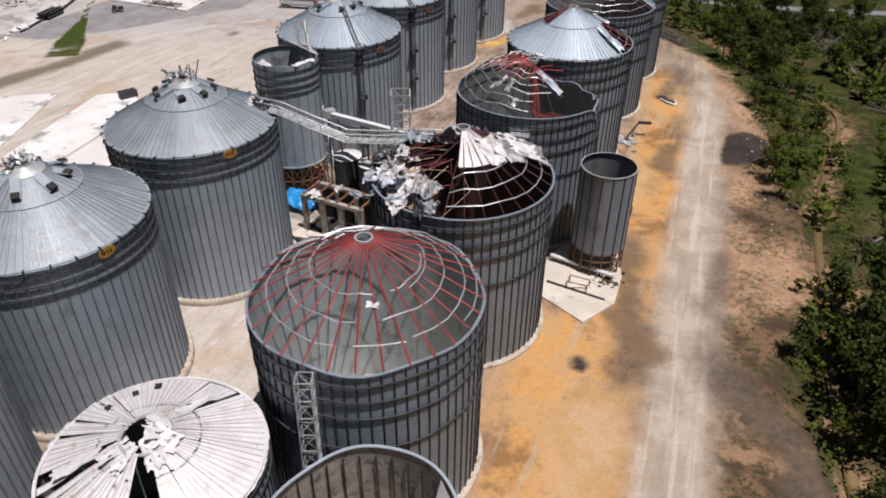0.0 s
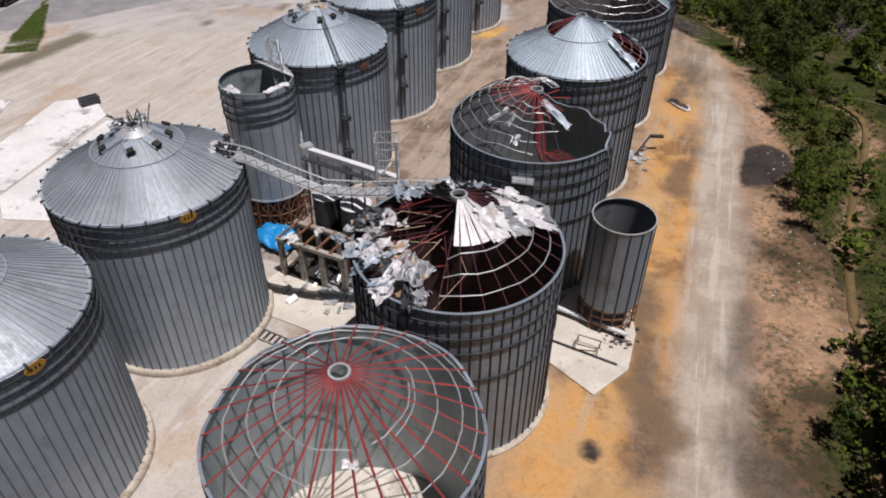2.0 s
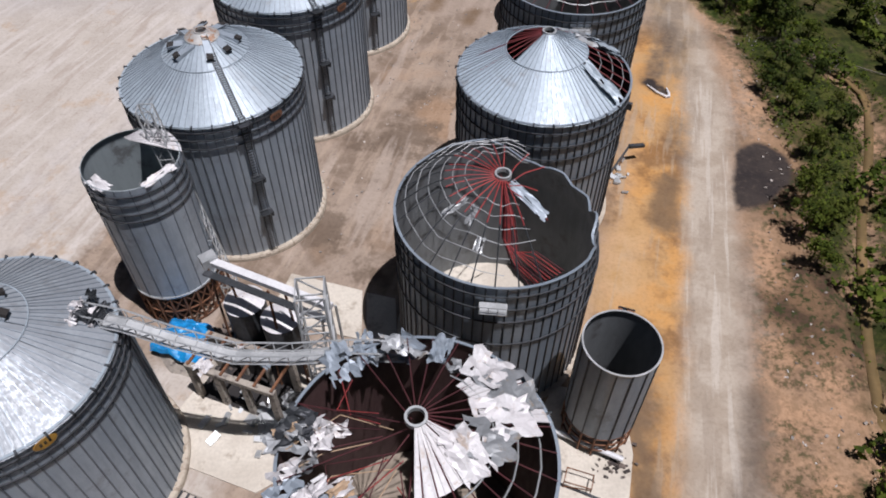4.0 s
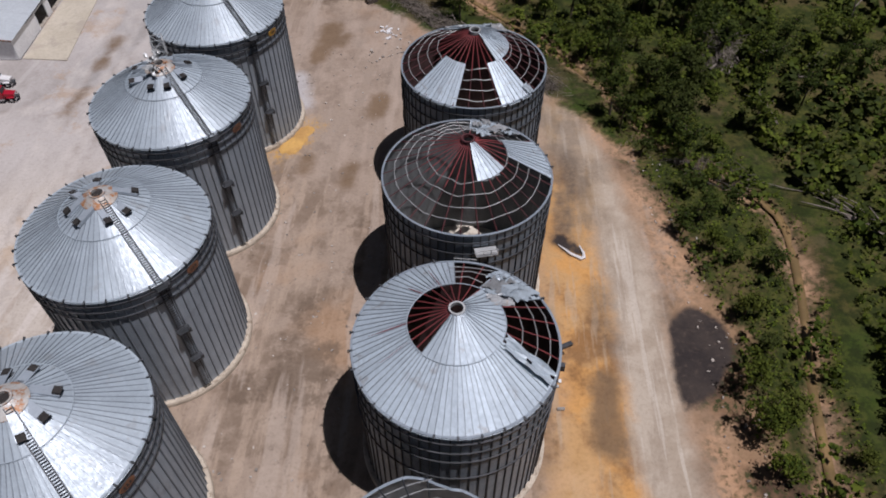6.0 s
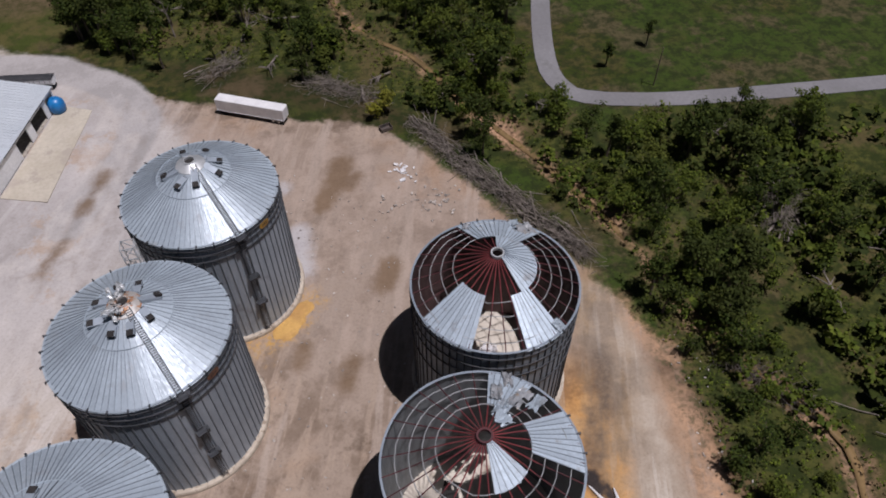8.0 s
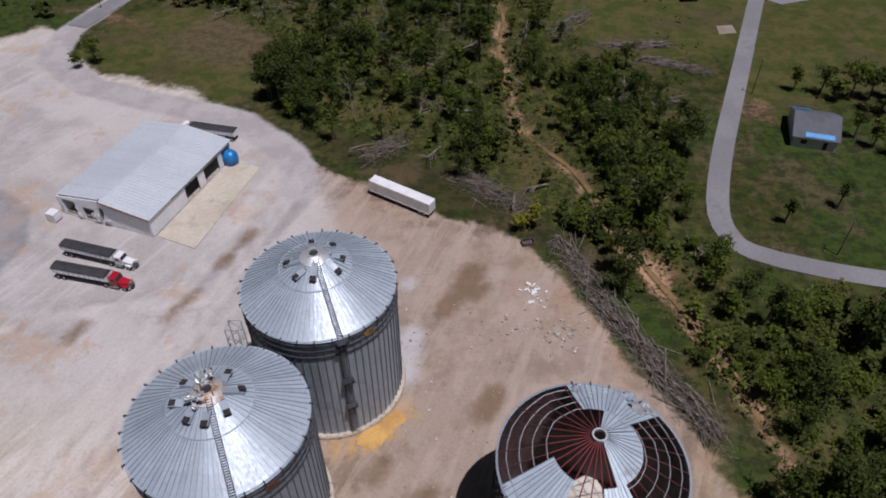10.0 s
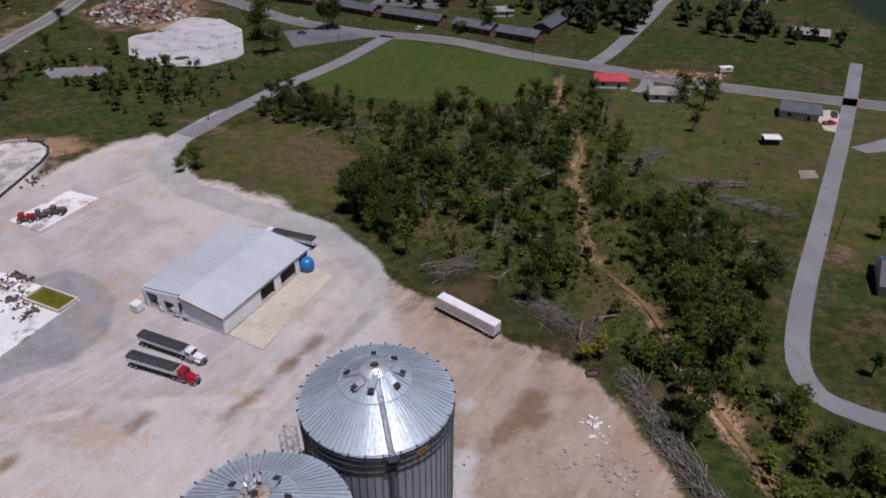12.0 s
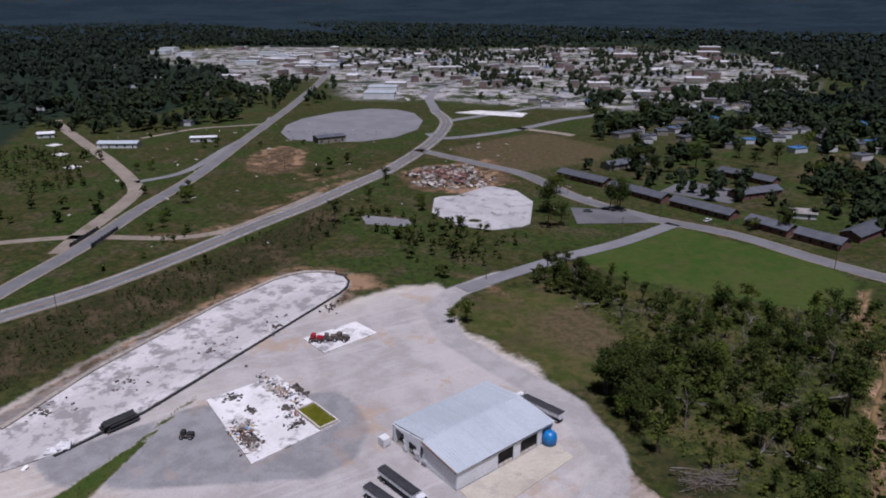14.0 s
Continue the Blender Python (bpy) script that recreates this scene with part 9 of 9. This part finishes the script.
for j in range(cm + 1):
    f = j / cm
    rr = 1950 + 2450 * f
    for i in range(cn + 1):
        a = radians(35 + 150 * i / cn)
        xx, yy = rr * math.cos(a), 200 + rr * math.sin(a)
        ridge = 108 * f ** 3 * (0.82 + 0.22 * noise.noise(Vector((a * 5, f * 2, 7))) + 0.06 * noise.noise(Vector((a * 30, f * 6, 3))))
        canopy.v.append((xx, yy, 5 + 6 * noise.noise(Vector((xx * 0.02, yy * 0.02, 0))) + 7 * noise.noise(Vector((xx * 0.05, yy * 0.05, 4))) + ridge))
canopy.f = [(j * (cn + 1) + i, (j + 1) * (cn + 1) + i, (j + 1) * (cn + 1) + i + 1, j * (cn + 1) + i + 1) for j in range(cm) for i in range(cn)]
piece("backdrop", canopy, HAZED_CANOPY, "forest ridges to the horizon", "forest", kind="structure", smooth=False)

# ---- undergrowth ----
def scrub(poly, spacing, seed, size, quads, mat, label, thin=-9.0, holes=()):
    pts = fill(poly, spacing, seed, thin, holes)
    keep_ = along(CREEK, pts[:, 0], pts[:, 1]) > 1.1
    return far_trees("undergrowth", pts[keep_], size, quads, mat, label, seed)


scrub(WOOD_MID, 1.7, 901, (0.4, 1.7), 8, BRUSH, "dense green brush under the trees", -0.9)
scrub(WOOD_MID, 4.4, 902, (1.0, 3.4), 16, LEAF, "green bushes under the trees", 0.0)
scrub(WOOD_MID, 3.6, 916, (1.4, 4.6), 20, LEAF_DARK, "dark bushes under the trees", 0.4)
scrub(WOOD_EAST[:-2] + [(140, 235), (140, 40)], 1.35, 903, (0.4, 1.7), 7, BRUSH, "dense green brush under the trees", -0.9)
scrub(WOOD_EAST, 3.0, 904, (1.0, 4.6), 16, LEAF, "green bushes under the trees", -0.4)
scrub(WOOD_EAST, 4.4, 920, (1.8, 6.4), 22, LEAF_DARK, "dark bushes under the trees", 0.05)
scrub(SHRUBS, 2.2, 917, (0.5, 2.4), 11, LEAF, "green bushes by the narrow lane", -0.7)
scrub(SHRUBS, 3.4, 918, (1.0, 3.6), 14, LEAF_DARK, "dark bushes by the narrow lane", -0.3)
scrub(BANK, 1.2, 905, (0.4, 1.6), 8, BRUSH, "green brush along the creek bank", -1.0)
scrub(BANK, 3.6, 915, (1.0, 3.2), 14, LEAF_DARK, "dark bushes along the creek bank", 0.1)
scrub([(-205, 130), (-214, 260), (-210, 320), (-214, 380), (-222, 420), (-190, 400), (-176, 345), (-174, 290), (-172, 230), (-170, 130)], 1.9, 906, (0.4, 1.5), 7, WEED, "dry brown and green weeds on the bank")
scrub([(-205, 130), (-214, 260), (-210, 320), (-214, 380), (-222, 420), (-190, 400), (-176, 345), (-174, 290), (-172, 230), (-170, 130)], 3.4, 907, (0.8, 2.8), 10, LEAF_DARK, "green bushes on the bank", -0.2)
scrub([(-205, 430), (-110, 370), (-92, 400), (-80, 440), (-120, 425), (-170, 405)], 5.0, 908, (0.8, 3.6), 14, LEAF_DARK, "thin scrub on the grass", 0.1)
scrub(GREEN_STRIP, 0.9, 909, (0.25, 0.7), 6, LEAF, "green weeds on the yard edge")
scrub([(95, 255), (88, 285), (100, 320), (112, 350), (118, 420), (60, 430), (60, 370), (80, 320)], 5.0, 910, (0.5, 2.4), 10, BRUSH, "low bushes on the grass", 0.25)
scrub([(-60, 318), (-90, 330), (-97, 342), (-88, 368), (-62, 380), (-28, 352), (-24, 322)], 3.2, 911, (0.25, 0.7), 6, WEED, "dry weeds on the mown oval")
scrub(FIELD, 4.0, 912, (0.2, 0.5), 6, BRUSH, "tufts on the green field")
scrub([(-205, 430), (-110, 360), (-92, 400), (-70, 470), (-110, 500), (-160, 432), (-190, 400)], 3.6, 913, (0.3, 1.1), 7, BRUSH, "tufts and weeds on the grass", -0.2)
scrub([(-290, 330), (-230, 380), (-250, 500), (-300, 640), (-420, 560), (-330, 400)], 5.0, 914, (0.4, 1.6), 7, WEED, "rough weeds by the highway", -0.1)


def creekside():
    """Bushes that lean over the creek in clumps and leave its sandy bed bare between them."""
    rnd, pts = random.Random(77), []
    for k, p in enumerate(curve_through(CREEK, 1.0)):
        if any(a < p.y < b for a, b in ((70, 90), (107, 116), (130, 138), (166, 200), (221, 238), (263, 271), (318, 327), (386, 393))):
            pts += [(p.x + rnd.gauss(0, 1.5), p.y + rnd.gauss(0, 1.5)) for _ in range(2)]
    return pts


far_trees("undergrowth", creekside(), (1.2, 3.4), 16, LEAF, "green bushes leaning over the creek", 919)
